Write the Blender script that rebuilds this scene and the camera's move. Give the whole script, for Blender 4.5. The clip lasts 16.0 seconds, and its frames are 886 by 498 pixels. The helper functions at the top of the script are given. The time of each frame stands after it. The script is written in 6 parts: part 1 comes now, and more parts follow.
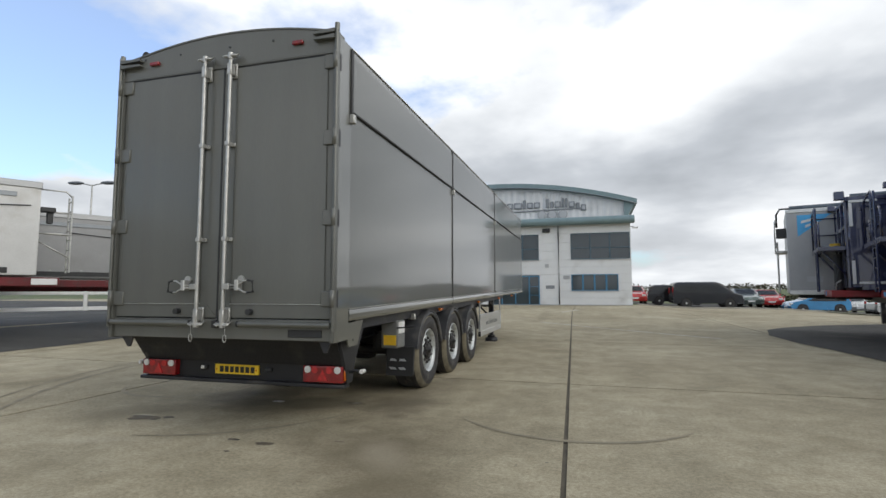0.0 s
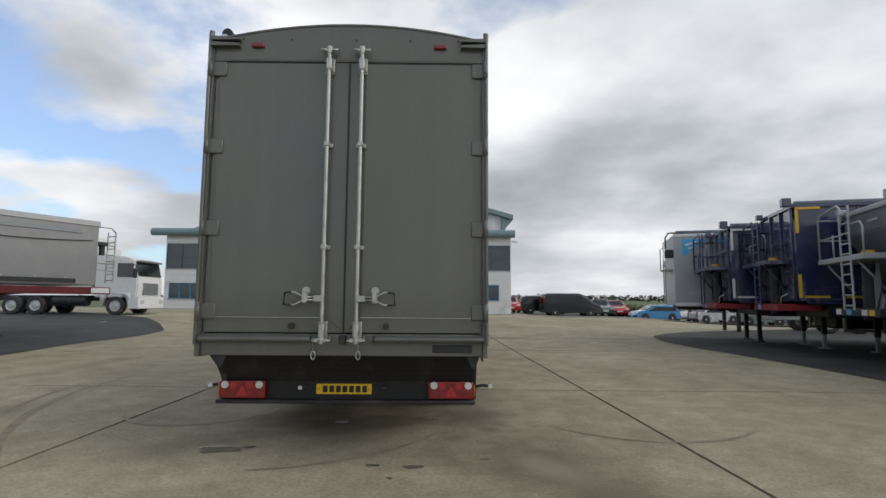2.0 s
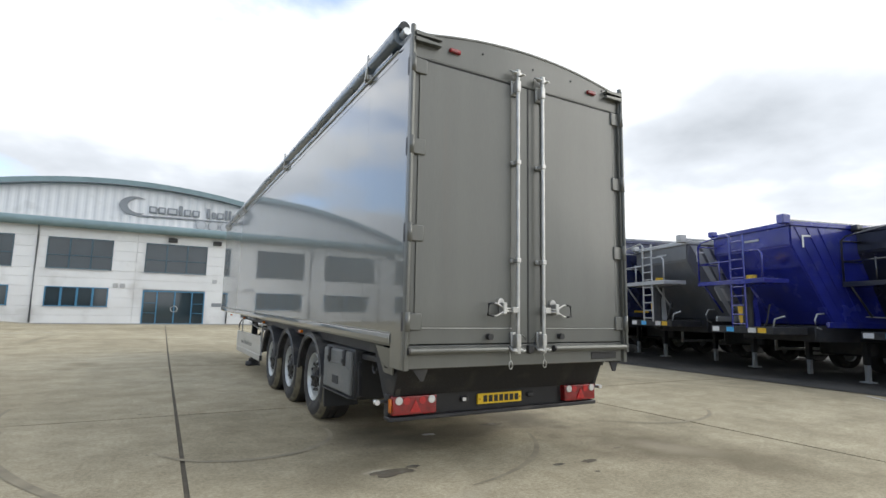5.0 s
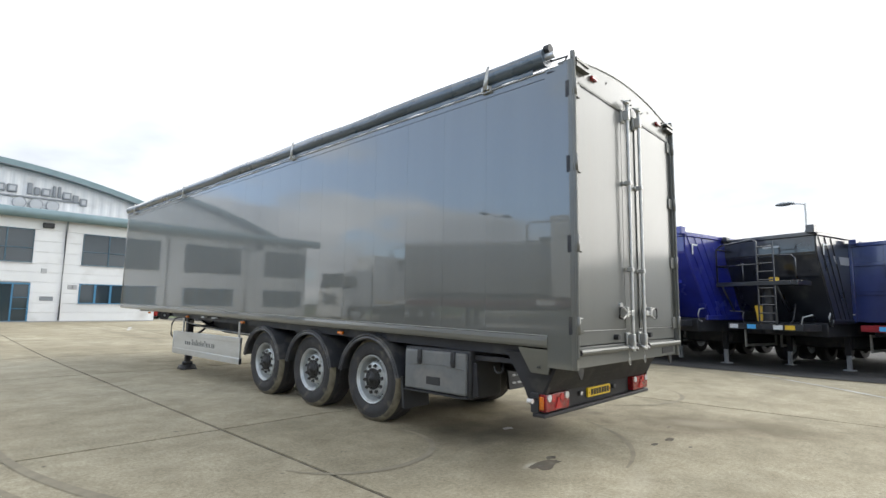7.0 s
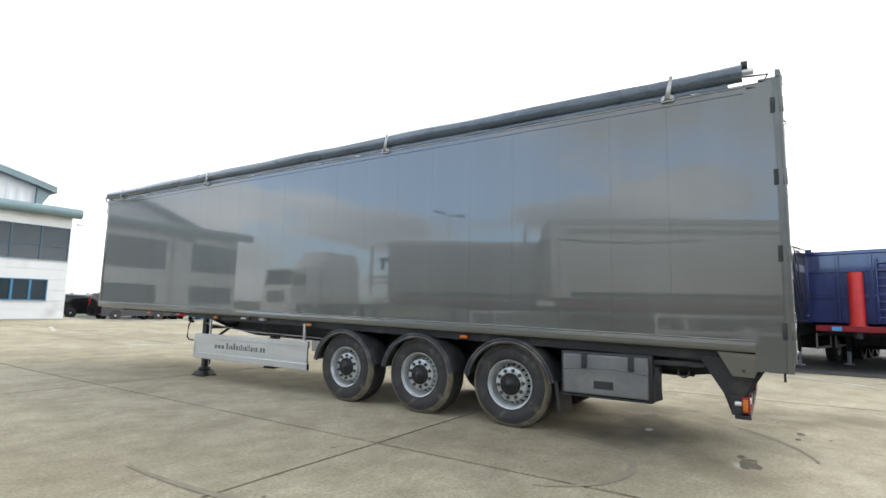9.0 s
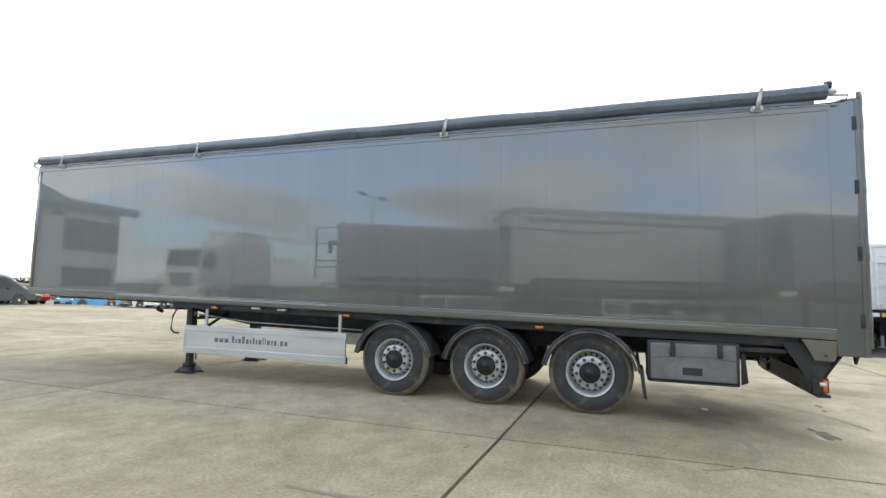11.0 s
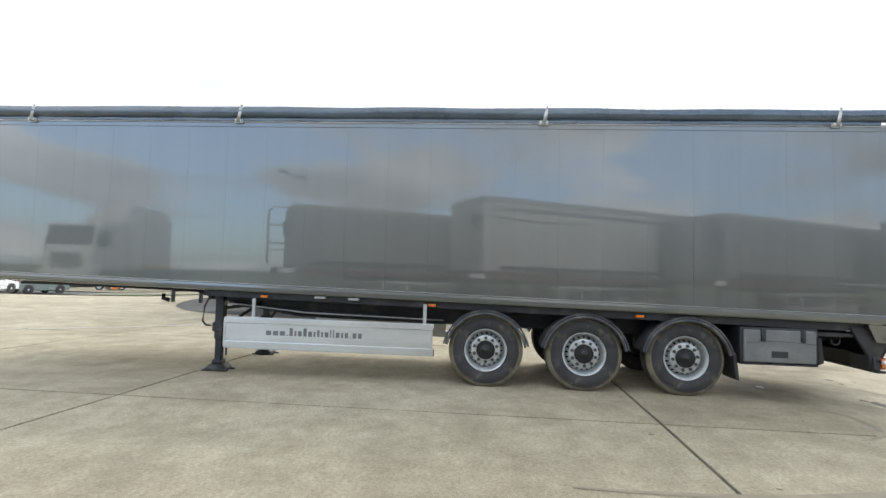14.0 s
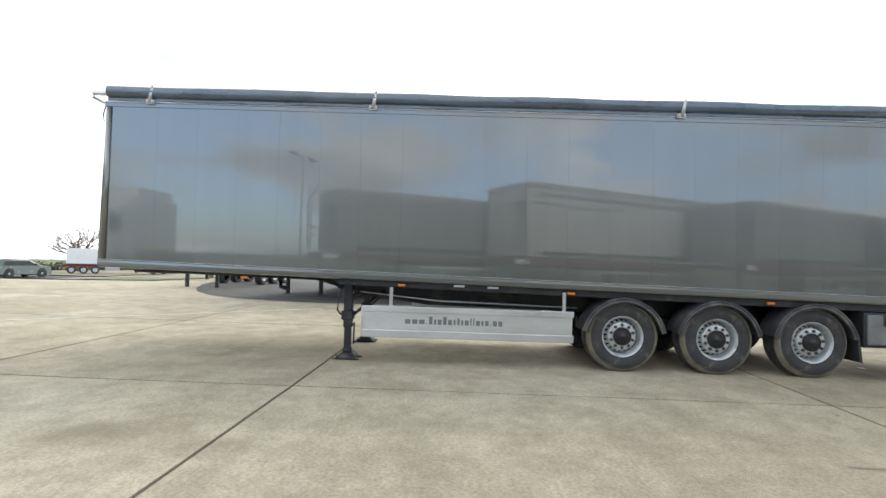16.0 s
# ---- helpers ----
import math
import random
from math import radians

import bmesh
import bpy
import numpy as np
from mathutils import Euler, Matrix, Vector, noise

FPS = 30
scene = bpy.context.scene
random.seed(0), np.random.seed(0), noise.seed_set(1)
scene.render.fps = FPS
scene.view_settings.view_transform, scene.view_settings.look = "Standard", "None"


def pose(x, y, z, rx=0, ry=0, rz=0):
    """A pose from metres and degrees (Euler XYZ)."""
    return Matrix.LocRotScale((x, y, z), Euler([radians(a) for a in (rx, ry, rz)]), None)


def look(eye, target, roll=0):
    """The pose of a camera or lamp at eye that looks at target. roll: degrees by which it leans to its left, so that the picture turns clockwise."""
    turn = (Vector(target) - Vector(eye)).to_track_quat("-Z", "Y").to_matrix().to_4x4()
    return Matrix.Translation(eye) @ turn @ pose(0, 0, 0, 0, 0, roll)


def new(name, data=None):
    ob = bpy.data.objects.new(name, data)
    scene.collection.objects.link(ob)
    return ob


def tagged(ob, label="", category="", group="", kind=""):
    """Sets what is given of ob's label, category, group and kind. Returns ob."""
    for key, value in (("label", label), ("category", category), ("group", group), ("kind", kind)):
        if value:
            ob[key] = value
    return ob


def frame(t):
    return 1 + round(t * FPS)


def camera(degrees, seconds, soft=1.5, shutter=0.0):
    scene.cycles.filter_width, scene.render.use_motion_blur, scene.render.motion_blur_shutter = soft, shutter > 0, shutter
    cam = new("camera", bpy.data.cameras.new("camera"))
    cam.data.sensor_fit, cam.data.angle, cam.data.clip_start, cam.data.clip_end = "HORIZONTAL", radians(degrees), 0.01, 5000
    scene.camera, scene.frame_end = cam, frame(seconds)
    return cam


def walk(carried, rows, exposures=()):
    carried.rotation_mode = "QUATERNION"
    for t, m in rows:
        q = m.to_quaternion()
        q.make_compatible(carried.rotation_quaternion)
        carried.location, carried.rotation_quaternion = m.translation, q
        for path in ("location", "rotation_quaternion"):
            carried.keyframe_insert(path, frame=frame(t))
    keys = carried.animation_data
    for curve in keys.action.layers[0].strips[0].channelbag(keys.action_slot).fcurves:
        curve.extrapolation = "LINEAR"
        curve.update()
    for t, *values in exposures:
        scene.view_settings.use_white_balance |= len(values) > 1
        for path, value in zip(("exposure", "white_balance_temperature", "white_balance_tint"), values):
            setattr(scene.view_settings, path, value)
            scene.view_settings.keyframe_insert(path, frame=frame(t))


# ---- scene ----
cam = camera(81.8, 16.0)
PATH = [
    (0, (0.287, 0.239, 1.358), (-0.274, 2.151, 1.522), -0.1),
    (0.5, (-0.369, 0.113, 1.353), (-0.770, 2.064, 1.531), -0.1),
    (1, (-1.057, -0.029, 1.374), (-1.313, 1.947, 1.553), 0.1),
    (1.5, (-1.694, -0.079, 1.384), (-1.820, 1.908, 1.572), 0.2),
    (2, (-2.336, -0.163, 1.401), (-2.337, 1.827, 1.599), 0.4),
    (2.5, (-3.010, -0.164, 1.395), (-2.892, 1.821, 1.609), 0.4),
    (3, (-3.706, -0.113, 1.408), (-3.451, 1.856, 1.649), 0.5),
    (3.5, (-4.354, -0.029, 1.371), (-3.948, 1.914, 1.617), 0.6),
    (4, (-4.998, 0.111, 1.359), (-4.440, 2.015, 1.61), 0.8),
    (4.5, (-5.617, 0.287, 1.356), (-4.854, 2.119, 1.608), 1.0),
    (7, (-8.635, 2.048, 1.434), (-7.200, 3.422, 1.662), 0.8),
    (7.5, (-9.151, 2.524, 1.431), (-7.625, 3.796, 1.66), 0.9),
    (8, (-9.603, 3.157, 1.446), (-8.012, 4.346, 1.68), 1.0),
    (8.5, (-10.044, 3.767, 1.455), (-8.409, 4.897, 1.679), 1.1),
    (9, (-10.346, 4.456, 1.461), (-8.683, 5.544, 1.685), 1.1),
    (11.5, (-11.499, 7.349, 1.539), (-9.582, 7.898, 1.693), 1.3),
    (12, (-11.593, 7.855, 1.532), (-9.649, 8.299, 1.687), 1.5),
    (12.5, (-11.712, 8.446, 1.549), (-9.752, 8.815, 1.7), 1.7),
    (13, (-11.761, 8.948, 1.539), (-9.788, 9.242, 1.687), 1.7),
    (13.5, (-11.735, 9.453, 1.563), (-9.753, 9.68, 1.705), 1.8),
    (14, (-11.852, 10.016, 1.519), (-9.864, 10.203, 1.634), 1.7),
    (14.5, (-11.915, 10.563, 1.52), (-9.919, 10.668, 1.573), 1.7),
    (15, (-12.026, 11.232, 1.554), (-10.028, 11.315, 1.578), 1.7),
    (15.5, (-12.140, 11.967, 1.535), (-10.142, 12.046, 1.572), 1.7),
    (16, (-12.096, 12.515, 1.544), (-10.097, 12.575, 1.593), 1.7),
]
EXPOSURES = [(0, 0.19), (0.6, 0.03), (1.5, -0.11), (2.5, -0.01), (3, 0.26), (3.5, 0.56), (4.5, 0.68), (7, 1.02), (9, 1.17), (11.5, 1.29), (16, 1.34)]
walk(cam, [(t, look(eye, target, roll)) for t, eye, target, roll in PATH], EXPOSURES)

# ---- world and sun ----
SUN_DIR = Vector((0.86, -0.30, 0.42)).normalized()
world = bpy.data.worlds.new("sky")
scene.world = world
world.use_nodes = True
wn, wl = world.node_tree.nodes, world.node_tree.links
wn.clear()


def wnode(kind, **kw):
    n = wn.new(kind)
    for k, v in kw.items():
        if k == "op":
            n.operation = v
        elif k == "blend":
            n.blend_type = v
    return n


def wmath(op, a, b=None):
    n = wnode("ShaderNodeMath", op=op)
    for i, v in enumerate((a, b)):
        if v is None:
            continue
        if isinstance(v, (int, float)):
            n.inputs[i].default_value = v
        else:
            wl.new(v, n.inputs[i])
    return n.outputs[0]


coord = wn.new("ShaderNodeTexCoord").outputs["Generated"]
sep = wn.new("ShaderNodeSeparateXYZ")
wl.new(coord, sep.inputs[0])
up = wmath("ADD", wmath("MAXIMUM", sep.outputs[2], 0.0), 0.22)
flat = wn.new("ShaderNodeCombineXYZ")
wl.new(wmath("DIVIDE", sep.outputs[0], up), flat.inputs[0])
wl.new(wmath("DIVIDE", sep.outputs[1], up), flat.inputs[1])


def wnoise(scale, detail, offset, rough=0.55):
    mp = wn.new("ShaderNodeMapping")
    mp.inputs["Location"].default_value = (offset, offset * 0.7, 0.3 * offset)
    wl.new(flat.outputs[0], mp.inputs["Vector"])
    n = wn.new("ShaderNodeTexNoise")
    n.inputs["Scale"].default_value, n.inputs["Detail"].default_value = scale, detail
    n.inputs["Roughness"].default_value = rough
    wl.new(mp.outputs[0], n.inputs["Vector"])
    return n.outputs["Fac"]


def wramp(fac, stops):
    n = wn.new("ShaderNodeValToRGB")
    els = n.color_ramp.elements
    els[0].position, els[0].color = stops[0][0], (*stops[0][1], 1)
    els[1].position, els[1].color = stops[-1][0], (*stops[-1][1], 1)
    for p, c in stops[1:-1]:
        els.new(p).color = (*c, 1)
    wl.new(fac, n.inputs[0])
    return n.outputs[0]


def wmix(fac, a, b, blend="MIX"):
    n = wn.new("ShaderNodeMix")
    n.data_type, n.blend_type = "RGBA", blend
    for v, i in ((fac, 0), (a, 6), (b, 7)):
        if isinstance(v, (int, float)):
            n.inputs[i].default_value = v
        elif isinstance(v, tuple):
            n.inputs[i].default_value = (*v, 1)
        else:
            wl.new(v, n.inputs[i])
    return n.outputs[2]


sky = wn.new("ShaderNodeTexSky")
sky.sky_type, sky.sun_disc = "NISHITA", False
sky.sun_elevation = math.asin(SUN_DIR.z)
sky.sun_rotation = math.atan2(SUN_DIR.x, SUN_DIR.y)
sky.dust_density, sky.air_density = 1.5, 1.0
blue = wmix(1.0, sky.outputs[0], (0.122, 0.15, 0.19), "MULTIPLY")
blue = wmix(0.22, blue, (0.9, 0.95, 1.0))
# cloud tone: grey bellies and white tops
tone = wramp(wnoise(0.95, 7, 3.1, 0.48), [(0.30, (0.29, 0.315, 0.345)), (0.45, (0.49, 0.52, 0.56)), (0.60, (0.86, 0.885, 0.91)), (0.70, (1.10, 1.10, 1.10))])
# the cover thins out towards the west
cover = wramp(wmath("ADD", wnoise(1.25, 8, 11.4, 0.52), wmath("MULTIPLY", sep.outputs[0], 0.155)), [(0.33, (0, 0, 0)), (0.43, (1, 1, 1))])
# haze near the horizon
low = wramp(sep.outputs[2], [(0.0, (1, 1, 1)), (0.22, (0, 0, 0))])
tone = wmix(wmath("MULTIPLY", low, 0.45), tone, (0.82, 0.84, 0.86))
# thin cloud glows round the sun
dot = wn.new("ShaderNodeVectorMath")
dot.operation = "DOT_PRODUCT"
dot.inputs[1].default_value = SUN_DIR
wl.new(coord, dot.inputs[0])
near = wmath("MAXIMUM", dot.outputs["Value"], 0.0)
glow = wmath("ADD", wmath("MULTIPLY", wmath("POWER", near, 3.0), 0.10), wmath("MULTIPLY", wmath("POWER", near, 60.0), 1.2))
gain = wmath("ADD", glow, 1.0)
gcol = wn.new("ShaderNodeCombineXYZ")
for i in range(3):
    wl.new(gain, gcol.inputs[i])
clouds = wmix(1.0, tone, gcol.outputs[0], "MULTIPLY")
out = wmix(cover, blue, clouds)
bg = wn.new("ShaderNodeBackground")
bg.inputs["Strength"].default_value = 1.06
wl.new(out, bg.inputs[0])
wl.new(bg.outputs[0], wn.new("ShaderNodeOutputWorld").inputs[0])

sun_data = bpy.data.lights.new("sun", "SUN")
sun_data.energy, sun_data.angle, sun_data.color = 1.2, radians(60), (1.0, 0.95, 0.86)
sun = new("sun", sun_data)
sun.matrix_world = look((0, 0, 60), Vector((0, 0, 60)) - SUN_DIR)


# ---- materials ----
def mat(name, color, rough=0.5, metal=0.0, var=0.15, scale=3.0, bump=0.0, bscale=60.0, coat=0.0, spec=0.5,
        fine=0.08, fscale=45.0, rvar=0.1, stretch=(1, 1, 1), world_space=False, dirt=None, piece=0.0, emit=0.0, coat_ior=1.5, coat_rough=0.06):
    m = bpy.data.materials.new(name)
    m.use_nodes = True
    n, l = m.node_tree.nodes, m.node_tree.links
    b = n["Principled BSDF"]
    b.inputs["Metallic"].default_value = metal
    b.inputs["Coat Weight"].default_value = coat
    b.inputs["Coat Roughness"].default_value = coat_rough
    b.inputs["Coat IOR"].default_value = coat_ior
    b.inputs["Specular IOR Level"].default_value = spec
    tc = n.new("ShaderNodeTexCoord").outputs["Object"]
    if world_space:
        tc = n.new("ShaderNodeNewGeometry").outputs["Position"]
    mp = n.new("ShaderNodeMapping")
    mp.inputs["Scale"].default_value = stretch
    l.new(tc, mp.inputs["Vector"])

    def noise_node(s, detail):
        t = n.new("ShaderNodeTexNoise")
        t.inputs["Scale"].default_value, t.inputs["Detail"].default_value = s, detail
        l.new(mp.outputs[0], t.inputs["Vector"])
        return t.outputs["Fac"]

    def ramp(fac, lo, hi, c0, c1):
        r = n.new("ShaderNodeValToRGB")
        r.color_ramp.elements[0].position, r.color_ramp.elements[1].position = lo, hi
        r.color_ramp.elements[0].color, r.color_ramp.elements[1].color = (*c0, 1), (*c1, 1)
        l.new(fac, r.inputs[0])
        return r.outputs[0]

    def mix(fac, a, c, blend="MIX"):
        x = n.new("ShaderNodeMix")
        x.data_type, x.blend_type = "RGBA", blend
        for v, i in ((fac, 0), (a, 6), (c, 7)):
            if isinstance(v, (int, float)):
                x.inputs[i].default_value = v
            elif isinstance(v, tuple):
                x.inputs[i].default_value = (*v, 1)
            else:
                l.new(v, x.inputs[i])
        return x.outputs[2]

    big, small = noise_node(scale, 5), noise_node(fscale, 4)
    dark, light = tuple(c * (1 - var) for c in color), tuple(min(1, c * (1 + var)) for c in color)
    col = ramp(big, 0.32, 0.68, dark, light)
    col = mix(1.0, col, ramp(small, 0.3, 0.7, (1 - fine,) * 3, (1, 1, 1)), "MULTIPLY")
    if dirt:
        dcol, amount, dscale = dirt
        col = mix(ramp(noise_node(dscale, 7), 0.62 - 0.25 * amount, 0.80, (0, 0, 0), (1, 1, 1)), col, dcol)
    if piece:
        oi = n.new("ShaderNodeObjectInfo")
        col = mix(1.0, col, ramp(oi.outputs["Random"], 0, 1, (1 - piece,) * 3, (1, 1, 1)), "MULTIPLY")
    l.new(col, b.inputs["Base Color"])
    rr = n.new("ShaderNodeMapRange")
    rr.inputs[3].default_value, rr.inputs[4].default_value = max(0.02, rough - rvar), min(1, rough + rvar)
    l.new(big, rr.inputs[0])
    l.new(rr.outputs[0], b.inputs["Roughness"])
    if bump:
        bp = n.new("ShaderNodeBump")
        bp.inputs["Strength"].default_value, bp.inputs["Distance"].default_value = bump, 0.01
        l.new(noise_node(bscale, 5), bp.inputs["Height"])
        l.new(bp.outputs[0], b.inputs["Normal"])
        if coat:
            l.new(bp.outputs[0], b.inputs["Coat Normal"])
    if emit:
        b.inputs["Emission Color"].default_value = (*color, 1)
        b.inputs["Emission Strength"].default_value = emit
    return m


M_paint = mat("grey_metallic_paint", (0.122, 0.127, 0.115), 0.34, 0.30, 0.05, 0.8, 0.010, 1.6, coat=1.0, fine=0.04, rvar=0.03, stretch=(1, 3, 0.35), coat_ior=1.70, coat_rough=0.03)
# body paint darkened for the right side, its dimmer reflections put into the colour
M_paint_dim = mat("dimmed_grey_paint", (0.098, 0.103, 0.094), 0.36, 0.2, 0.06, 0.8, 0.010, 1.6, coat=0.9, fine=0.05, rvar=0.04, stretch=(1, 3, 0.35), coat_ior=1.38, coat_rough=0.06)
M_door = mat("grey_door_paint", (0.138, 0.141, 0.129), 0.40, 0.15, 0.05, 1.2, 0.02, 2.0, coat=0.6, fine=0.06, rvar=0.06, stretch=(3, 1, 0.3), dirt=((0.14, 0.136, 0.122), 0.1, 2.0), coat_ior=1.42, coat_rough=0.12, spec=0.3)
M_rail = mat("grey_rail_paint", (0.15, 0.153, 0.14), 0.34, 0.45, 0.1, 3, fine=0.08)
M_alu = mat("brushed_aluminium", (0.62, 0.63, 0.63), 0.36, 0.75, 0.08, 6, 0.1, 90, stretch=(1, 0.2, 1), rvar=0.08)
M_zinc = mat("galvanised_steel", (0.50, 0.50, 0.48), 0.42, 0.7, 0.14, 9, 0.15, 70, rvar=0.12)
M_bright = mat("bright_edge_strip", (0.5, 0.5, 0.485), 0.4, 0.6, 0.05, 5)
M_black = mat("black_chassis_paint", (0.018, 0.019, 0.023), 0.5, 0.0, 0.3, 4, 0.1, 60, dirt=((0.07, 0.065, 0.055), 0.35, 3.5))
M_plast = mat("black_plastic", (0.025, 0.026, 0.028), 0.55, 0, 0.2, 5, 0.2, 120)
M_mud = mat("mudguard_plastic", (0.045, 0.047, 0.052), 0.5, 0, 0.2, 4, 0.2, 80, dirt=((0.16, 0.15, 0.13), 0.45, 4))
M_box = mat("grey_toolbox_plastic", (0.155, 0.162, 0.16), 0.5, 0, 0.12, 5, 0.3, 140, dirt=((0.22, 0.21, 0.19), 0.3, 4))
M_tyre = mat("dusty_rubber", (0.038, 0.037, 0.038), 0.75, 0, 0.25, 5, 0.3, 60, dirt=((0.15, 0.135, 0.10), 0.25, 6))
M_tread = mat("dusty_tread", (0.19, 0.17, 0.12), 0.9, 0, 0.3, 8, 0.5, 60, dirt=((0.06, 0.057, 0.05), 0.4, 9))
M_rim = mat("silver_rim", (0.56, 0.585, 0.585), 0.36, 0.45, 0.12, 7, dirt=((0.25, 0.24, 0.2), 0.25, 8))
M_nut = mat("dark_steel_nut", (0.10, 0.10, 0.10), 0.4, 0.6, 0.2, 9)
M_hub = mat("black_hub", (0.012, 0.012, 0.013), 0.45, 0.1, 0.3, 12, 0.3, 60)
M_red = mat("red_lens", (0.46, 0.012, 0.014), 0.12, 0, 0.2, 30, 0.25, 220, coat=0.5)
M_darkred = mat("dark_red_lens", (0.22, 0.006, 0.008), 0.15, 0, 0.3, 18, 0.3, 160, coat=0.5)
M_amber = mat("amber_lens", (0.62, 0.16, 0.012), 0.15, 0, 0.15, 30, 0.2, 220, coat=0.5)
M_clear = mat("clear_lens", (0.72, 0.72, 0.72), 0.12, 0.2, 0.1, 30, 0.3, 160, coat=0.5)
M_yellow = mat("yellow_plate", (0.78, 0.52, 0.02), 0.4, 0, 0.06, 6)
M_ink = mat("black_ink", (0.01, 0.01, 0.01), 0.5, 0, 0.1, 6)
M_greyink = mat("grey_ink", (0.15, 0.16, 0.16), 0.5, 0, 0.1, 6)
M_tarp = mat("dark_blue_grey_tarpaulin", (0.072, 0.098, 0.125), 0.28, 0, 0.25, 3, 0.9, 9, coat=0.7, fine=0.15, stretch=(1, 0.4, 1))
M_white = mat("white_paint", (0.74, 0.75, 0.75), 0.4, 0, 0.05, 3, dirt=((0.5, 0.49, 0.45), 0.2, 3))
M_redp = mat("red_chassis_paint", (0.27, 0.010, 0.015), 0.4, 0, 0.15, 3, dirt=((0.1, 0.03, 0.03), 0.3, 4))
M_navy = mat("navy_paint", (0.017, 0.024, 0.075), 0.25, 0.1, 0.25, 1.5, 0.08, 2, coat=0.8, dirt=((0.06, 0.062, 0.08), 0.35, 2), coat_ior=1.6)
M_royal = mat("royal_blue_paint", (0.018, 0.026, 0.24), 0.25, 0.1, 0.18, 1.5, 0.08, 2, coat=0.8, dirt=((0.06, 0.07, 0.2), 0.2, 2), coat_ior=1.6)
M_mid = mat("mid_blue_paint", (0.022, 0.036, 0.14), 0.2, 0.1, 0.2, 1.5, 0.08, 2, coat=0.8, coat_ior=1.6)
M_blk = mat("gloss_black_paint", (0.012, 0.014, 0.019), 0.3, 0.0, 0.25, 1.5, 0.10, 2, coat=0.8, dirt=((0.04, 0.04, 0.04), 0.2, 3), coat_ior=1.6)
M_skirt = mat("black_tread_plate", (0.010, 0.010, 0.012), 0.6, 0.0, 0.2, 6, dirt=((0.03, 0.028, 0.024), 0.2, 5))
M_maroon = mat("dull_maroon_chassis_paint", (0.12, 0.008, 0.012), 0.5, 0, 0.2, 3, dirt=((0.05, 0.03, 0.03), 0.4, 4))
M_silv = mat("silver_grey_paint", (0.30, 0.31, 0.32), 0.35, 0.4, 0.1, 2, 0.05, 6, coat=0.2, dirt=((0.2, 0.2, 0.19), 0.3, 2))
M_offwhite = mat("weathered_white_paint", (0.56, 0.565, 0.56), 0.45, 0, 0.08, 1.2, dirt=((0.40, 0.39, 0.36), 0.35, 1.5))
M_pale = mat("weathered_grey_paint", (0.27, 0.275, 0.28), 0.45, 0.2, 0.08, 1.5, dirt=((0.21, 0.21, 0.205), 0.35, 1.2))
M_dgrey = mat("dark_silver_paint", (0.16, 0.165, 0.175), 0.4, 0.4, 0.1, 2, coat=0.2, dirt=((0.2, 0.2, 0.19), 0.3, 2))
M_lgrey = mat("light_grey_paint", (0.40, 0.41, 0.42), 0.4, 0.2, 0.07, 2, dirt=((0.33, 0.33, 0.32), 0.3, 2))
M_yel = mat("yellow_paint", (0.72, 0.45, 0.03), 0.45, 0, 0.1, 6)
M_ram = mat("red_ram_paint", (0.62, 0.03, 0.025), 0.35, 0, 0.1, 4)
M_sky = mat("light_blue_sticker", (0.08, 0.42, 0.78), 0.4, 0, 0.05, 5)
M_glass = mat("dark_window_glass", (0.025, 0.04, 0.05), 0.06, 0.0, 0.2, 0.5, coat=0.6, rvar=0.02)
M_carglass = mat("car_glass", (0.015, 0.018, 0.02), 0.05, 0.0, 0.2, 1, coat=0.8, rvar=0.02)
M_bframe = mat("blue_window_frame", (0.05, 0.19, 0.33), 0.4, 0.1, 0.08, 3)
M_dframe = mat("dark_teal_frame", (0.045, 0.10, 0.14), 0.4, 0.1, 0.08, 3)
M_teal = mat("grey_teal_roof_metal", (0.19, 0.27, 0.29), 0.4, 0.2, 0.08, 1.5, 0.05, 30)
M_clad = mat("off_white_cladding", (0.72, 0.735, 0.74), 0.5, 0.1, 0.05, 0.6, 0.05, 50, dirt=((0.5, 0.5, 0.49), 0.3, 0.7), piece=0.06)
M_corr = mat("ribbed_white_cladding", (0.70, 0.72, 0.735), 0.45, 0.2, 0.05, 0.8, dirt=((0.48, 0.49, 0.49), 0.3, 0.8))
M_sign = mat("grey_sign_metal", (0.23, 0.25, 0.27), 0.4, 0.4, 0.06, 2)
M_signlt = mat("pale_sign_face", (0.45, 0.47, 0.49), 0.45, 0.3, 0.06, 2)
M_grass = mat("grass", (0.10, 0.135, 0.045), 0.9, 0, 0.45, 0.35, 0.6, 6, world_space=True, dirt=((0.22, 0.19, 0.10), 0.35, 0.12), fscale=8, fine=0.35)
M_dry = mat("dry_verge", (0.25, 0.22, 0.14), 0.95, 0, 0.4, 0.6, 0.6, 7, world_space=True, fscale=9, fine=0.35)
M_kerb = mat("concrete_kerb", (0.36, 0.34, 0.29), 0.85, 0, 0.15, 2, 0.3, 40)
M_asph = mat("old_asphalt", (0.060, 0.058, 0.054), 0.88, 0, 0.3, 0.5, 0.6, 120, world_space=True, dirt=((0.11, 0.104, 0.092), 0.3, 0.7), fscale=140, fine=0.35)
M_seal = mat("joint_sealant", (0.105, 0.09, 0.066), 0.9, 0, 0.3, 3, 0.4, 60, world_space=True)
M_line = mat("worn_white_line", (0.52, 0.51, 0.47), 0.8, 0, 0.2, 2, world_space=True, dirt=((0.32, 0.30, 0.26), 0.7, 3))
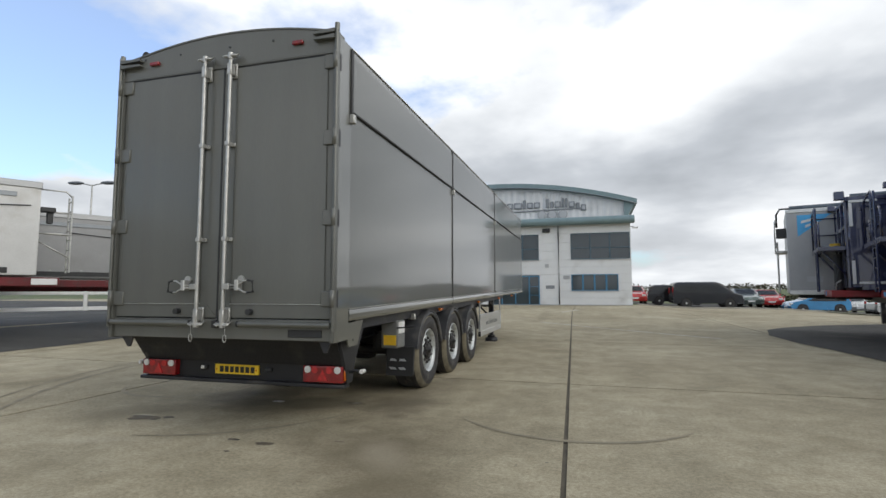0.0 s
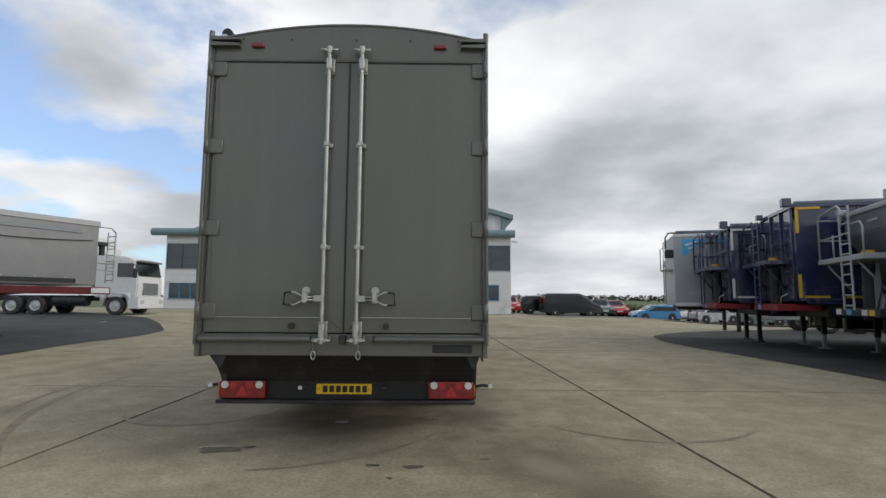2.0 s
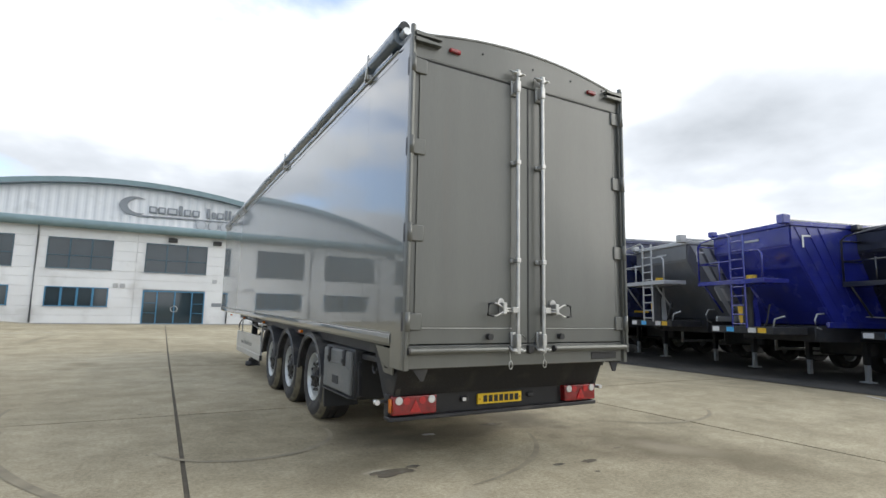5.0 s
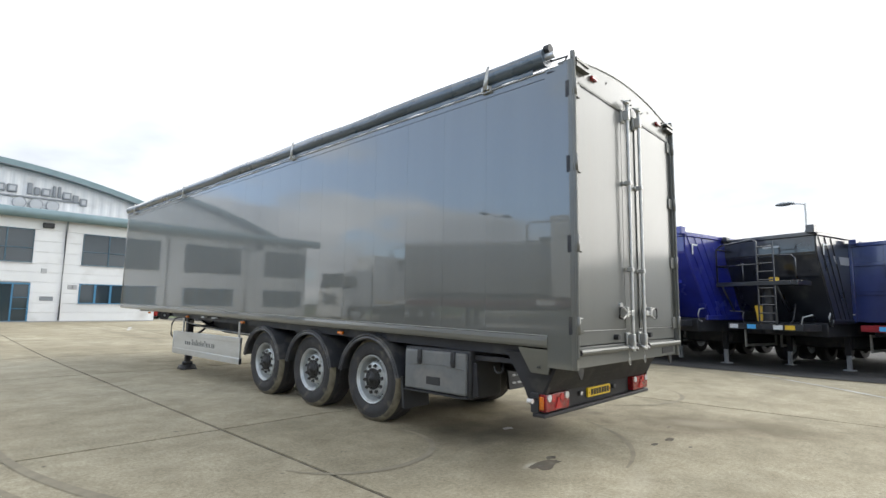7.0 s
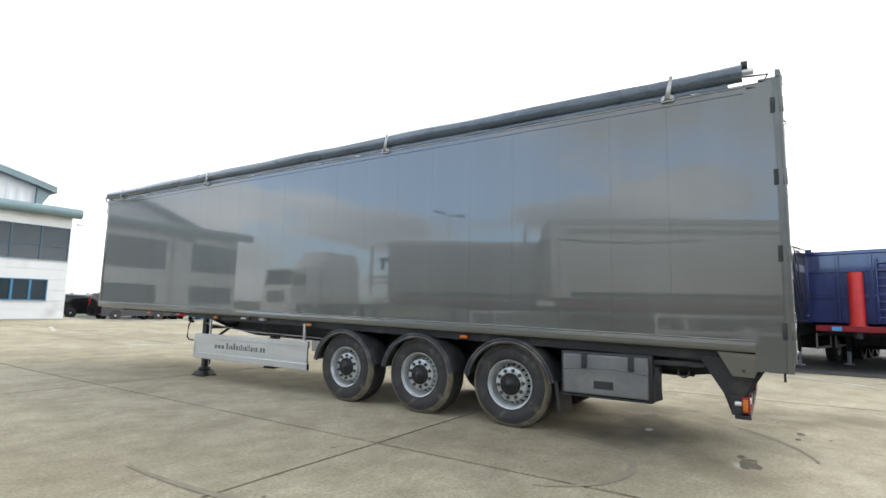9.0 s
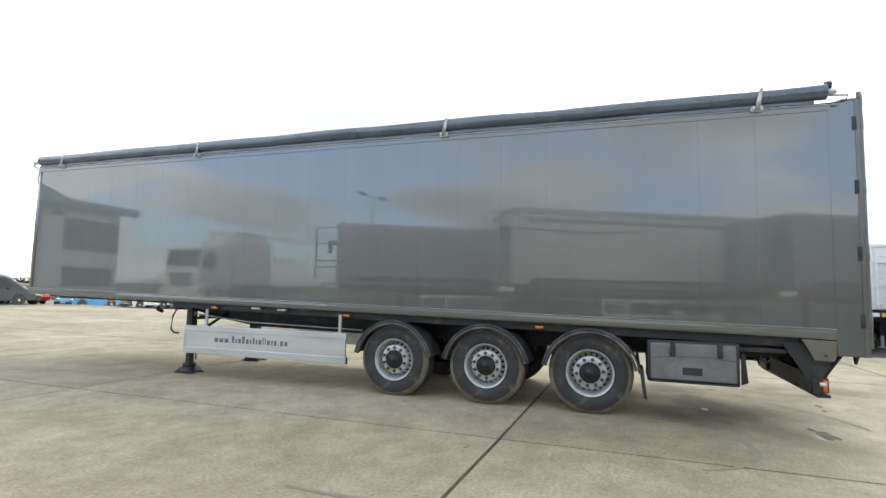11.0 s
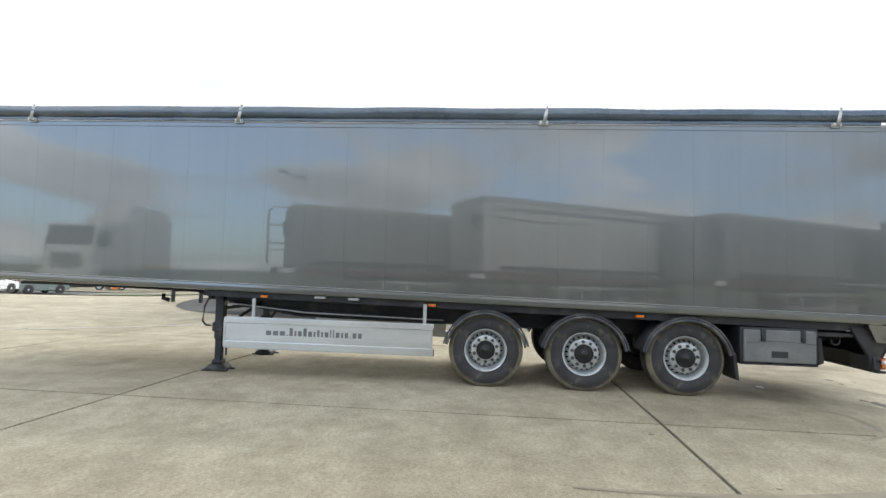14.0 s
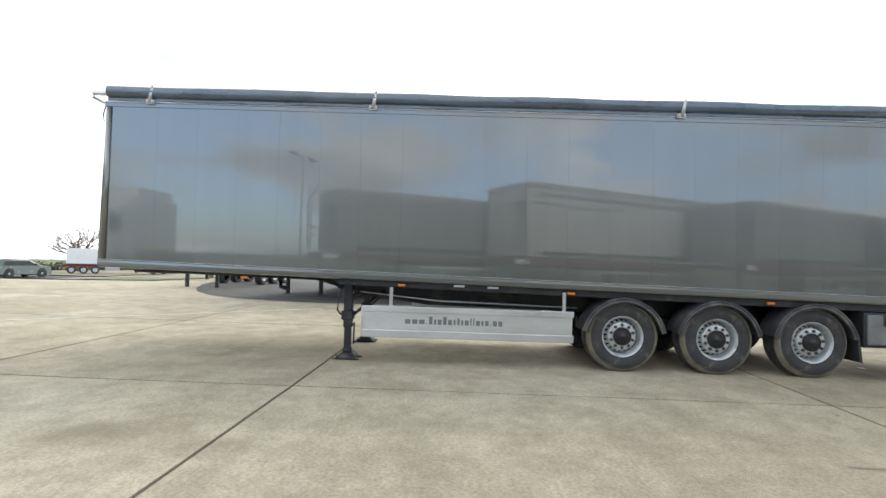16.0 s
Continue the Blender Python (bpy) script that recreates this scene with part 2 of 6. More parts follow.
M_stain = mat("oil_stain", (0.115, 0.096, 0.068), 0.95, 0, 0.4, 5, world_space=True, dirt=((0.20, 0.185, 0.15), 0.5, 7))
M_bark = mat("bark", (0.11, 0.095, 0.075), 0.95, 0, 0.3, 2, 0.5, 20)
M_hedge = mat("winter_hedge", (0.11, 0.105, 0.065), 0.95, 0, 0.4, 0.6, world_space=True)


def concrete():
    m = bpy.data.materials.new("worn_concrete")
    m.use_nodes = True
    n, l = m.node_tree.nodes, m.node_tree.links
    b = n["Principled BSDF"]
    pos = n.new("ShaderNodeNewGeometry").outputs["Position"]

    def tex(scale, detail, stretch=(1, 1, 1), turn=0.0, rough=0.55):
        mp = n.new("ShaderNodeMapping")
        mp.inputs["Scale"].default_value, mp.inputs["Rotation"].default_value = stretch, (0, 0, turn)
        l.new(pos, mp.inputs["Vector"])
        t = n.new("ShaderNodeTexNoise")
        t.inputs["Scale"].default_value, t.inputs["Detail"].default_value = scale, detail
        t.inputs["Roughness"].default_value = rough
        l.new(mp.outputs[0], t.inputs["Vector"])
        return t.outputs["Fac"]

    def ramp(fac, *stops):
        r = n.new("ShaderNodeValToRGB")
        e = r.color_ramp.elements
        e[0].position, e[0].color = stops[0][0], (*stops[0][1], 1)
        e[1].position, e[1].color = stops[-1][0], (*stops[-1][1], 1)
        for p, c in stops[1:-1]:
            e.new(p).color = (*c, 1)
        l.new(fac, r.inputs[0])
        return r.outputs[0]

    def mix(fac, a, c, blend="MIX"):
        x = n.new("ShaderNodeMix")
        x.data_type, x.blend_type = "RGBA", blend
        for v, i in ((fac, 0), (a, 6), (c, 7)):
            if isinstance(v, (int, float)):
                x.inputs[i].default_value = v
            elif isinstance(v, tuple):
                x.inputs[i].default_value = (*v, 1)
            else:
                l.new(v, x.inputs[i])
        return x.outputs[2]

    def scaled(v, k):
        q = n.new("ShaderNodeMath")
        q.operation = "MULTIPLY"
        q.inputs[1].default_value = k
        l.new(v, q.inputs[0])
        return q.outputs[0]

    col = ramp(tex(0.22, 6), (0.32, (0.458, 0.404, 0.288)), (0.55, (0.585, 0.526, 0.386)), (0.72, (0.668, 0.613, 0.468)))
    g = (1.0, 1.0, 1.0)
    col = mix(1.0, col, ramp(tex(1.6, 7), (0.30, (0.74, 0.74, 0.73)), (0.62, g)), "MULTIPLY")
    col = mix(1.0, col, ramp(tex(30, 5, (1, 1, 1), 0.0, 0.7), (0.34, (0.68, 0.67, 0.65)), (0.60, g)), "MULTIPLY")
    col = mix(1.0, col, ramp(tex(150, 3), (0.32, (0.66, 0.65, 0.63)), (0.62, g)), "MULTIPLY")
    col = mix(1.0, col, ramp(tex(5.5, 6), (0.30, (0.84, 0.83, 0.81)), (0.64, g)), "MULTIPLY")
    # long sweeping tyre marks and drag streaks
    col = mix(ramp(tex(0.9, 5, (1.0, 0.10, 1), 0.25), (0.60, (0, 0, 0)), (0.78, (0.5, 0.5, 0.5))), col, (0.15, 0.135, 0.10))
    col = mix(ramp(tex(0.8, 5, (0.10, 1.0, 1), -0.35), (0.62, (0, 0, 0)), (0.80, (0.45, 0.45, 0.45))), col, (0.16, 0.142, 0.105))
    # damp patches and pale scuffs
    col = mix(ramp(tex(0.55, 8), (0.58, (0, 0, 0)), (0.74, (0.6, 0.6, 0.6))), col, (0.185, 0.156, 0.098))
    col = mix(ramp(tex(0.75, 9, (1, 0.5, 1), 0.7, 0.7), (0.68, (0, 0, 0)), (0.80, (0.6, 0.6, 0.6))), col, (0.43, 0.41, 0.36))
    # oily damp patches and pale dried splashes, with shade painted under the trailer rear
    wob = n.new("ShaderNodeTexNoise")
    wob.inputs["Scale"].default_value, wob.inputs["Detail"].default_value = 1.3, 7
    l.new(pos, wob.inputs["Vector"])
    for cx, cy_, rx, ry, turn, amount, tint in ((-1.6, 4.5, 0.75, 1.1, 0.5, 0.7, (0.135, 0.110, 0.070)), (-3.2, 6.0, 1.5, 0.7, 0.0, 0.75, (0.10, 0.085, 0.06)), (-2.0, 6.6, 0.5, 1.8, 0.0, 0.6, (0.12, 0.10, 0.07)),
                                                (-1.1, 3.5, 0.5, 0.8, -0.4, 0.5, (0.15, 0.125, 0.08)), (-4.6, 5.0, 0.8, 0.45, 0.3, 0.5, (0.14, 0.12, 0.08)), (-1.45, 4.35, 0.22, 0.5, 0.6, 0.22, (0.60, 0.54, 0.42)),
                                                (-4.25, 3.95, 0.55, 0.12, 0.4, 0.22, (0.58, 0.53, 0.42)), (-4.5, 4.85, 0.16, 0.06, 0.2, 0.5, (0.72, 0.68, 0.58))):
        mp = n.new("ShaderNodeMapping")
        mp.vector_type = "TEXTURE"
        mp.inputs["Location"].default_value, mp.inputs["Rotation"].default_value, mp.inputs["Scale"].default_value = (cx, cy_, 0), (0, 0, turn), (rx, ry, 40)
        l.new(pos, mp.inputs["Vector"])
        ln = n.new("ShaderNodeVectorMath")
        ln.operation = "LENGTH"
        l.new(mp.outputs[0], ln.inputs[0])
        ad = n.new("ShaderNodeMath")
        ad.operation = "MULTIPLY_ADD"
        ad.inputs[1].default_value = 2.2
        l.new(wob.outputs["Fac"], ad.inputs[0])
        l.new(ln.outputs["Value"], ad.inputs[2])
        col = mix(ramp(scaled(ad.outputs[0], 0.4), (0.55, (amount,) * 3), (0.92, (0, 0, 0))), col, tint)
    spots = tex(7.0, 2)
    col = mix(ramp(spots, (0.745, (0, 0, 0)), (0.77, (0.75, 0.75, 0.75))), col, (0.10, 0.09, 0.07))
    oi = n.new("ShaderNodeObjectInfo").outputs["Random"]
    col = mix(1.0, col, ramp(oi, (0.0, (0.93, 0.93, 0.92)), (1.0, (1.03, 1.03, 1.03))), "MULTIPLY")
    l.new(col, b.inputs["Base Color"])
    r = n.new("ShaderNodeMapRange")
    r.inputs[3].default_value, r.inputs[4].default_value = 0.72, 0.95
    l.new(tex(0.9, 5), r.inputs[0])
    l.new(r.outputs[0], b.inputs["Roughness"])
    b.inputs["Specular IOR Level"].default_value = 0.18
    bp = n.new("ShaderNodeBump")
    bp.inputs["Strength"].default_value, bp.inputs["Distance"].default_value = 0.25, 0.006
    l.new(tex(80, 5), bp.inputs["Height"])
    l.new(bp.outputs[0], b.inputs["Normal"])
    return m


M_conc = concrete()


# ---- building helpers ----
def thing(name, loc, label, category, group="", turn=0.0):
    ob = new(name)
    ob.empty_display_size = 0.2
    ob.matrix_basis = pose(*loc, 0, 0, turn)
    return tagged(ob, label, category, group)


def part(name, bm, material, parent, label="", smooth=0.6):
    me = bpy.data.meshes.new(name)
    if smooth:
        flat_faces = bm.faces.layers.int.get("flat")
        for f in bm.faces:
            f.smooth = not (flat_faces and f[flat_faces]) and f.calc_area() < 0.5
        for e in bm.edges:
            if len(e.link_faces) == 2 and e.calc_face_angle(0) > smooth:
                e.smooth = False
    bm.to_mesh(me)
    bm.free()
    for mm in material if isinstance(material, (list, tuple)) else (material,):
        me.materials.append(mm)
    ob = new(name, me)
    if parent:
        ob.parent = parent
    if label:
        ob["label"] = label
    return ob


def box(bm, lo, hi, bevel=0.0, seg=1, mi=0):
    flat_faces = bm.faces.layers.int.get("flat") or bm.faces.layers.int.new("flat")
    start = len(bm.faces)
    c = [(a + b) / 2 for a, b in zip(lo, hi)]
    r = bmesh.ops.create_cube(bm, size=1, matrix=Matrix.Translation(c) @ Matrix.Diagonal((*[max(1e-4, b - a) for a, b in zip(lo, hi)], 1)))
    faces = list({f for v in r["verts"] for f in v.link_faces})
    for f in faces:
        f.material_index = mi
    if bevel:
        bmesh.ops.bevel(bm, geom=list({e for v in r["verts"] for e in v.link_edges}), offset=bevel, segments=seg, affect="EDGES", profile=0.6)
        bm.faces.ensure_lookup_table()
        bm.normal_update()
        for f in bm.faces[start:]:
            f[flat_faces] = 1 if max(abs(v) for v in f.normal) > 0.9999 else 0
    return r["verts"]


def bx(lo, hi, bevel=0.0, seg=1):
    bm = bmesh.new()
    box(bm, lo, hi, bevel, seg)
    return bm


def cyl(bm, p0, p1, r, seg=12, r2=None, mi=0, caps=True):
    p0, p1 = Vector(p0), Vector(p1)
    d = p1 - p0
    m = Matrix.Translation((p0 + p1) / 2) @ d.to_track_quat("Z", "Y").to_matrix().to_4x4()
    r = bmesh.ops.create_cone(bm, cap_ends=caps, segments=seg, radius1=r, radius2=r if r2 is None else r2, depth=d.length, matrix=m)
    for f in {f for v in r["verts"] for f in v.link_faces}:
        f.material_index = mi
    return r["verts"]


def cy(p0, p1, r, seg=12, r2=None):
    bm = bmesh.new()
    cyl(bm, p0, p1, r, seg, r2)
    return bm


def tube(bm, pts, r, seg=8, closed=False):
    pts = [Vector(p) for p in pts]
    rings = []
    k = len(pts)
    for i, p in enumerate(pts):
        a = pts[i - 1] if i or closed else p
        b = pts[(i + 1) % k] if i < k - 1 or closed else p
        d = (b - a).normalized()
        q = d.to_track_quat("Z", "Y").to_matrix()
        rings.append([bm.verts.new(p + q @ Vector((r * math.cos(t * 2 * math.pi / seg), r * math.sin(t * 2 * math.pi / seg), 0))) for t in range(seg)])
    for i in range(k if closed else k - 1):
        a, b = rings[i], rings[(i + 1) % k]
        for t in range(seg):
            bm.faces.new((a[t], a[(t + 1) % seg], b[(t + 1) % seg], b[t]))
    if not closed:
        bm.faces.new(rings[0][::-1])
        bm.faces.new(rings[-1])
    return bm


def tb(pts, r, seg=8, closed=False):
    return tube(bmesh.new(), pts, r, seg, closed)


def prism(bm, pts, axis, lo, hi, mi=0):
    """A polygon in the plane across axis, drawn out from lo to hi. pts: pairs in the two other axes, in order."""
    def put(p, v):
        q = list(p)
        q.insert(axis, v)
        return q
    a = [bm.verts.new(put(p, lo)) for p in pts]
    b = [bm.verts.new(put(p, hi)) for p in pts]
    fs = [bm.faces.new(a), bm.faces.new(b[::-1])]
    k = len(pts)
    for i in range(k):
        fs.append(bm.faces.new((a[i], b[i], b[(i + 1) % k], a[(i + 1) % k])))
    for f in fs:
        f.material_index = mi
    bmesh.ops.recalc_face_normals(bm, faces=fs)
    return bm


def pr(pts, axis, lo, hi):
    return prism(bmesh.new(), pts, axis, lo, hi)


def lathe(profile, seg=40, axis=0):
    """profile: (radius, along) pairs, turned about the x axis (axis 0)."""
    bm = bmesh.new()
    rings = []
    for r, a in profile:
        rings.append([bm.verts.new((a, r * math.cos(2 * math.pi * t / seg), r * math.sin(2 * math.pi * t / seg))) for t in range(seg)])
    for a, b in zip(rings, rings[1:]):
        for t in range(seg):
            bm.faces.new((a[t], b[t], b[(t + 1) % seg], a[(t + 1) % seg]))
    bmesh.ops.recalc_face_normals(bm, faces=bm.faces)
    return bm


def text(name, body, size, m, material, parent, extrude=0.001, spacing=1.0, align="CENTER"):
    cu = bpy.data.curves.new(name, "FONT")
    cu.body, cu.size, cu.extrude, cu.align_x, cu.align_y, cu.space_character = body, size, extrude, align, "CENTER", spacing
    tmp = bpy.data.objects.new(name, cu)
    scene.collection.objects.link(tmp)
    me = bpy.data.meshes.new_from_object(tmp.evaluated_get(bpy.context.evaluated_depsgraph_get()))
    bpy.data.objects.remove(tmp)
    me.materials.clear()
    me.materials.append(material)
    ob = new(name, me)
    ob.parent = parent
    ob.matrix_basis = m
    return ob


def smooth_step(v):
    v = max(0.0, min(1.0, v))
    return v * v * (3 - 2 * v)


def gz(x, y):
    """Height of the yard: a gentle rise to the offices and small falls to the drains."""
    rise = 0.30 * smooth_step((y - 16) / 22) * (1 - 0.8 * smooth_step((x - 3) / 4))
    fall = 0.24 * smooth_step((x - 3.5) / 7) * smooth_step((14 - y) / 10) + 0.70 * smooth_step((x - 11) / 13) * smooth_step((y - 26) / 13)
    fall += 1.0 * smooth_step((x - 28) / 22) * smooth_step((y - 30) / 16)
    return rise - fall + 0.30 * smooth_step((-x - 12.3) / 5)


# ---- ground ----
def build_ground():
    bm = bmesh.new()
    radii = [0, 30, 60, 90, 140, 220, 400, 900, 2500]
    rings = []
    for r in radii[1:]:
        ring = []
        for k in range(48):
            a = 2 * math.pi * k / 48
            x, y = -4 + r * math.cos(a), 14 + r * math.sin(a)
            east = smooth_step((math.degrees(math.atan2(math.sin(a), math.cos(a))) + 30) / 20) * smooth_step((62 - math.degrees(math.atan2(math.sin(a), math.cos(a)))) / 14)
            z = -2.2 if r <= 140 else -2.0 if r < 300 else -1.2 if r < 500 else 0.004 * (r - 400)
            z = z * (1 - east) + east * min(-2.2, 1.5 - 0.0145 * r)
            ring.append(bm.verts.new((x, y, z)))
        rings.append(ring)
    bm.faces.new(rings[0])
    for a, b in zip(rings, rings[1:]):
        for k in range(48):
            bm.faces.new((a[k], b[k], b[(k + 1) % 48], a[(k + 1) % 48]))
    bmesh.ops.recalc_face_normals(bm, faces=bm.faces)
    return tagged(part("ground", bm, M_grass, None), "rough winter grass round the yard out to the horizon", "grass", kind="structure")


build_ground()


def yard_sheet(name, material, label, category, xs, ys, dz):
    bm = bmesh.new()
    v = [[bm.verts.new((x, y, gz(x, y) + dz)) for x in xs] for y in ys]
    for j in range(len(ys) - 1):
        for i in range(len(xs) - 1):
            bm.faces.new((v[j][i], v[j][i + 1], v[j + 1][i + 1], v[j + 1][i]))
    return tagged(part(name, bm, material, None), label, category, kind="structure")


def span(a, b, n):
    return [a + (b - a) * i / n for i in range(n + 1)]


pavement = yard_sheet("pavement", M_seal, "pale worn concrete yard laid in large slabs with dark joints", "pavement", span(-62, 52, 114), span(-42, 41.4, 84), -0.013)


# ---- office building ----
BY = 40.0


def build_offices():
    b = thing("office_building", (0, BY, 0.27), "two-storey white-clad office building with curved grey-teal roof", "building")
    x0, x1, top = -24.2, 3.0, 6.15
    # window openings: x from, x to, z from, z to (above the building's base)
    ups = [(-24.1, -20.45), (-18.5, -14.4), (-12.75, -9.3), (-7.45, -3.7), (-1.3, 2.92)]
    lows = [(-23.8, -20.45), (-18.0, -14.42), (-12.67, -9.35), (-1.3, 2.05)]
    holes = [(a, c, 3.45, 5.42) for a, c in ups] + [(a, c, 1.10, 2.32) for a, c in lows] + [(-7.42, -3.68, 0.0, 2.25)]
    # cladding planks between openings, laid in courses
    rows = [0.0, 0.55, 1.10, 1.70, 2.32, 2.90, 3.45, 4.10, 4.75, 5.42, 6.15]
    bay = [x0, -18.95, -13.3, -7.95, -2.2, x1]
    for z0, z1 in zip(rows, rows[1:]):
        for q0, q1 in zip(bay, bay[1:]):
            cuts = [q0]
            segs = []
            for a, c, h0, h1 in sorted(holes):
                if h0 < z1 - 0.01 and h1 > z0 + 0.01 and a < q1 and c > q0:
                    if a > cuts[-1] + 0.02:
                        segs.append((cuts[-1], a))
                    cuts.append(min(c, q1))
            if cuts[-1] < q1 - 0.02:
                segs.append((cuts[-1], q1))
            for a, c in segs:
                part("cladding_panel", bx((a + 0.006, 0, z0 + 0.004), (c - 0.006, 0.1, z1 - 0.004), 0.006), M_clad, b)
    part("wall", bx((x0 + 0.02, 0.09, 0), (x1 - 0.02, 0.35, 6.1)), M_lgrey, b, "grey backing wall behind the cladding")
    bm = bmesh.new()
    box(bm, (x0, 0.35, 0), (x0 + 0.3, 30, 6.6))
    box(bm, (x1 - 0.3, 0.1, 0), (x1, 30, 6.6))
    box(bm, (x0, 29.7, 0), (x1, 30, 6.6))
    part("side_wall", bm, M_clad, b)
    part("plinth", bx((x0, -0.03, -0.5), (x1, 0.3, 0.06)), M_sign, b)
    for (a, c, h0, h1) in holes[:-1]:
        up_row = h0 > 3
        w = part("window", bx((a, 0.03, h0), (c, 0.10, h1)), M_glass, b, "dark reflective glazing in a blue frame")
        w.location.y = -0.012
        fr = bmesh.new()
        k = 3 if up_row else 4
        for i in range(k + 1):
            x = a + (c - a) * i / k
            wd = 0.035 if up_row else 0.06
            box(fr, (max(a, x - wd), -0.02, h0), (min(c, x + wd), 0.035, h1), 0.004)
        box(fr, (a + 0.02, -0.018, h0), (c - 0.02, 0.03, h0 + 0.05), 0.004)
        box(fr, (a + 0.02, -0.018, h1 - 0.05), (c - 0.02, 0.03, h1), 0.004)
        if up_row:
            box(fr, (a + 0.02, -0.016, h0 + 0.82), (c - 0.02, 0.03, h0 + 0.87), 0.004)
        part("window_frame", fr, M_dframe if up_row else M_bframe, w)
        sill = part("window_sill", bx((a - 0.05, -0.06, h0 - 0.05), (c + 0.05, 0.06, h0 - 0.003), 0.006), M_lgrey, w)
    # entrance
    d = part("entrance", bx((-7.42, 0.03, 0.0), (-3.68, 0.09, 2.25)), M_glass, b, "blue-framed glass entrance with double doors")
    fr = bmesh.new()
    for x in (-7.42, -6.62, -5.56, -4.5, -3.74):
        box(fr, (x, -0.03, 0), (x + 0.08, 0.05, 2.25), 0.004)
    for z in (0.0, 2.17):
        box(fr, (-7.4, -0.028, z), (-3.7, 0.045, z + 0.08), 0.004)
    for z in (0.75, 1.4):
        box(fr, (-7.36, -0.02, z), (-6.6, 0.04, z + 0.03))
        box(fr, (-4.45, -0.02, z), (-3.72, 0.04, z + 0.03))
    part("door_frame", fr, M_bframe, d)
    ring = tb([(-5.52 + 0.2 * math.cos(t * math.pi / 12), -0.06, 1.05 + 0.2 * math.sin(t * math.pi / 12)) for t in range(24)], 0.02, 6, True)
    part("door_pull", ring, M_alu, d, "round steel double-door pull")
    # barrel gutter and soffit
    part("gutter", cy((x0 - 0.9, -0.45, 6.3), (x1 + 0.25, -0.45, 6.3), 0.30, 20), M_teal, b, "grey-teal rounded eaves beam")
    part("soffit", bx((x0 - 0.5, -0.4, 6.1), (x1, 0.2, 6.2)), M_lgrey, b)

    # flat roof of the front range
    part("flat_roof", bx((x0 + 0.1, 0.1, 6.1), (x1 - 0.1, 6.3, 6.25)), M_sign, b)

    def arch(x):
        return 10.60 - 0.0125 * (x + 8.48) ** 2
    # the taller hall stands six metres back: ribbed gable
    bm = bmesh.new()
    n = 200
    xa, xb = -25.6, 2.85
    ribs = []
    for i in range(n + 1):
        x = xa + (xb - xa) * i / n
        ribs.append((x, 6.0 + (0.03 if i % 4 < 2 else 0.0)))
    lo = [bm.verts.new((x, y, 6.2)) for x, y in ribs]
    hi = [bm.verts.new((x, y, max(6.25, arch(x) - 0.1))) for x, y in ribs]
    for i in range(n):
        bm.faces.new((lo[i], lo[i + 1], hi[i + 1], hi[i]))
    part("gable", bm, M_corr, b, "pale vertically ribbed metal gable", smooth=0)
    part("gable_return", bx((2.80, 6.0, 0.0), (2.92, 36, arch(2.9) - 0.1)), M_corr, b)
    part("gable_return", bx((-25.7, 6.0, 0.0), (-25.58, 36, arch(-25.6) - 0.1)), M_corr, b)
    # curved roof with deep fascia
    bm = bmesh.new()
    xs = span(-26.2, 3.95, 44)
    prof = [(x, arch(x) + 0.13) for x in xs] + [(x, arch(x) - 0.28) for x in reversed(xs)]
    prism(bm, prof, 1, 5.45, 36.2)
    part("roof", bm, M_teal, b, "curved grey-teal metal roof with deep fascia")
    part("roof_lip", tb([(x, 5.44, arch(x) - 0.27) for x in xs], 0.035, 6), M_sign, b)
    part("roof_soffit", pr([(2.93, 6.9), (3.75, arch(3.75) - 0.3), (2.93, arch(2.93) - 0.2)], 1, 5.75, 35.9), M_teal, b, "sloping side soffit under the roof edge")
    # downpipes, lamps, small fittings
    for x in (-18.95, -13.25, -2.2):
        bm = tb([(x, -0.06, 0.1), (x, -0.06, 5.5), (x, -0.16, 5.75), (x, -0.3, 6.05)], 0.05, 8)
        part("downpipe", bm, M_sign, b)
    for x in (-19.9, -5.9, -3.1):
        bm = bx((x - 0.28, -0.2, 5.55), (x + 0.28, -0.02, 5.85), 0.03)
        part("floodlight", bm, M_plast, b, "black wall floodlight")
    for x, z in ((-9.0, 2.5), (-8.6, 2.5), (-1.75, 2.1), (-1.55, 2.1), (-3.1, 3.0)):
        part("wall_vent", bx((x - 0.14, -0.04, z - 0.14), (x + 0.14, 0.01, z + 0.14), 0.01), M_lgrey, b)
    part("notice", bx((-3.2, -0.03, 1.25), (-2.55, 0.01, 1.5), 0.004), M_sign, b, "small grey wall notice")
    # sign on the gable: crescent and raised shapes
    s = thing("gable_sign", (0.90, BY + 5.98, -0.10), "raised grey metal sign shapes with crescent and three discs on gable", "sign")
    s.scale = (1.167, 1.0, 1.17)
    cres = []
    for t in range(25):
        a = math.radians(60 + 240 * t / 24)
        cres.append((-8.2 + 0.85 * math.cos(a), 7.9 + 0.62 * math.sin(a)))
    for t in range(25):
        a = math.radians(290 - 220 * t / 24)
        cres.append((-7.86 + 0.72 * math.cos(a), 7.93 + 0.50 * math.sin(a)))
    part("crescent", pr(cres, 1, -0.12, 0.02), M_sign, s)
    part("underline", pr([(-8.0, 7.22), (-1.2, 7.35), (-1.2, 7.43), (-8.0, 7.32)], 1, -0.10, 0.02), M_sign, s)
    widths = [0.46, 0.44, 0.62, 0.22, 0.44, 0.46, 0, 0.24, 0.26, 0.44, 0.16, 0.16, 0.44, 0.28, 0.38]
    tall = {3, 7, 10, 11}
    x = -7.35
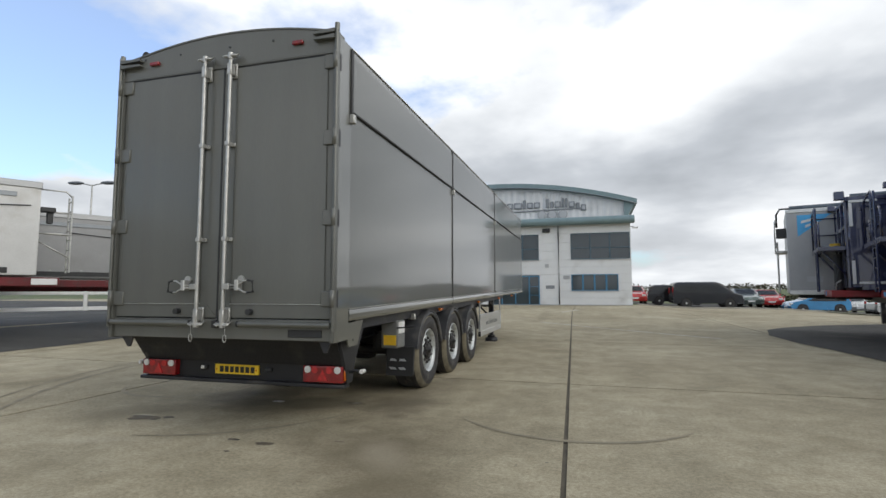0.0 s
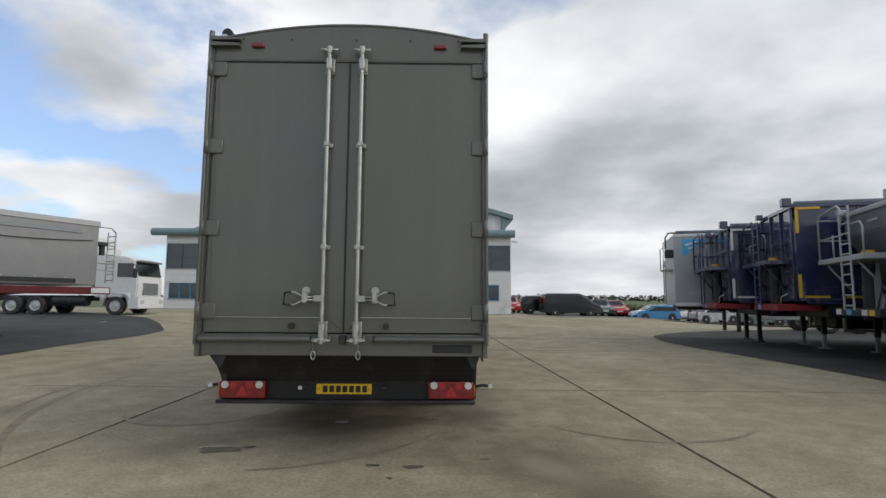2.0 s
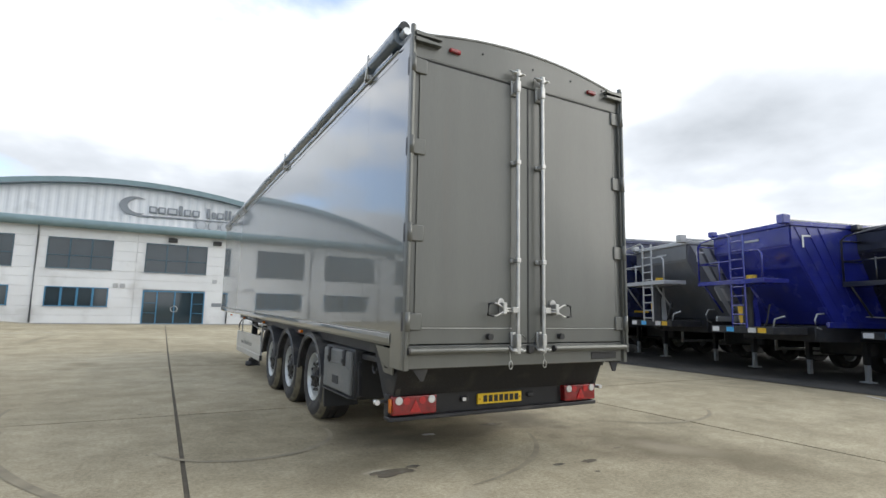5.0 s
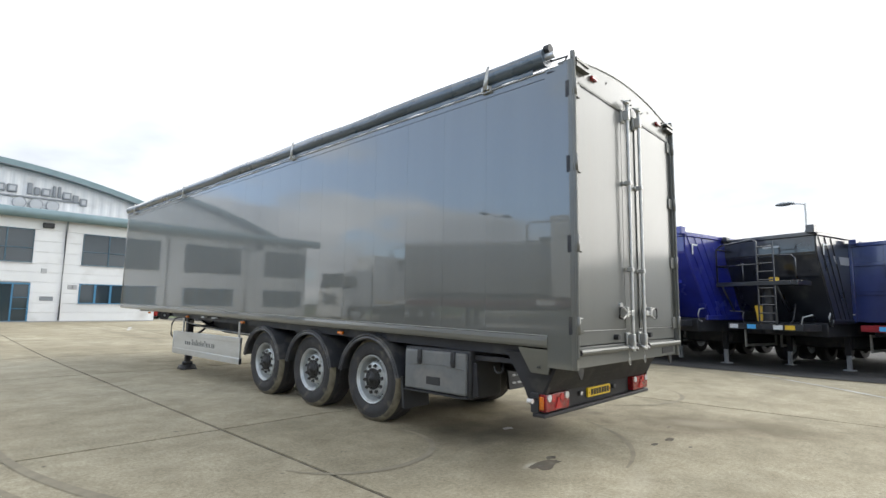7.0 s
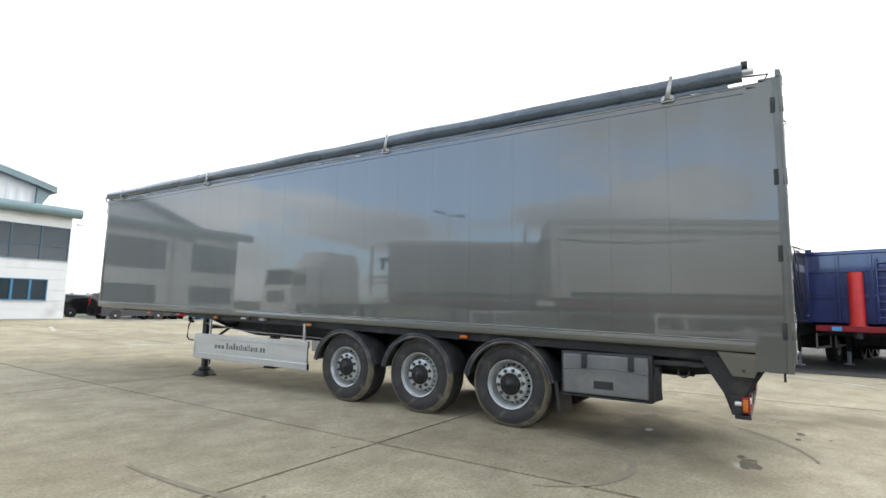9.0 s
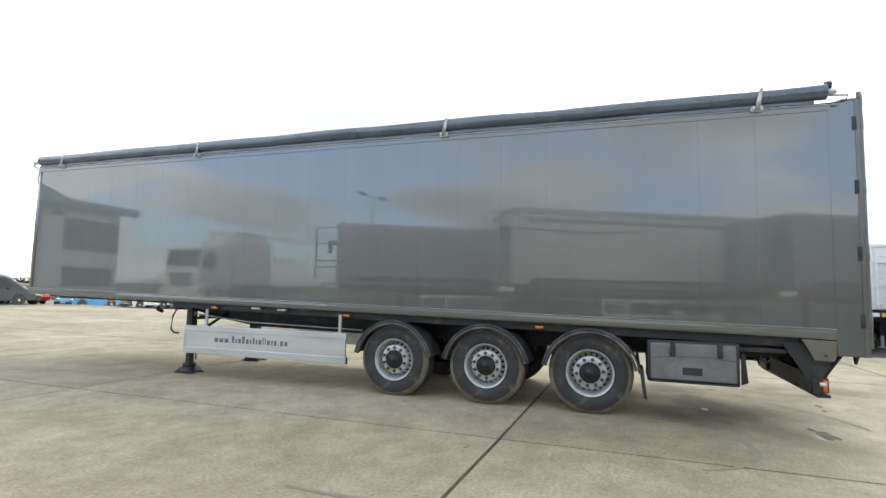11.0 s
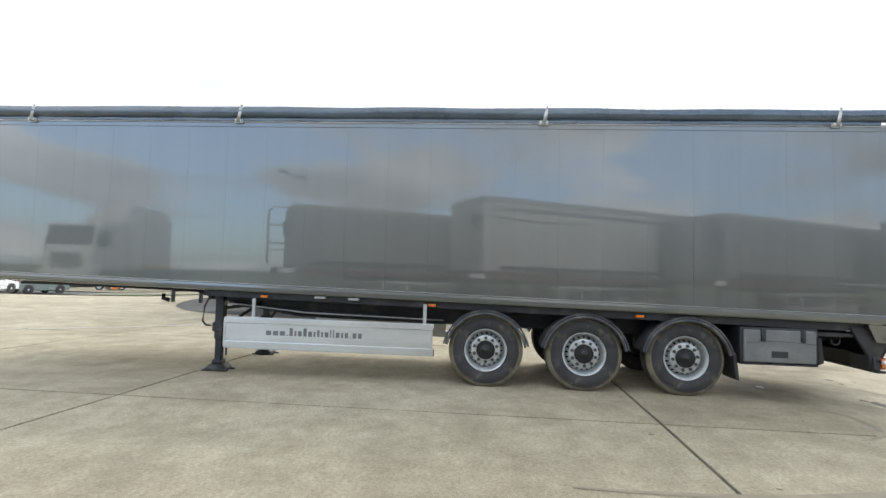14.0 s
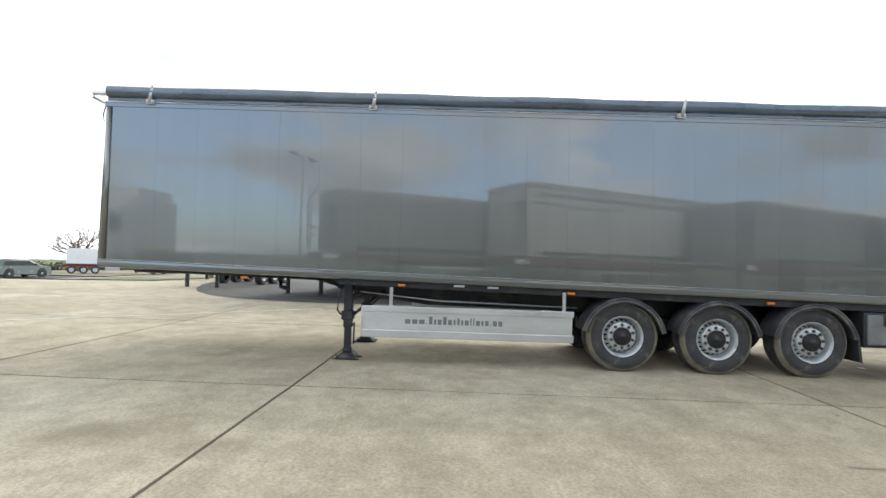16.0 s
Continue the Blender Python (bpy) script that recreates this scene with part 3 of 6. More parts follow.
    for i, w in enumerate(widths):
        if not w:
            x += 0.35
            continue
        z = 7.52 - 0.055 * max(0, i - 11) ** 1.6
        h = 0.68 if i in tall else 0.46
        outer = bx((x, -0.12, z), (x + w, 0.02, z + h), 0.05, 2)
        lt = part("letter_block", outer, M_sign, s)
        if w > 0.3:
            part("letter_face", bx((x + 0.1, -0.126, z + 0.1), (x + w - 0.1, -0.11, z + h - 0.1), 0.003), M_signlt, lt)
        x += w + 0.085
    for cx in (-4.15, -3.38, -2.6):
        part("disc", cy((cx, -0.10, 6.98), (cx, 0.02, 6.98), 0.33, 28), M_sign, s)
        part("disc_face", cy((cx, -0.11, 6.98), (cx, -0.08, 6.98), 0.29, 28), M_signlt, s)
    cam_box = thing("security_camera", (3.1, BY - 0.3, 5.95), "small white security camera on the corner wall", "camera")
    bm = bx((0, -0.1, -0.06), (0.42, 0.05, 0.06), 0.02)
    part("housing", bm, M_white, cam_box)
    part("arm", tb([(-0.1, 0.3, 0.1), (0.05, 0.1, 0.12), (0.15, 0, 0.05)], 0.025, 6), M_white, cam_box)


build_offices()

# ---- main semi-trailer ----
LEN = 13.5


def zb(y):
    return 1.065 + 0.0185 * y


def zt(y):
    return 3.745 + 0.0035 * y


def wheel_parts(parent, x, y, z, side):
    """A wheel whose outer face looks to side (-1 left, 1 right)."""
    w = new("wheel")
    w.empty_display_size = 0.2
    w.parent = parent
    w.matrix_basis = Matrix.Translation((x, y, z)) @ (Matrix.Identity(4) if side < 0 else pose(0, 0, 0, 0, 0, 180))
    return w




def wheel_mesh():
    o = 0.0
    tyre = lathe([(0.298, o + 0.03), (0.312, o + 0.006), (0.325, o - 0.004), (0.335, o - 0.004), (0.345, o - 0.010), (0.40, o - 0.016), (0.43, o - 0.014), (0.436, o - 0.010), (0.470, o - 0.004)], 56)
    shoulder = lathe([(0.470, o - 0.004), (0.487, o + 0.006), (0.505, o + 0.022), (0.522, o + 0.044), (0.530, o + 0.060)], 56)
    tread = lathe([(0.530, o + 0.060), (0.532, o + 0.075), (0.532, o + 0.12), (0.520, o + 0.122), (0.520, o + 0.132), (0.532, o + 0.134), (0.532, o + 0.20),
                   (0.520, o + 0.202), (0.520, o + 0.212), (0.532, o + 0.214), (0.532, o + 0.31), (0.515, o + 0.36), (0.43, o + 0.385), (0.30, o + 0.36)], 56)
    rim = lathe([(0.302, o + 0.03), (0.304, o + 0.004), (0.298, o - 0.004), (0.288, o + 0.002), (0.282, o + 0.022), (0.274, o + 0.030), (0.266, o + 0.075), (0.256, o + 0.125), (0.250, o + 0.15)], 56)
    # disc with a ring of hand holes
    bm = bmesh.new()
    k = 60
    radii = [(0.252, 0.150), (0.244, 0.140), (0.214, 0.082), (0.203, 0.050), (0.165, 0.038), (0.128, 0.038)]
    rings = [[bm.verts.new((o + a, r * math.cos(2 * math.pi * t / k), r * math.sin(2 * math.pi * t / k))) for t in range(k)] for r, a in radii]
    for j, (a, b) in enumerate(zip(rings, rings[1:])):
        for t in range(k):
            if j == 1 and t % 3 == 0:
                continue
            bm.faces.new((a[t], b[t], b[(t + 1) % k], a[(t + 1) % k]))
    bmesh.ops.recalc_face_normals(bm, faces=bm.faces)
    disc = bm
    back = lathe([(0.27, o + 0.165), (0.05, o + 0.17)], 32)
    hub = lathe([(0.134, o + 0.040), (0.134, o + 0.018), (0.126, o + 0.010), (0.098, o + 0.008), (0.090, o + 0.000), (0.055, o - 0.003), (0.048, o - 0.007), (0.0005, o - 0.038)], 28)
    for t in range(8):
        a = 2 * math.pi * t / 8
        cyl(hub, (0.012, 0.108 * math.cos(a), 0.108 * math.sin(a)), (-0.002, 0.108 * math.cos(a), 0.108 * math.sin(a)), 0.010, 6)
    nut = bmesh.new()
    cyl(nut, (0.05, 0, 0), (0.008, 0, 0), 0.017, 6)
    cyl(nut, (0.04, 0, 0), (0.028, 0, 0), 0.024, 12)
    return tyre, shoulder, tread, rim, disc, back, hub, nut


def add_wheels(parent, places):
    tyre, shoulder, tread, rim, disc, back, hub, nut = wheel_mesh()
    meshes = {}
    first = None
    for (x, y, z, side) in places:
        w = wheel_parts(parent, x, y, z, side)
        if first is None:
            first = [("tyre", part("tyre", tyre, M_tyre, w)), ("shoulder", part("shoulder", shoulder, M_tread, w, "tyre shoulder caked with pale dried mud")), ("tread", part("tread", tread, M_tyre, w)),
                     ("rim", part("rim", rim, M_rim, w)), ("disc", part("disc", disc, M_rim, w, "silver steel disc with hand holes")),
                     ("barrel", part("barrel", back, M_hub, w)), ("hub", part("hub", hub, M_hub, w))]
            bpy_nut = part("wheel_nut", nut, M_nut, w)
            meshes["nut"] = bpy_nut.data
            bpy.data.objects.remove(bpy_nut)
        else:
            for nm, ob in first:
                o2 = new(nm, ob.data)
                o2.parent = w
                if "label" in ob:
                    o2["label"] = ob["label"]
        spin = random.uniform(0, 0.6)
        for t in range(10):
            a = 2 * math.pi * t / 10 + spin
            o2 = new("wheel_nut", meshes["nut"])
            o2.parent = w
            o2.location = (0, 0.168 * math.cos(a), 0.168 * math.sin(a))


def tail_lamp(parent, x, mirror):
    l = part("tail_lamp", bx((x - 0.215, 0.335, 0.475), (x + 0.215, 0.42, 0.635), 0.012, 2), M_darkred, parent, "red lens block")
    for dx in (-0.16, 0.16):
        part("reversing_lens", cy((x + dx, 0.325, 0.60), (x + dx, 0.345, 0.60), 0.034, 16), M_clear, l)
    for dx in (-0.085, 0.07):
        part("lens_ring", cy((x + dx, 0.329, 0.595), (x + dx, 0.345, 0.595), 0.033, 16), M_red, l)
    part("reflector", pr([(x - 0.055, 0.495), (x + 0.055, 0.495), (x, 0.60)], 1, 0.326, 0.34), M_red, l)
    ex = x + mirror * 0.215
    part("side_lens", bx((min(ex, ex + mirror * 0.02), 0.355, 0.495), (max(ex, ex + mirror * 0.014), 0.40, 0.615), 0.006), M_amber, l)
    part("lamp_bracket", bx((x - 0.23, 0.41, 0.46), (x + 0.23, 0.5, 0.645), 0.008), M_plast, l)


def build_trailer():
    T = thing("semi_trailer", (-3.205, 4.40, 0), "dark grey box-bodied moving-floor semi-trailer with rolled side sheet", "trailer", turn=0.5)
    H = 1.25
    # inner core closes the body behind its panels
    core = pr([(0.06, zb(0.06) + 0.05), (LEN - 0.06, zb(LEN) + 0.05), (LEN - 0.06, zt(LEN) - 0.05), (0.06, zt(0) - 0.05)], 0, -H + 0.03, H - 0.03)
    part("body_core", core, M_paint, T)
    # left side: tall interlocking panels
    ys = [0.27, 1.0] + [1.0 + 0.615 * i for i in range(1, 21)]
    ys[-1] = LEN - 0.12
    for a, c in zip(ys, ys[1:]):
        bm = pr([(a + 0.0006, zb(a) + 0.125), (c - 0.0006, zb(c) + 0.125), (c - 0.0006, zt(c) - 0.068), (a + 0.0006, zt(a) - 0.068)], 0, -H - 0.002, -H + 0.03)
        part("side_panel", bm, M_paint, T, smooth=0)
    for nm, s in (("left", -1), ("right", 1)):
        lo, hi = (-H - 0.004, -H + 0.032) if s < 0 else (H - 0.032, H + 0.004)
        part("top_rail", pr([(0.27, zt(0) - 0.062), (LEN, zt(LEN) - 0.062), (LEN, zt(LEN)), (0.27, zt(0))], 0, lo, hi), M_paint, T, smooth=0)
        strip = pr([(0.27, zt(0) + 0.001), (LEN, zt(LEN) + 0.001), (LEN, zt(LEN) + 0.012), (0.27, zt(0) + 0.012)], 0, lo - 0.012, hi + 0.012)
        part("edge_strip", strip, M_bright, T, "bright bare metal top edge strip")
        # rounded bottom rail with a bright upper lip
        bm = bmesh.new()
        sec = [(0.0, 0.115), (0.010, 0.105), (0.014, 0.07), (0.012, 0.03), (0.002, 0.006), (-0.03, 0.0), (-0.07, 0.0), (-0.07, 0.115)]
        a = [bm.verts.new((s * (H + px), 0.27, zb(0.27) + pz)) for px, pz in sec]
        c = [bm.verts.new((s * (H + px), LEN, zb(LEN) + pz)) for px, pz in sec]
        k = len(sec)
        bm.faces.new(a)
        bm.faces.new(c[::-1])
        for i in range(k):
            bm.faces.new((a[i], c[i], c[(i + 1) % k], a[(i + 1) % k]))
        bmesh.ops.recalc_face_normals(bm, faces=bm.faces)
        part("bottom_rail", bm, M_paint, T, "rounded grey lower side rail")
        lip = pr([(0.27, zb(0.27) + 0.117), (LEN, zb(LEN) + 0.117), (LEN, zb(LEN) + 0.124), (0.27, zb(0.27) + 0.124)], 0, min(s * H, s * (H + 0.008)), max(s * H, s * (H + 0.008)))
        part("rail_lip", lip, M_bright, T)
    # right side: large sheets with folding upper flaps
    cuts = [0.27, 4.15, 8.2, LEN - 0.1]
    for i, (a, c) in enumerate(zip(cuts, cuts[1:])):
        z_mid = 3.11
        low = pr([(a + 0.004, zb(a) + 0.125), (c - 0.004, zb(c) + 0.125), (c - 0.004, z_mid - 0.008), (a + 0.004, z_mid - 0.008)], 0, H - 0.03, H + 0.002)
        part("side_sheet", low, M_paint_dim, T, smooth=0)
        flap = pr([(a + 0.012, z_mid + 0.004), (c - 0.008, z_mid + 0.004), (c - 0.008, zt(c) - 0.07), (a + 0.012, zt(a) - 0.07)], 0, H - 0.02, H + 0.012)
        part("upper_flap", flap, M_paint_dim, T, "folding upper flap with dark rubber seal", smooth=0)
        part("flap_seal", tb([(H + 0.014, a + 0.02, z_mid - 0.004), (H + 0.014, c - 0.02, z_mid - 0.004)], 0.014, 6), M_plast, T)
        part("flap_post", bx((H - 0.01, a - 0.022, z_mid - 0.06), (H + 0.022, a + 0.022, zt(a)), 0.006), M_plast, T)
        if i:
            part("side_seam", bx((H - 0.01, a - 0.016, zb(a) + 0.0), (H + 0.014, a + 0.016, z_mid), 0.004), M_plast, T)
            part("seam_trim", bx((H - 0.01, a - 0.05, zb(a) + 0.13), (H + 0.008, a - 0.028, z_mid), 0.003), M_rail, T)
        part("flap_latch", bx((H, a - 0.03, z_mid - 0.12), (H + 0.05, a + 0.03, z_mid - 0.03), 0.008), M_zinc, T)
    # front
    bm = pr([(LEN - 0.125, zb(LEN)), (LEN + 0.035, zb(LEN) + 0.01), (LEN, zt(LEN)), (LEN - 0.125, zt(LEN))], 0, -H - 0.003, H + 0.003)
    bmesh.ops.bevel(bm, geom=list(bm.edges), offset=0.035, segments=3, affect="EDGES")
    part("front_wall", bm, M_paint, T)
    # rear posts
    for s in (-1, 1):
        lo, hi = sorted((s * (H + 0.012), s * (H - 0.09)))
        bm = pr([(0.0, 0.895), (0.27, 0.90), (0.27, zt(0) + 0.01), (0.0, zt(0) + 0.03)], 0, *sorted((s * (H + 0.004), s * (H - 0.05))))
        part("rear_post", bm, M_paint, T, smooth=0)
        part("post_edge", bx((min(s * (H + 0.012), s * (H - 0.03)), -0.035, 0.895), (max(s * (H + 0.012), s * (H - 0.03)), 0.02, zt(0) + 0.05), 0.008, 2), M_rail, T)
        part("hinge_bar", cy((s * (H + 0.004), -0.045, 1.0), (s * (H + 0.004), -0.045, zt(0) + 0.09), 0.016, 10), M_rail, T)
        # louvred corner casting
        for k in range(2):
            z = zt(0) - 0.02 + 0.055 * k
            bm = pr([(s * (H - 0.01), z + 0.025), (s * (H - 0.23), z + 0.012), (s * (H - 0.23), z - 0.008), (s * (H - 0.01), z - 0.012)], 1, -0.07, 0.02)
            part("corner_fin", bm, M_rail, T, "grey louvred corner casting")
        part("post_cap", cy((s * (H - 0.0), -0.03, zt(0) + 0.05), (s * (H - 0.0), -0.03, zt(0) + 0.12), 0.024, 12), M_rail, T)
    # arched rear header
    top = lambda x: 3.79 + 0.155 * (1 - (x / 1.25) ** 2)
    xs = span(-1.24, 1.24, 24)
    bm = bmesh.new()
    prism(bm, [(x, top(x)) for x in xs] + [(1.24, 3.592), (-1.24, 3.592)], 1, -0.012, 0.08)
    part("header", bm, M_door, T, "arched grey rear header plate")
    bm = bmesh.new()
    prism(bm, [(x, top(x) + 0.012) for x in xs] + [(x, top(x) - 0.004) for x in reversed(xs)], 1, -0.02, 0.14)
    part("header_lip", bm, M_rail, T)
    for x in (-0.86, 0.83):
        part("marker_lamp", bx((x - 0.058, -0.045, 3.715), (x + 0.058, -0.008, 3.755), 0.008), M_darkred, T, "small red marker lamp in black base")
    part("header_crease", bx((-1.13, -0.016, 3.605), (1.13, -0.010, 3.612)), M_rail, T)
    for x in (-0.12, 0.06):
        part("header_notch", pr([(x - 0.012, 3.60), (x + 0.012, 3.60), (x + 0.004, 3.70), (x - 0.004, 3.70)], 1, -0.017, -0.011), M_rail, T)
    for x in (-1.0, -0.55, 0.05, 0.55, 1.0):
        part("rivet", cy((x, -0.02, 3.80), (x, -0.008, 3.80), 0.010, 8), M_black, T)
    # sheeted roof between the arches
    bm = bmesh.new()
    va = [bm.verts.new((x, 0.1, top(x) - 0.015)) for x in xs]
    vs = [va]
    for j in range(1, 28):
        y = 0.1 + (LEN - 0.15) * j / 27
        sag = 0.03 if j % 3 else 0.0
        vs.append([bm.verts.new((x, y, top(x) + 0.0035 * y - 0.02 - sag * (1 - (x / 1.25) ** 2))) for x in xs])
    for a, c in zip(vs, vs[1:]):
        for i in range(len(xs) - 1):
            bm.faces.new((a[i], a[i + 1], c[i + 1], c[i]))
    part("roof_sheet", bm, M_tarp, T, "dark tarpaulin stretched over roof hoops")
    # doors
    for s, x0, x1, p0, p1 in ((-1, -1.222, -0.014, -1.165, -0.215), (1, -0.002, 1.222, 0.15, 1.145)):
        d = part("rear_door", bx((x0, 0.0, 1.105), (x1, 0.055, 3.59), 0.004), M_door, T, "smooth dark grey rear door")
        bm = bx((p0, -0.010, 1.245), (p1, 0.01, 3.575), 0.004)
        part("door_panel", bm, M_door, d)
        part("panel_lip", bx((p0 - 0.01, -0.012, 1.236), (p1 + 0.01, -0.004, 1.243)), M_bright, d)
        for px in (p0, p1):
            part("panel_edge", bx((px - 0.004, -0.0125, 1.25), (px + 0.004, -0.008, 3.57)), M_rail, d)
        part("door_crease", tb([(s * 0.03, -0.002, 1.13), (s * 0.13, -0.002, 1.23)], 0.004, 5), M_rail, d)
        part("panel_line", bx((p0 - 0.01, -0.006, 3.578), (p1 + 0.01, 0.0, 3.586)), M_black, d)
        part("door_grommet", cy(((-0.46 if s < 0 else 0.37), -0.05, 1.165), ((-0.46 if s < 0 else 0.37), 0.01, 1.165), 0.028, 14), M_plast, d)
        xr = -0.185 if s < 0 else 0.115
        rod = part("locking_rod", cy((xr, -0.075, 1.10), (xr, -0.075, 3.70), 0.0185, 14), M_zinc, d, "galvanised locking rod")
        for z in (3.54, 2.79, 1.86, 1.13):
            big = z in (3.54, 1.13)
            bm = bmesh.new()
            if big:
                box(bm, (xr - 0.042, -0.03, z - 0.075), (xr + 0.042, -0.008, z + 0.075), 0.005)
                box(bm, (xr - 0.026, -0.10, z - 0.06), (xr + 0.026, -0.03, z + 0.06), 0.01)
                for ax in (-0.033, 0.033):
                    for az in (-0.055, 0.055):
                        cyl(bm, (xr + ax, -0.03, z + az), (xr + ax, -0.04, z + az), 0.008, 6)
            else:
                box(bm, (xr - 0.045, -0.03, z - 0.018), (xr + 0.045, -0.008, z + 0.018), 0.004)
                box(bm, (xr - 0.024, -0.10, z - 0.022), (xr + 0.024, -0.03, z + 0.022), 0.006)
            part("rod_guide", bm, M_zinc, rod)
        for z, up_ in ((3.67, 1), (1.045, -1)):
            bm = bmesh.new()
            cyl(bm, (xr, -0.075, z - 0.03), (xr, -0.075, z + 0.035), 0.026, 10)
            box(bm, (xr - 0.06, -0.09, z - 0.012), (xr + 0.06, -0.05, z + 0.016), 0.006)
            tube(bm, [(xr - 0.065, -0.04, z + 0.03), (xr - 0.075, -0.09, z), (xr - 0.03, -0.11, z - 0.01)], 0.009, 6)
            tube(bm, [(xr + 0.065, -0.04, z + 0.03), (xr + 0.075, -0.09, z), (xr + 0.03, -0.11, z - 0.01)], 0.009, 6)
            part("rod_cam", bm, M_zinc, rod)
        # fork handle
        o = -1 if s < 0 else 1
        bm = bmesh.new()
        zc = 1.405
        box(bm, (min(xr, xr + o * 0.075), -0.10, zc - 0.028), (max(xr, xr + o * 0.075), -0.06, zc + 0.028), 0.006)
        tube(bm, [(xr + o * 0.07, -0.085, zc + 0.012), (xr + o * 0.16, -0.085, zc + 0.012), (xr + o * 0.24, -0.085, zc + 0.055), (xr + o * 0.29, -0.085, zc + 0.055)], 0.008, 8)
        tube(bm, [(xr + o * 0.07, -0.085, zc - 0.012), (xr + o * 0.16, -0.085, zc - 0.012), (xr + o * 0.24, -0.085, zc - 0.055), (xr + o * 0.29, -0.085, zc - 0.055)], 0.008, 8)
        part("fork_handle", bm, M_zinc, d, "galvanised fork-shaped door handle")
        part("handle_grip", tb([(xr + o * 0.27, -0.085, zc + 0.057), (xr + o * 0.325, -0.085, zc + 0.05), (xr + o * 0.335, -0.085, zc - 0.05), (xr + o * 0.27, -0.085, zc - 0.057)], 0.011, 8), M_plast, d)
        bm = bmesh.new()
        cyl(bm, (xr + o * 0.155, -0.03, zc + 0.07), (xr + o * 0.155, -0.008, zc + 0.07), 0.035, 16)
        box(bm, (xr + o * 0.155 - 0.022, -0.10, zc - 0.04), (xr + o * 0.155 + 0.022, -0.02, zc + 0.065), 0.008)
        part("handle_catch", bm, M_zinc, d)
        # hinges
        for z in (3.51, 2.78, 2.03, 1.29):
            xe = s * 1.25
            bm = bx((min(xe, xe - s * 0.13), -0.028, z - 0.07), (max(xe, xe - s * 0.13), -0.004, z + 0.07), 0.008)
            cyl(bm, (xe - s * 0.004, -0.045, z - 0.08), (xe - s * 0.004, -0.045, z + 0.08), 0.023, 10)
            part("hinge", bm, M_door, d, "grey-painted strap hinge")
            part("hinge_plate", bx((min(xe, xe + s * 0.012), 0.0, z - 0.08), (max(xe, xe + s * 0.012), 0.045, z + 0.08), 0.003), M_black, d)
    part("door_seal", bx((-0.016, -0.004, 1.10), (0.0, 0.03, 3.588)), M_plast, T, "black rubber seal between the doors")
    # sill below the doors
    part("rear_sill", bx((-1.22, -0.006, 0.905), (1.22, 0.06, 1.095), 0.006), M_door, T, "grey steel sill below the doors")
    for x0, x1 in ((-1.23, -0.285), (0.265, 1.23)):
        part("buffer_bar", cy((x0, -0.045, 1.052), (x1, -0.045, 1.052), 0.027, 14), M_rail, T, "worn round grey buffer bar")
        part("bar_end", cy((x0 - 0.005, -0.045, 1.052), (x0 + 0.012, -0.045, 1.052), 0.030, 14), M_black, T)
    part("sill_recess", bx((0.78, -0.014, 0.935), (1.13, 0.0, 1.005), 0.006), M_plast, T, "black recessed step slot")
    part("centre_catch", bx((-0.035, -0.05, 1.01), (0.02, 0.0, 1.085), 0.006), M_black, T)
    for x in (-0.26, 0.13):
        pts = [(x, -0.055, 1.03), (x + 0.005, -0.06, 0.95)]
        part("cord", tb(pts, 0.003, 5), M_zinc, T)
        loop = [(x + 0.005 + 0.018 * math.sin(t * math.pi / 6), -0.062, 0.915 + 0.036 * math.cos(t * math.pi / 6)) for t in range(12)]
        part("snap_hook", tb(loop, 0.005, 6, True), M_zinc, T)
    for x in (-1.1, 1.14):
        part("bracket_tab", pr([(x - 0.06, 0.905), (x + 0.06, 0.905), (x + 0.02, 0.80), (x - 0.01, 0.80)], 1, 0.03, 0.05), M_black, T)
    # side wing plates below the posts
    for s in (-1, 1):
        bm = pr([(0.20, 1.055), (0.60, 1.07), (0.475, 0.835), (0.29, 0.83)], 0, *sorted((s * (H + 0.003), s * (H - 0.012))))
        part("wing_plate", bm, M_paint, T, smooth=0)
        part("wing_hole", cy((s * (H + 0.0045), 0.375, 0.89), (s * (H + 0.001), 0.375, 0.89), 0.013, 10), M_black, T)
        bm = pr([(0.78, 1.02), (0.26, 1.0), (0.26, 0.84), (0.34, 0.66), (0.39, 0.47), (0.50, 0.47), (0.56, 0.66), (0.72, 0.92)], 0, *sorted((s * (H - 0.06), s * (H - 0.10))))
        part("rear_bracket", bm, M_black, T)
    # diamond-plate skirt and under-run bar
    bm = pr([(0.20, 0.90), (0.36, 0.64), (0.385, 0.64), (0.225, 0.90)], 0, -1.20, 1.16)
    sk = part("rear_skirt", bm, M_skirt, T, "black diamond-tread steel skirt", smooth=0)
    bm = bmesh.new()
    for i in range(70):
        for j in range(5):
            x = -1.16 + 2.28 * i / 69
            f = (j + 0.5) / 5
            y, z = 0.20 + 0.16 * f - 0.006, 0.90 - 0.26 * f
            a = 0.013 * (1 if (i + j) % 2 else -1)
            q = [(x - 0.011, y, z - a), (x - 0.005, y + 0.001, z - a - 0.004), (x + 0.011, y, z + a), (x + 0.005, y - 0.001, z + a + 0.004)]
            bm.faces.new([bm.verts.new(p) for p in q])
    ob = part("diamond_tread", bm, M_skirt, sk, smooth=0)
    tagged(ob, kind="stuff")
    part("lamp_panel", bx((-1.20, 0.40, 0.455), (1.18, 0.46, 0.66), 0.008), M_skirt, T)
    part("underrun_bar", bx((-1.245, 0.33, 0.425), (1.18, 0.47, 0.462), 0.008), M_black, T, "black rear under-run bar")
    tail_lamp(T, -1.0, -1)
    tail_lamp(T, 0.955, 1)
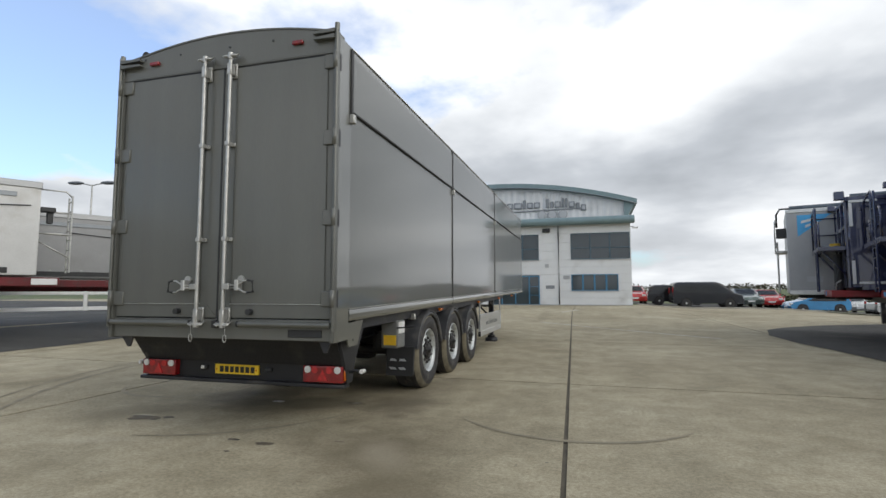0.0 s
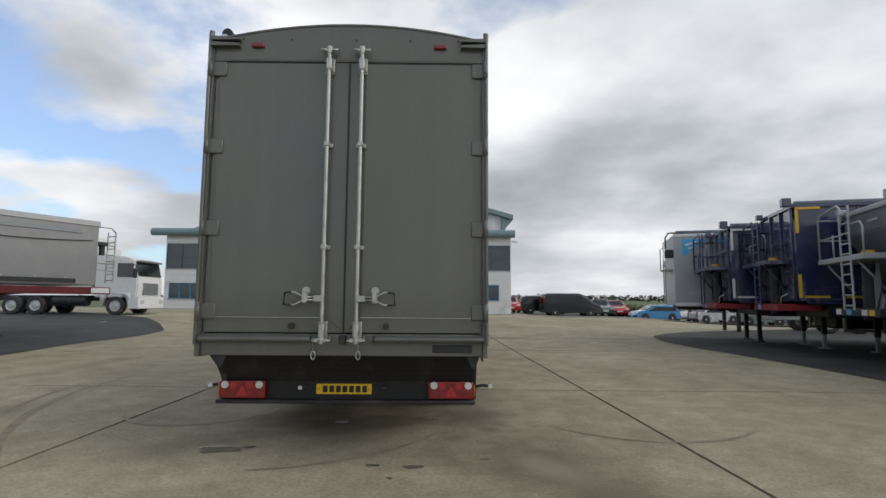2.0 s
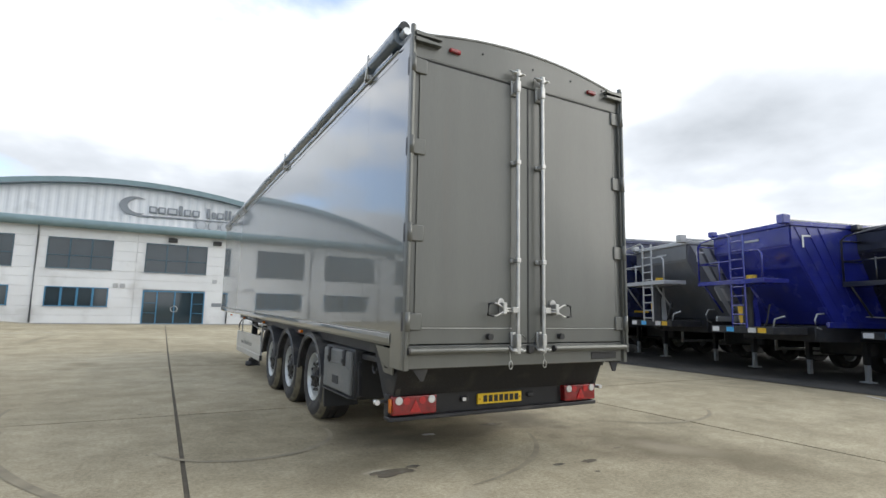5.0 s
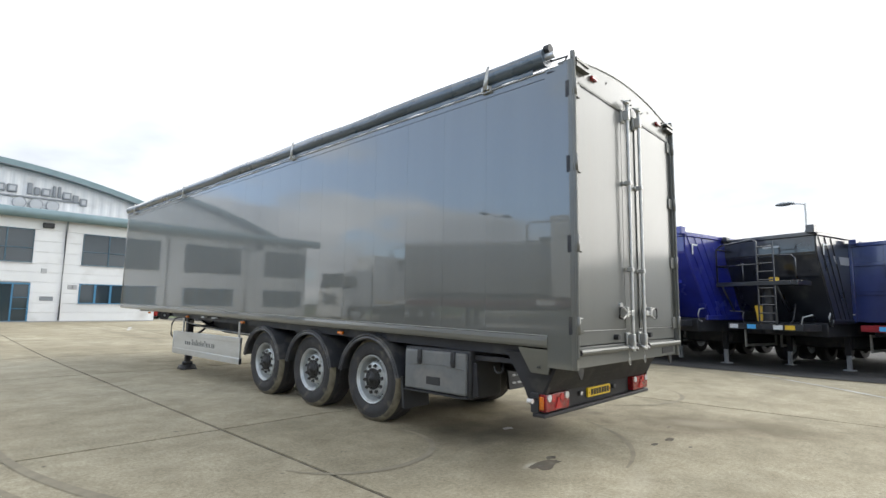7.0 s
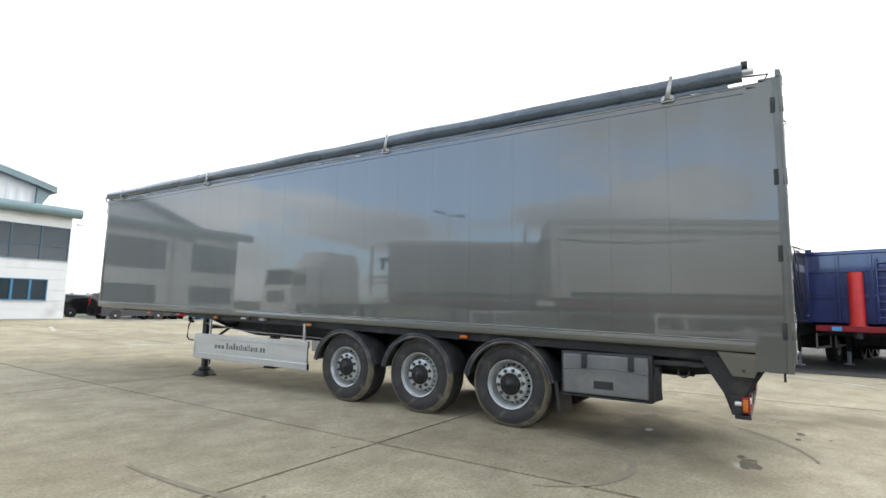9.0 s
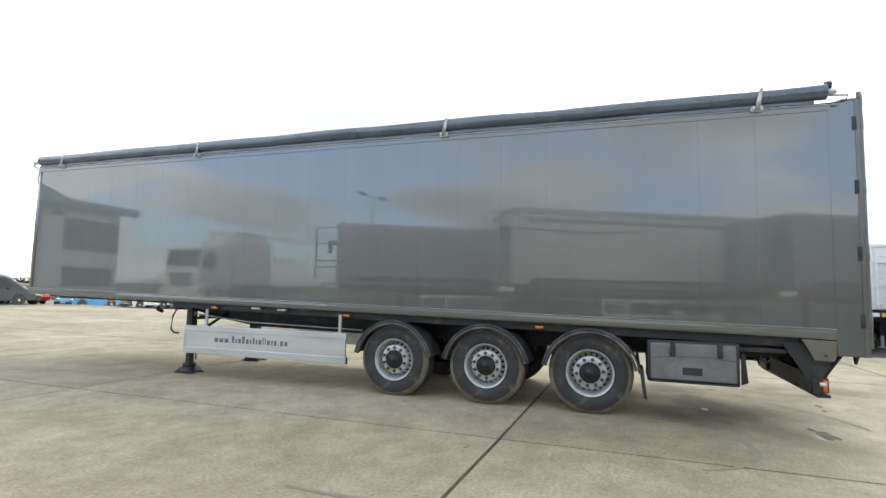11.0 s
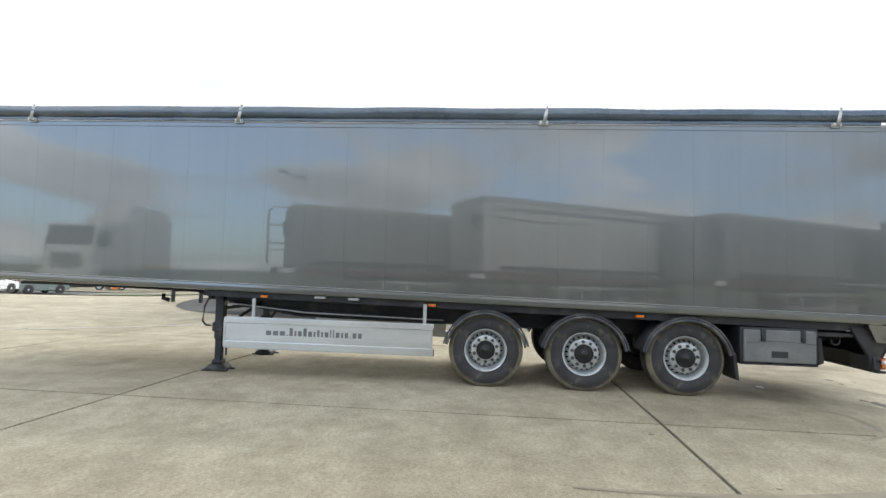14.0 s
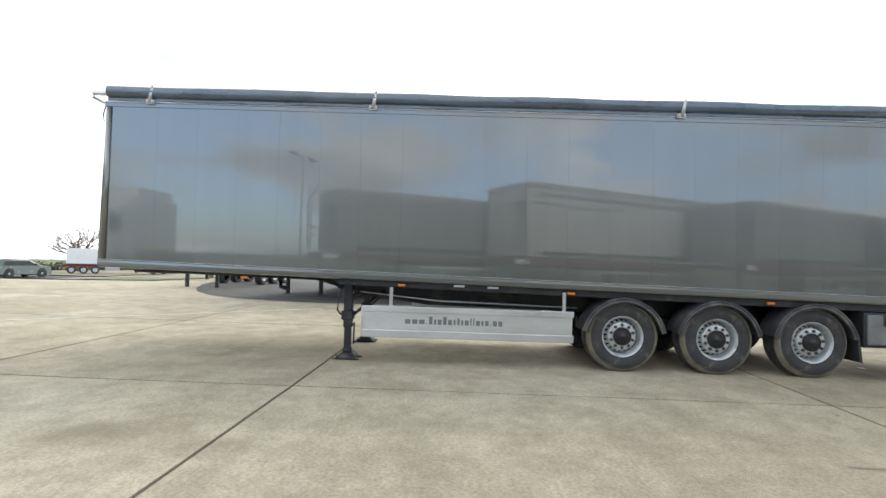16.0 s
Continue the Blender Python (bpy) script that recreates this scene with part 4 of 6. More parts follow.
    p = part("number_plate", bx((-0.318, 0.375, 0.508), (0.205, 0.40, 0.605), 0.004), M_yellow, T, "yellow rear registration plate")
    for i in range(7):
        x = -0.255 + 0.062 * i
        part("plate_bar", bx((x, 0.371, 0.527), (x + 0.044, 0.378, 0.588)), M_ink, p)
    for x in (-0.295, 0.18):
        part("plate_screw", cy((x, 0.37, 0.556), (x, 0.38, 0.556), 0.008, 8), M_amber, p)
    part("plate_lamp", bx((-0.50, 0.37, 0.545), (-0.42, 0.41, 0.59), 0.01), M_plast, T)
    part("plate_lamp_glass", bx((-0.49, 0.366, 0.55), (-0.45, 0.38, 0.585), 0.004), M_clear, T)
    part("plate_lamp", bx((0.28, 0.37, 0.545), (0.36, 0.41, 0.59), 0.01), M_plast, T)
    for s in (-1, 1):
        part("outline_lamp_arm", tb([(s * 1.15, 0.45, 0.56), (s * 1.25, 0.44, 0.59), (s * 1.31, 0.43, 0.585)], 0.014, 8), M_plast, T)
        part("outline_lamp", cy((s * 1.33, 0.405, 0.585), (s * 1.33, 0.46, 0.585), 0.022, 12), M_clear, T)
    # chassis
    for s in (-1, 1):
        bm = bmesh.new()
        x = s * 0.52
        prism(bm, [(0.4, 1.04), (LEN - 0.3, 1.29), (LEN - 0.3, 1.25), (10.4, 1.2), (9.6, 1.0), (8.6, 0.86), (0.9, 0.74), (0.4, 0.80)], 0, x - 0.01, x + 0.01)
        prism(bm, [(0.4, 1.055), (LEN - 0.3, 1.305), (LEN - 0.3, 1.29), (0.4, 1.04)], 0, x - 0.08, x + 0.08)
        prism(bm, [(0.9, 0.74), (8.6, 0.86), (9.6, 1.0), (10.4, 1.2), (LEN - 0.3, 1.25), (LEN - 0.3, 1.235), (10.4, 1.185), (9.6, 0.985), (8.6, 0.845), (0.9, 0.725)], 0, x - 0.08, x + 0.08)
        part("chassis_beam", bm, M_black, T)
        bm = pr([(0.6, 1.07), (9.9, 1.24), (9.9, 1.16), (0.6, 0.97)], 0, *sorted((s * 1.14, s * 1.17)))
        part("side_girder", bm, M_black, T)
    for i in range(20):
        y = 0.8 + 0.64 * i
        part("cross_member", bx((-1.15, y, zb(y) - (0.08 if y < 9.9 else 0.01)), (1.15, y + 0.06, zb(y) + 0.02)), M_black, T)
    part("floor", pr([(0.1, zb(0)), (LEN - 0.1, zb(LEN)), (LEN - 0.1, zb(LEN) + 0.06), (0.1, zb(0) + 0.06)], 0, -1.2, 1.2), M_black, T)
    for y in (2.91, 4.29, 5.67):
        part("axle", cy((-0.95, y, 0.51), (0.95, y, 0.51), 0.075, 14), M_black, T)
        for s in (-1, 1):
            part("trailing_arm", pr([(y - 0.15, 0.56), (y + 0.55, 0.74), (y + 0.55, 0.60), (y - 0.1, 0.42)], 0, *sorted((s * 0.60, s * 0.70))), M_black, T)
            part("air_bag", cy((s * 0.62, y - 0.28, 0.56), (s * 0.62, y - 0.28, 0.80), 0.13, 16), M_plast, T)
            part("brake_chamber", cy((s * 0.72, y + 0.1, 0.62), (s * 0.72, y + 0.34, 0.66), 0.085, 14), M_black, T)
    add_wheels(T, [(s * (H - 0.02 if s > 0 else H - 0.03), y, 0.517, s) for y in (2.91, 4.29, 5.67) for s in (-1, 1)])
    # mudguards
    for y in (2.91, 4.29, 5.67):
        for s in (-1, 1):
            bm = bmesh.new()
            n = 18
            r0, r1 = 0.600, 0.622
            x0, x1 = sorted((s * 0.86, s * (H + 0.004)))
            pts0, pts1 = [], []
            for i in range(n + 1):
                a = math.radians(12 + 156 * i / n)
                pts0.append((y + r0 * math.cos(a), 0.47 + r0 * math.sin(a)))
                pts1.append((y + r1 * math.cos(a), 0.47 + r1 * math.sin(a)))
            ring0 = [[bm.verts.new((x, *p)) for p in pts0] for x in (x0, x1)]
            ring1 = [[bm.verts.new((x, *p)) for p in pts1] for x in (x0, x1)]
            for i in range(n):
                bm.faces.new((ring0[0][i], ring0[1][i], ring0[1][i + 1], ring0[0][i + 1]))
                bm.faces.new((ring1[0][i], ring1[0][i + 1], ring1[1][i + 1], ring1[1][i]))
                for j in (0, 1):
                    bm.faces.new((ring0[j][i], ring0[j][i + 1], ring1[j][i + 1], ring1[j][i]))
            for i in (0, n):
                bm.faces.new((ring0[0][i], ring0[1][i], ring1[1][i], ring1[0][i]))
            xr = s * (H - 0.01)
            for rr in (r0, ):
                pts = [(xr, y + (rr - 0.03) * math.cos(math.radians(12 + 156 * i / n)), 0.47 + (rr - 0.03) * math.sin(math.radians(12 + 156 * i / n))) for i in range(n + 1)]
                tube(bm, pts, 0.022, 6)
            bmesh.ops.recalc_face_normals(bm, faces=bm.faces)
            part("mudguard", bm, M_mud, T, "dusty black plastic mudguard")
    for s in (-1, 1):
        fl = pr([(2.27, 0.62), (2.31, 0.62), (2.27, 0.26), (2.23, 0.25)], 0, *sorted((s * 0.84, s * 1.22)))
        f = part("mud_flap", fl, M_plast, T, "black rubber mud flap")
        if s > 0:
            for x in (0.95, 1.08):
                part("flap_mark", pr([(x - 0.04, 0.33), (x + 0.05, 0.33), (x + 0.02, 0.36), (x - 0.06, 0.36)], 1, 2.218, 2.226), M_signlt, f)
                part("flap_mark", pr([(x - 0.05, 0.44), (x + 0.05, 0.44), (x + 0.02, 0.47), (x - 0.04, 0.47)], 1, 2.226, 2.232), M_signlt, f)
    # side marker lamps
    for s in (-1, 1):
        for y in (3.55, 6.45, 8.95, 11.3):
            part("side_lamp", bx((min(s * 1.19, s * 1.235), y - 0.055, zb(y) - 0.075), (max(s * 1.19, s * 1.235), y + 0.055, zb(y) - 0.035), 0.008), M_amber, T)
    for y in (7.6, 8.1):
        part("rail_block", bx((-1.245, y - 0.08, zb(y) - 0.045), (-1.18, y + 0.08, zb(y) - 0.012), 0.005), M_lgrey, T)
    # tool box
    t = part("tool_box", bx((-1.225, 1.215, 0.475), (-0.72, 2.225, 0.985), 0.03, 2), M_plast, T, "grey plastic tool box with two black latches")
    part("lid", bx((-1.262, 1.255, 0.515), (-1.215, 2.19, 0.955), 0.025, 2), M_box, t, "grey ribbed lid")
    bm = bmesh.new()
    tube(bm, [(-1.264, 1.27 + 0.9 * i / 14, 0.78 + 0.03 * math.sin(math.pi * i / 14)) for i in range(15)], 0.006, 6)
    part("lid_rib", bm, M_box, t)
    part("lid_recess", bx((-1.266, 1.62, 0.585), (-1.255, 1.835, 0.672), 0.004), M_plast, t)
    for y in (1.43, 1.94):
        bm = bx((-1.285, y - 0.03, 0.80), (-1.24, y + 0.03, 0.965), 0.01)
        box(bm, (-1.295, y - 0.02, 0.83), (-1.28, y + 0.02, 0.87), 0.004)
        part("latch", bm, M_plast, t)
    part("box_lip", bx((-1.27, 1.24, 0.485), (-1.215, 2.2, 0.50), 0.004), M_plast, t)
    # air tank and hoses behind the tool box
    part("box_bracket", pr([(1.20, 0.50), (1.13, 0.53), (1.16, 0.86), (1.20, 0.86)], 0, -1.20, -1.17), M_black, T)
    part("hook_rail", bx((-1.16, 0.72, 0.885), (-1.10, 1.22, 0.94), 0.006), M_black, T)
    part("hose_loop", tb([(-1.13, 0.93 + 0.055, 0.90)] + [(-1.13, 0.93 + 0.055 * math.cos(a * math.pi / 8), 0.83 - 0.055 * math.sin(a * math.pi / 8)) for a in range(9)] + [(-1.13, 0.875, 0.90)], 0.012, 6), M_plast, T)
    # control box on the right
    c = part("control_box", bx((0.98, 1.72, 0.66), (1.2, 1.98, 1.0), 0.015), M_box, T, "grey valve box with yellow and white stickers")
    part("sticker", bx((1.02, 1.712, 0.70), (1.18, 1.722, 0.82)), M_yel, c)
    part("sticker", bx((1.2, 1.75, 0.84), (1.206, 1.95, 0.98)), M_white, c)
    part("lever", cy((1.1, 1.74, 0.90), (1.42, 1.70, 0.93), 0.009, 8), M_black, c)
    part("hook_plate", bx((1.12, 2.3, 0.98), (1.22, 2.36, 1.06), 0.008), M_zinc, T)
    # side guards
    for s in (-1, 1):
        xo = s * 1.262
        xi = s * 1.215
        y0, y1 = (6.43, 9.5) if s < 0 else (6.43, 8.95)
        a, b_ = sorted((xo, xi))
        g = part("side_guard", bx((a + (0.012 if s < 0 else 0.0), y0, 0.50), (b_ - (0.012 if s > 0 else 0.0), y1, 0.80), 0.004), M_alu, T, "aluminium side guard with printed centre board")
        for z0, z1 in ((0.405, 0.515), (0.775, 0.865)):
            part("guard_rail", bx((a, y0 - 0.02, z0), (b_, y1 + 0.02, z1), 0.010, 2), M_alu, g)
        part("end_cap", bx((a, y1 + 0.0, 0.43), (b_, y1 + 0.03, 0.85), 0.006), M_alu, g)
        part("end_cap", bx((a, y0 - 0.028, 0.41), (b_, y0 - 0.019, 0.51), 0.003), M_plast, g)
        for y in (6.55, 9.1):
            bm = bx((min(s * 1.20, s * 1.225), y - 0.025, 0.80), (max(s * 1.20, s * 1.225), y + 0.025, 1.14), 0.003)
            part("guard_stay", bm, M_zinc, g)
        # unreadable-size lettering bars
        y = 8.88
        for i, (w, h, z) in enumerate([(0.080, 0.066, 0.0)] * 3 + [(0.018, 0.018, 0.0)] + [(0.05, 0.115, 0), (0.03, 0.075, 0), (0.055, 0.075, 0), (0.05, 0.115, 0), (0.055, 0.075, 0), (0.03, 0.075, 0),
                                       (0.035, 0.10, 0), (0.03, 0.075, 0), (0.055, 0.075, 0), (0.018, 0.11, 0), (0.018, 0.115, 0), (0.055, 0.075, 0), (0.03, 0.075, 0), (0.05, 0.075, 0), (0.018, 0.018, 0), (0.055, 0.075, 0), (0.055, 0.075, 0)]):
            q0, q1 = (y - w, y) if s < 0 else (9.5 + 6.43 - y, 9.5 + 6.43 - y + w)
            part("lettering_bar", bx((min(s * 1.251, s * 1.2475), q0, 0.615), (max(s * 1.251, s * 1.2475), q1, 0.615 + h)), M_greyink, g)
            y -= w + 0.024
    # landing legs
    for s in (-1, 1):
        x = s * 0.86
        l = part("landing_leg", bx((x - 0.065, 9.74, 0.48), (x + 0.065, 9.87, 1.20), 0.008), M_black, T, "black landing leg on a flat foot")
        part("inner_tube", bx((x - 0.05, 9.755, 0.07), (x + 0.05, 9.855, 0.5), 0.006), M_black, l)
        bm = pr([(9.66, 0.0), (9.95, 0.0), (9.95, 0.03), (9.88, 0.10), (9.73, 0.10), (9.66, 0.03)], 0, x - 0.15, x + 0.15)
        for sx in (-0.12, 0.12):
            box(bm, (x + sx - 0.025, 9.60, 0.0), (x + sx + 0.025, 10.0, 0.022), 0.004)
        prism(bm, [(9.74, 0.10), (9.87, 0.10), (9.86, 0.17), (9.75, 0.17)], 0, x - 0.09, x + 0.09)
        part("foot", bm, M_black, l)
        part("gear_box", bx((x - 0.085, 9.72, 0.60), (x + 0.085, 9.90, 0.74), 0.012), M_black, l)
        part("label", bx((x - 0.03, 9.736, 1.0), (x + 0.03, 9.741, 1.08)), M_lgrey, l)
        part("hydraulic_rod", cy((x - 0.05 * s, 9.72, 0.55), (x - 0.05 * s, 9.72, 0.22), 0.014, 8), M_mid, l)
        part("brace", tb([(x, 9.8, 0.62), (s * 0.55, 9.3, 1.05)], 0.025, 8), M_black, l)
    part("leg_shaft", cy((-0.86, 9.8, 0.95), (0.86, 9.8, 0.95), 0.025, 10), M_black, T)
    part("crank_handle", tb([(-0.95, 9.84, 1.16), (-1.14, 9.85, 1.12), (-1.18, 9.88, 1.0), (-1.18, 9.9, 0.78), (-1.16, 9.86, 0.72), (-1.12, 9.8, 0.71)], 0.014, 8), M_black, T)
    for y, z in ((7.4, 0.93), (8.3, 0.95)):
        part("hydraulic_pipe", tb([(-0.9, 6.4, 0.86), (-0.9, y, z), (-0.9, 9.6, 1.0)], 0.015, 6), M_black, T)
    part("pipe_run", tb([(-1.0, 6.3, 0.90), (-1.0, 8.4, 0.94), (-1.02, 9.6, 1.05)], 0.012, 6), M_zinc, T)
    part("king_pin_plate", bx((-0.9, 11.2, 1.235), (0.9, 13.2, 1.275), 0.01), M_black, T)
    part("king_pin", cy((0, 12.4, 1.15), (0, 12.4, 1.25), 0.04, 14), M_zinc, T)
    part("coupling_hose", tb([(-0.5, 11.0, 1.13), (-0.52, 11.0, 1.06), (-0.5, 10.9, 1.03)], 0.035, 8), M_black, T)
    # rolled sheet along the left top edge
    bm = bmesh.new()
    seg, n = 18, 60
    rings = []
    for j in range(n + 1):
        y = 0.27 + (LEN - 0.31) * j / n
        ring = []
        for t in range(seg):
            a = 2 * math.pi * t / seg
            r = 0.094 + 0.010 * noise.noise(Vector((math.cos(a) * 1.2, y * 0.9, math.sin(a) * 1.2)))
            ring.append(bm.verts.new((-1.222 + r * math.cos(a), y, 3.912 + 0.0035 * y + r * math.sin(a) - 0.012 * math.sin(y * 1.4) ** 2)))
        rings.append(ring)
    for a, c in zip(rings, rings[1:]):
        for t in range(seg):
            bm.faces.new((a[t], c[t], c[(t + 1) % seg], a[(t + 1) % seg]))
    bm.faces.new(rings[0][::-1])
    bm.faces.new(rings[-1])
    bmesh.ops.recalc_face_normals(bm, faces=bm.faces)
    part("rolled_sheet", bm, M_tarp, T, "rolled dark tarpaulin along the top edge")
    bm = bmesh.new()
    n = 120
    rows_ = []
    for k, (dx, z) in enumerate(((-1.262, 3.762), (-1.272, 3.79), (-1.258, 3.815), (-1.23, 3.84))):
        rows_.append([bm.verts.new((dx + 0.012 * noise.noise(Vector((j * 0.35, k * 2.1, 4.0))), 0.40 + (LEN - 0.45) * j / n, z + 0.0035 * (LEN * j / n) + 0.010 * noise.noise(Vector((j * 0.5, k, 9.0))))) for j in range(n + 1)])
    for a, c in zip(rows_, rows_[1:]):
        for j in range(n):
            bm.faces.new((a[j], a[j + 1], c[j + 1], c[j]))
    part("sheet_hem", bm, M_tarp, T, "gathered hem of the tarpaulin")
    part("roll_tube", cy((-1.222, 0.17, 3.915), (-1.222, 0.3, 3.915), 0.035, 14), M_alu, T)
    part("roll_end", cy((-1.222, 0.22, 3.985), (-1.222, 0.28, 3.985), 0.05, 14), M_plast, T)
    part("roll_tube", cy((-1.205, LEN - 0.06, 3.94), (-1.205, LEN + 0.22, 3.94), 0.035, 14), M_alu, T)
    part("crank_arm", tb([(-1.205, LEN + 0.20, 3.94), (-1.2, LEN + 0.22, 3.88), (-1.2, LEN + 0.05, 3.80)], 0.022, 8), M_alu, T)
    part("tension_cord", tb([(-1.2, 0.42, 3.95), (-1.15, 0.25, 3.9), (-1.2, 0.05, 3.86), (-1.24, 0.12, 3.72), (-1.255, 0.24, 3.73)], 0.010, 6), M_plast, T)
    part("front_cord", tb([(-1.22, LEN + 0.01, 3.75), (-1.24, LEN + 0.03, 3.6), (-1.22, LEN + 0.02, 3.5)], 0.009, 6), M_plast, T)
    for y in (0.98, 4.92, 9.45, 12.8):
        z = 3.76 + 0.0035 * y
        bm = bx((-1.285, y - 0.065, z - 0.035), (-1.255, y + 0.065, z + 0.03), 0.004)
        box(bm, (-1.31, y - 0.05, z - 0.02), (-1.28, y - 0.02, z + 0.03), 0.004)
        box(bm, (-1.31, y + 0.02, z - 0.02), (-1.28, y + 0.05, z + 0.03), 0.004)
        prism(bm, [(y - 0.028, z - 0.01), (y + 0.028, z - 0.01), (y - 0.03, z + 0.235), (y - 0.065, z + 0.235)], 0, -1.316, -1.300)
        part("roll_stop", bm, M_zinc, T, "galvanised stop bracket for the rolled sheet")
    # the sheet side stands a little further out from the doors than the other side
    for ob in list(T.children_recursive):
        if ob.name.startswith("wheel") and ob.type == "EMPTY" and ob.location.x < 0:
            ob.location.x += 0.012
        if ob.type != "MESH" or (ob.parent is not T and ob.parent.name.startswith("wheel")):
            continue
        for v in ob.data.vertices:
            if v.co.x < -1.06 and (v.co.y > 0.56 or v.co.z > 0.88):
                v.co.x -= 0.035 * min(1.0, (-1.06 - v.co.x) / 0.12)
    return T


build_trailer()


# ---- asphalt bays, kerbs and verges ----
def edge_at(table, y):
    for (y0, x0), (y1, x1) in zip(table, table[1:]):
        if y0 <= y <= y1:
            return x0 + (x1 - x0) * (y - y0) / (y1 - y0)
    return table[-1][1]


def bay(name, table, far_x, label, dz=0.014):
    bm = bmesh.new()
    y0, y1 = table[0][0], table[-1][0]
    n = int((y1 - y0) / 0.5)
    rows = []
    for j in range(n + 1):
        y = y0 + (y1 - y0) * j / n
        xe = edge_at(table, y) + 0.05 * noise.noise(Vector((y * 0.6, far_x, 0)))
        rows.append([bm.verts.new((x, y, gz(x, y) + dz)) for x in [xe + (far_x - xe) * (i / 18) ** 1.5 for i in range(19)]])
    for a, b in zip(rows, rows[1:]):
        for i in range(18):
            bm.faces.new((a[i], a[i + 1], b[i + 1], b[i]))
    bmesh.ops.recalc_face_normals(bm, faces=bm.faces)
    for f in bm.faces:
        if f.normal.z < 0:
            f.normal_flip()
    return tagged(part(name, bm, M_asph, None), label, "asphalt", kind="structure")


EDGE_R = [(-42, 6.6), (-10, 6.4), (2, 6.2), (8, 5.85), (12.2, 5.6), (15.6, 5.3), (18, 5.35), (20.2, 5.9), (21.8, 7.0), (23.2, 8.6), (24.6, 11.4), (25.6, 14.0), (27, 20), (28.5, 51)]
EDGE_L = [(-42, -12.6), (4, -12.5), (8.2, -12.45), (10, -12.5), (12, -12.8), (15, -13.2), (18.5, -13.2), (20.8, -13.6), (23, -15.0), (25.4, -17.0), (28, -20.5), (30.7, -24.5), (32, -29), (34, -60)]
bay("asphalt_bay", EDGE_R, 51.0, "dark worn asphalt parking bay with a curved edge")
bay("asphalt_bay_opposite", EDGE_L, -61.0, "dark worn asphalt parking bay under parked trailers")

yard_sheet("verge", M_grass, "rough green grass beyond the parking bay", "grass", span(15.5, 75, 20), [29.2, 31, 34, 38, 41.3], 0.05)


def kerb_line(name, pts, h, w, label):
    bm = bmesh.new()
    for a, b in zip(pts, pts[1:]):
        a, b = Vector(a), Vector(b)
        d = (b - a).normalized()
        n = Vector((-d.y, d.x, 0)) * w
        lo = [a, b, b + n, a + n]
        v0 = [bm.verts.new((p.x, p.y, gz(min(p.x, 50), min(p.y, 41)) - 0.1)) for p in lo]
        v1 = [bm.verts.new((p.x, p.y, gz(min(p.x, 50), min(p.y, 41)) + h)) for p in lo]
        bm.faces.new(v1)
        for i in range(4):
            bm.faces.new((v0[i], v0[(i + 1) % 4], v1[(i + 1) % 4], v1[i]))
    bmesh.ops.recalc_face_normals(bm, faces=bm.faces)
    return tagged(part(name, bm, M_kerb, None, smooth=0), label, "kerb", kind="structure")


kerb_line("kerb", [(3.4 + 2.0 * i, 41.2 + 0.012 * i * i * 0.1, 0) for i in range(30)], 0.10, 0.3, "pale concrete kerb in front of the car park")
kerb_line("kerb_offices", [(-26 + 2.0 * i, 38.3, 0) for i in range(15)], 0.03, 0.25, "low concrete kerb before the offices")
yard_sheet("car_park", M_asph, "grey car park beyond the kerb", "asphalt", span(3.4, 36, 8), [42.6, 46, 50, 56], 0.004)
yard_sheet("verge_field", M_dry, "pale dry rough grass at the car park end", "grass", span(36, 110, 12), [42.6, 46, 50, 56], 0.10)
yard_sheet("verge_strip", M_dry, "strip of dry winter grass along the kerb", "grass", span(3.4, 75, 24), [41.45, 41.9, 42.6], 0.055)
yard_sheet("verge_far", M_dry, "pale dry rough grass behind the cars", "grass", span(3.4, 110, 12), [56, 65, 90], 0.16)

# worn paint lines
for (x0, y0, x1, y1, w) in ((-1.9, 22.1, 3.7, 16.4, 0.09), (2.6, 2.2, 5.6, 5.4, 0.09), (3.4, 0.2, 6.0, 1.5, 0.09), (-1.4, 29.0, -0.6, 31.6, 0.14), (-15, 36.2, -13.4, 35.0, 0.12), (-14.5, 27.5, -9.5, 29.5, 0.08)):
    bm = bmesh.new()
    d = Vector((x1 - x0, y1 - y0, 0)).normalized()
    nrm = Vector((-d.y, d.x, 0)) * w / 2
    rows = []
    for i in range(13):
        p = Vector((x0, y0, 0)).lerp(Vector((x1, y1, 0)), i / 12)
        rows.append([bm.verts.new((q.x, q.y, gz(q.x, q.y) + 0.006)) for q in (p - nrm, p + nrm)])
    for a, b in zip(rows, rows[1:]):
        bm.faces.new((a[0], b[0], b[1], a[1]))
    bmesh.ops.recalc_face_normals(bm, faces=bm.faces)
    tagged(part("road_marking", bm, M_line, None), "worn white painted line on the concrete", "road marking", kind="structure")


def blot(x, y, rx, ry, seed, material=None, name="oil_stain", label="dark dried oil stain on the concrete"):
    bm = bmesh.new()
    vs = []
    for t in range(36):
        a = 2 * math.pi * t / 36
        r = 1 + 0.45 * noise.noise(Vector((math.cos(a) * 1.6 + seed, math.sin(a) * 1.6, seed * 2.3))) + 0.25 * noise.noise(Vector((math.cos(a) * 5, math.sin(a) * 5 + seed, 1)))
        px, py = x + rx * r * math.cos(a), y + ry * r * math.sin(a)
        vs.append(bm.verts.new((px, py, gz(px, py) + 0.004)))
    bm.faces.new(vs)
    tagged(part(name, bm, material or M_stain, None), label, "stain", kind="structure")


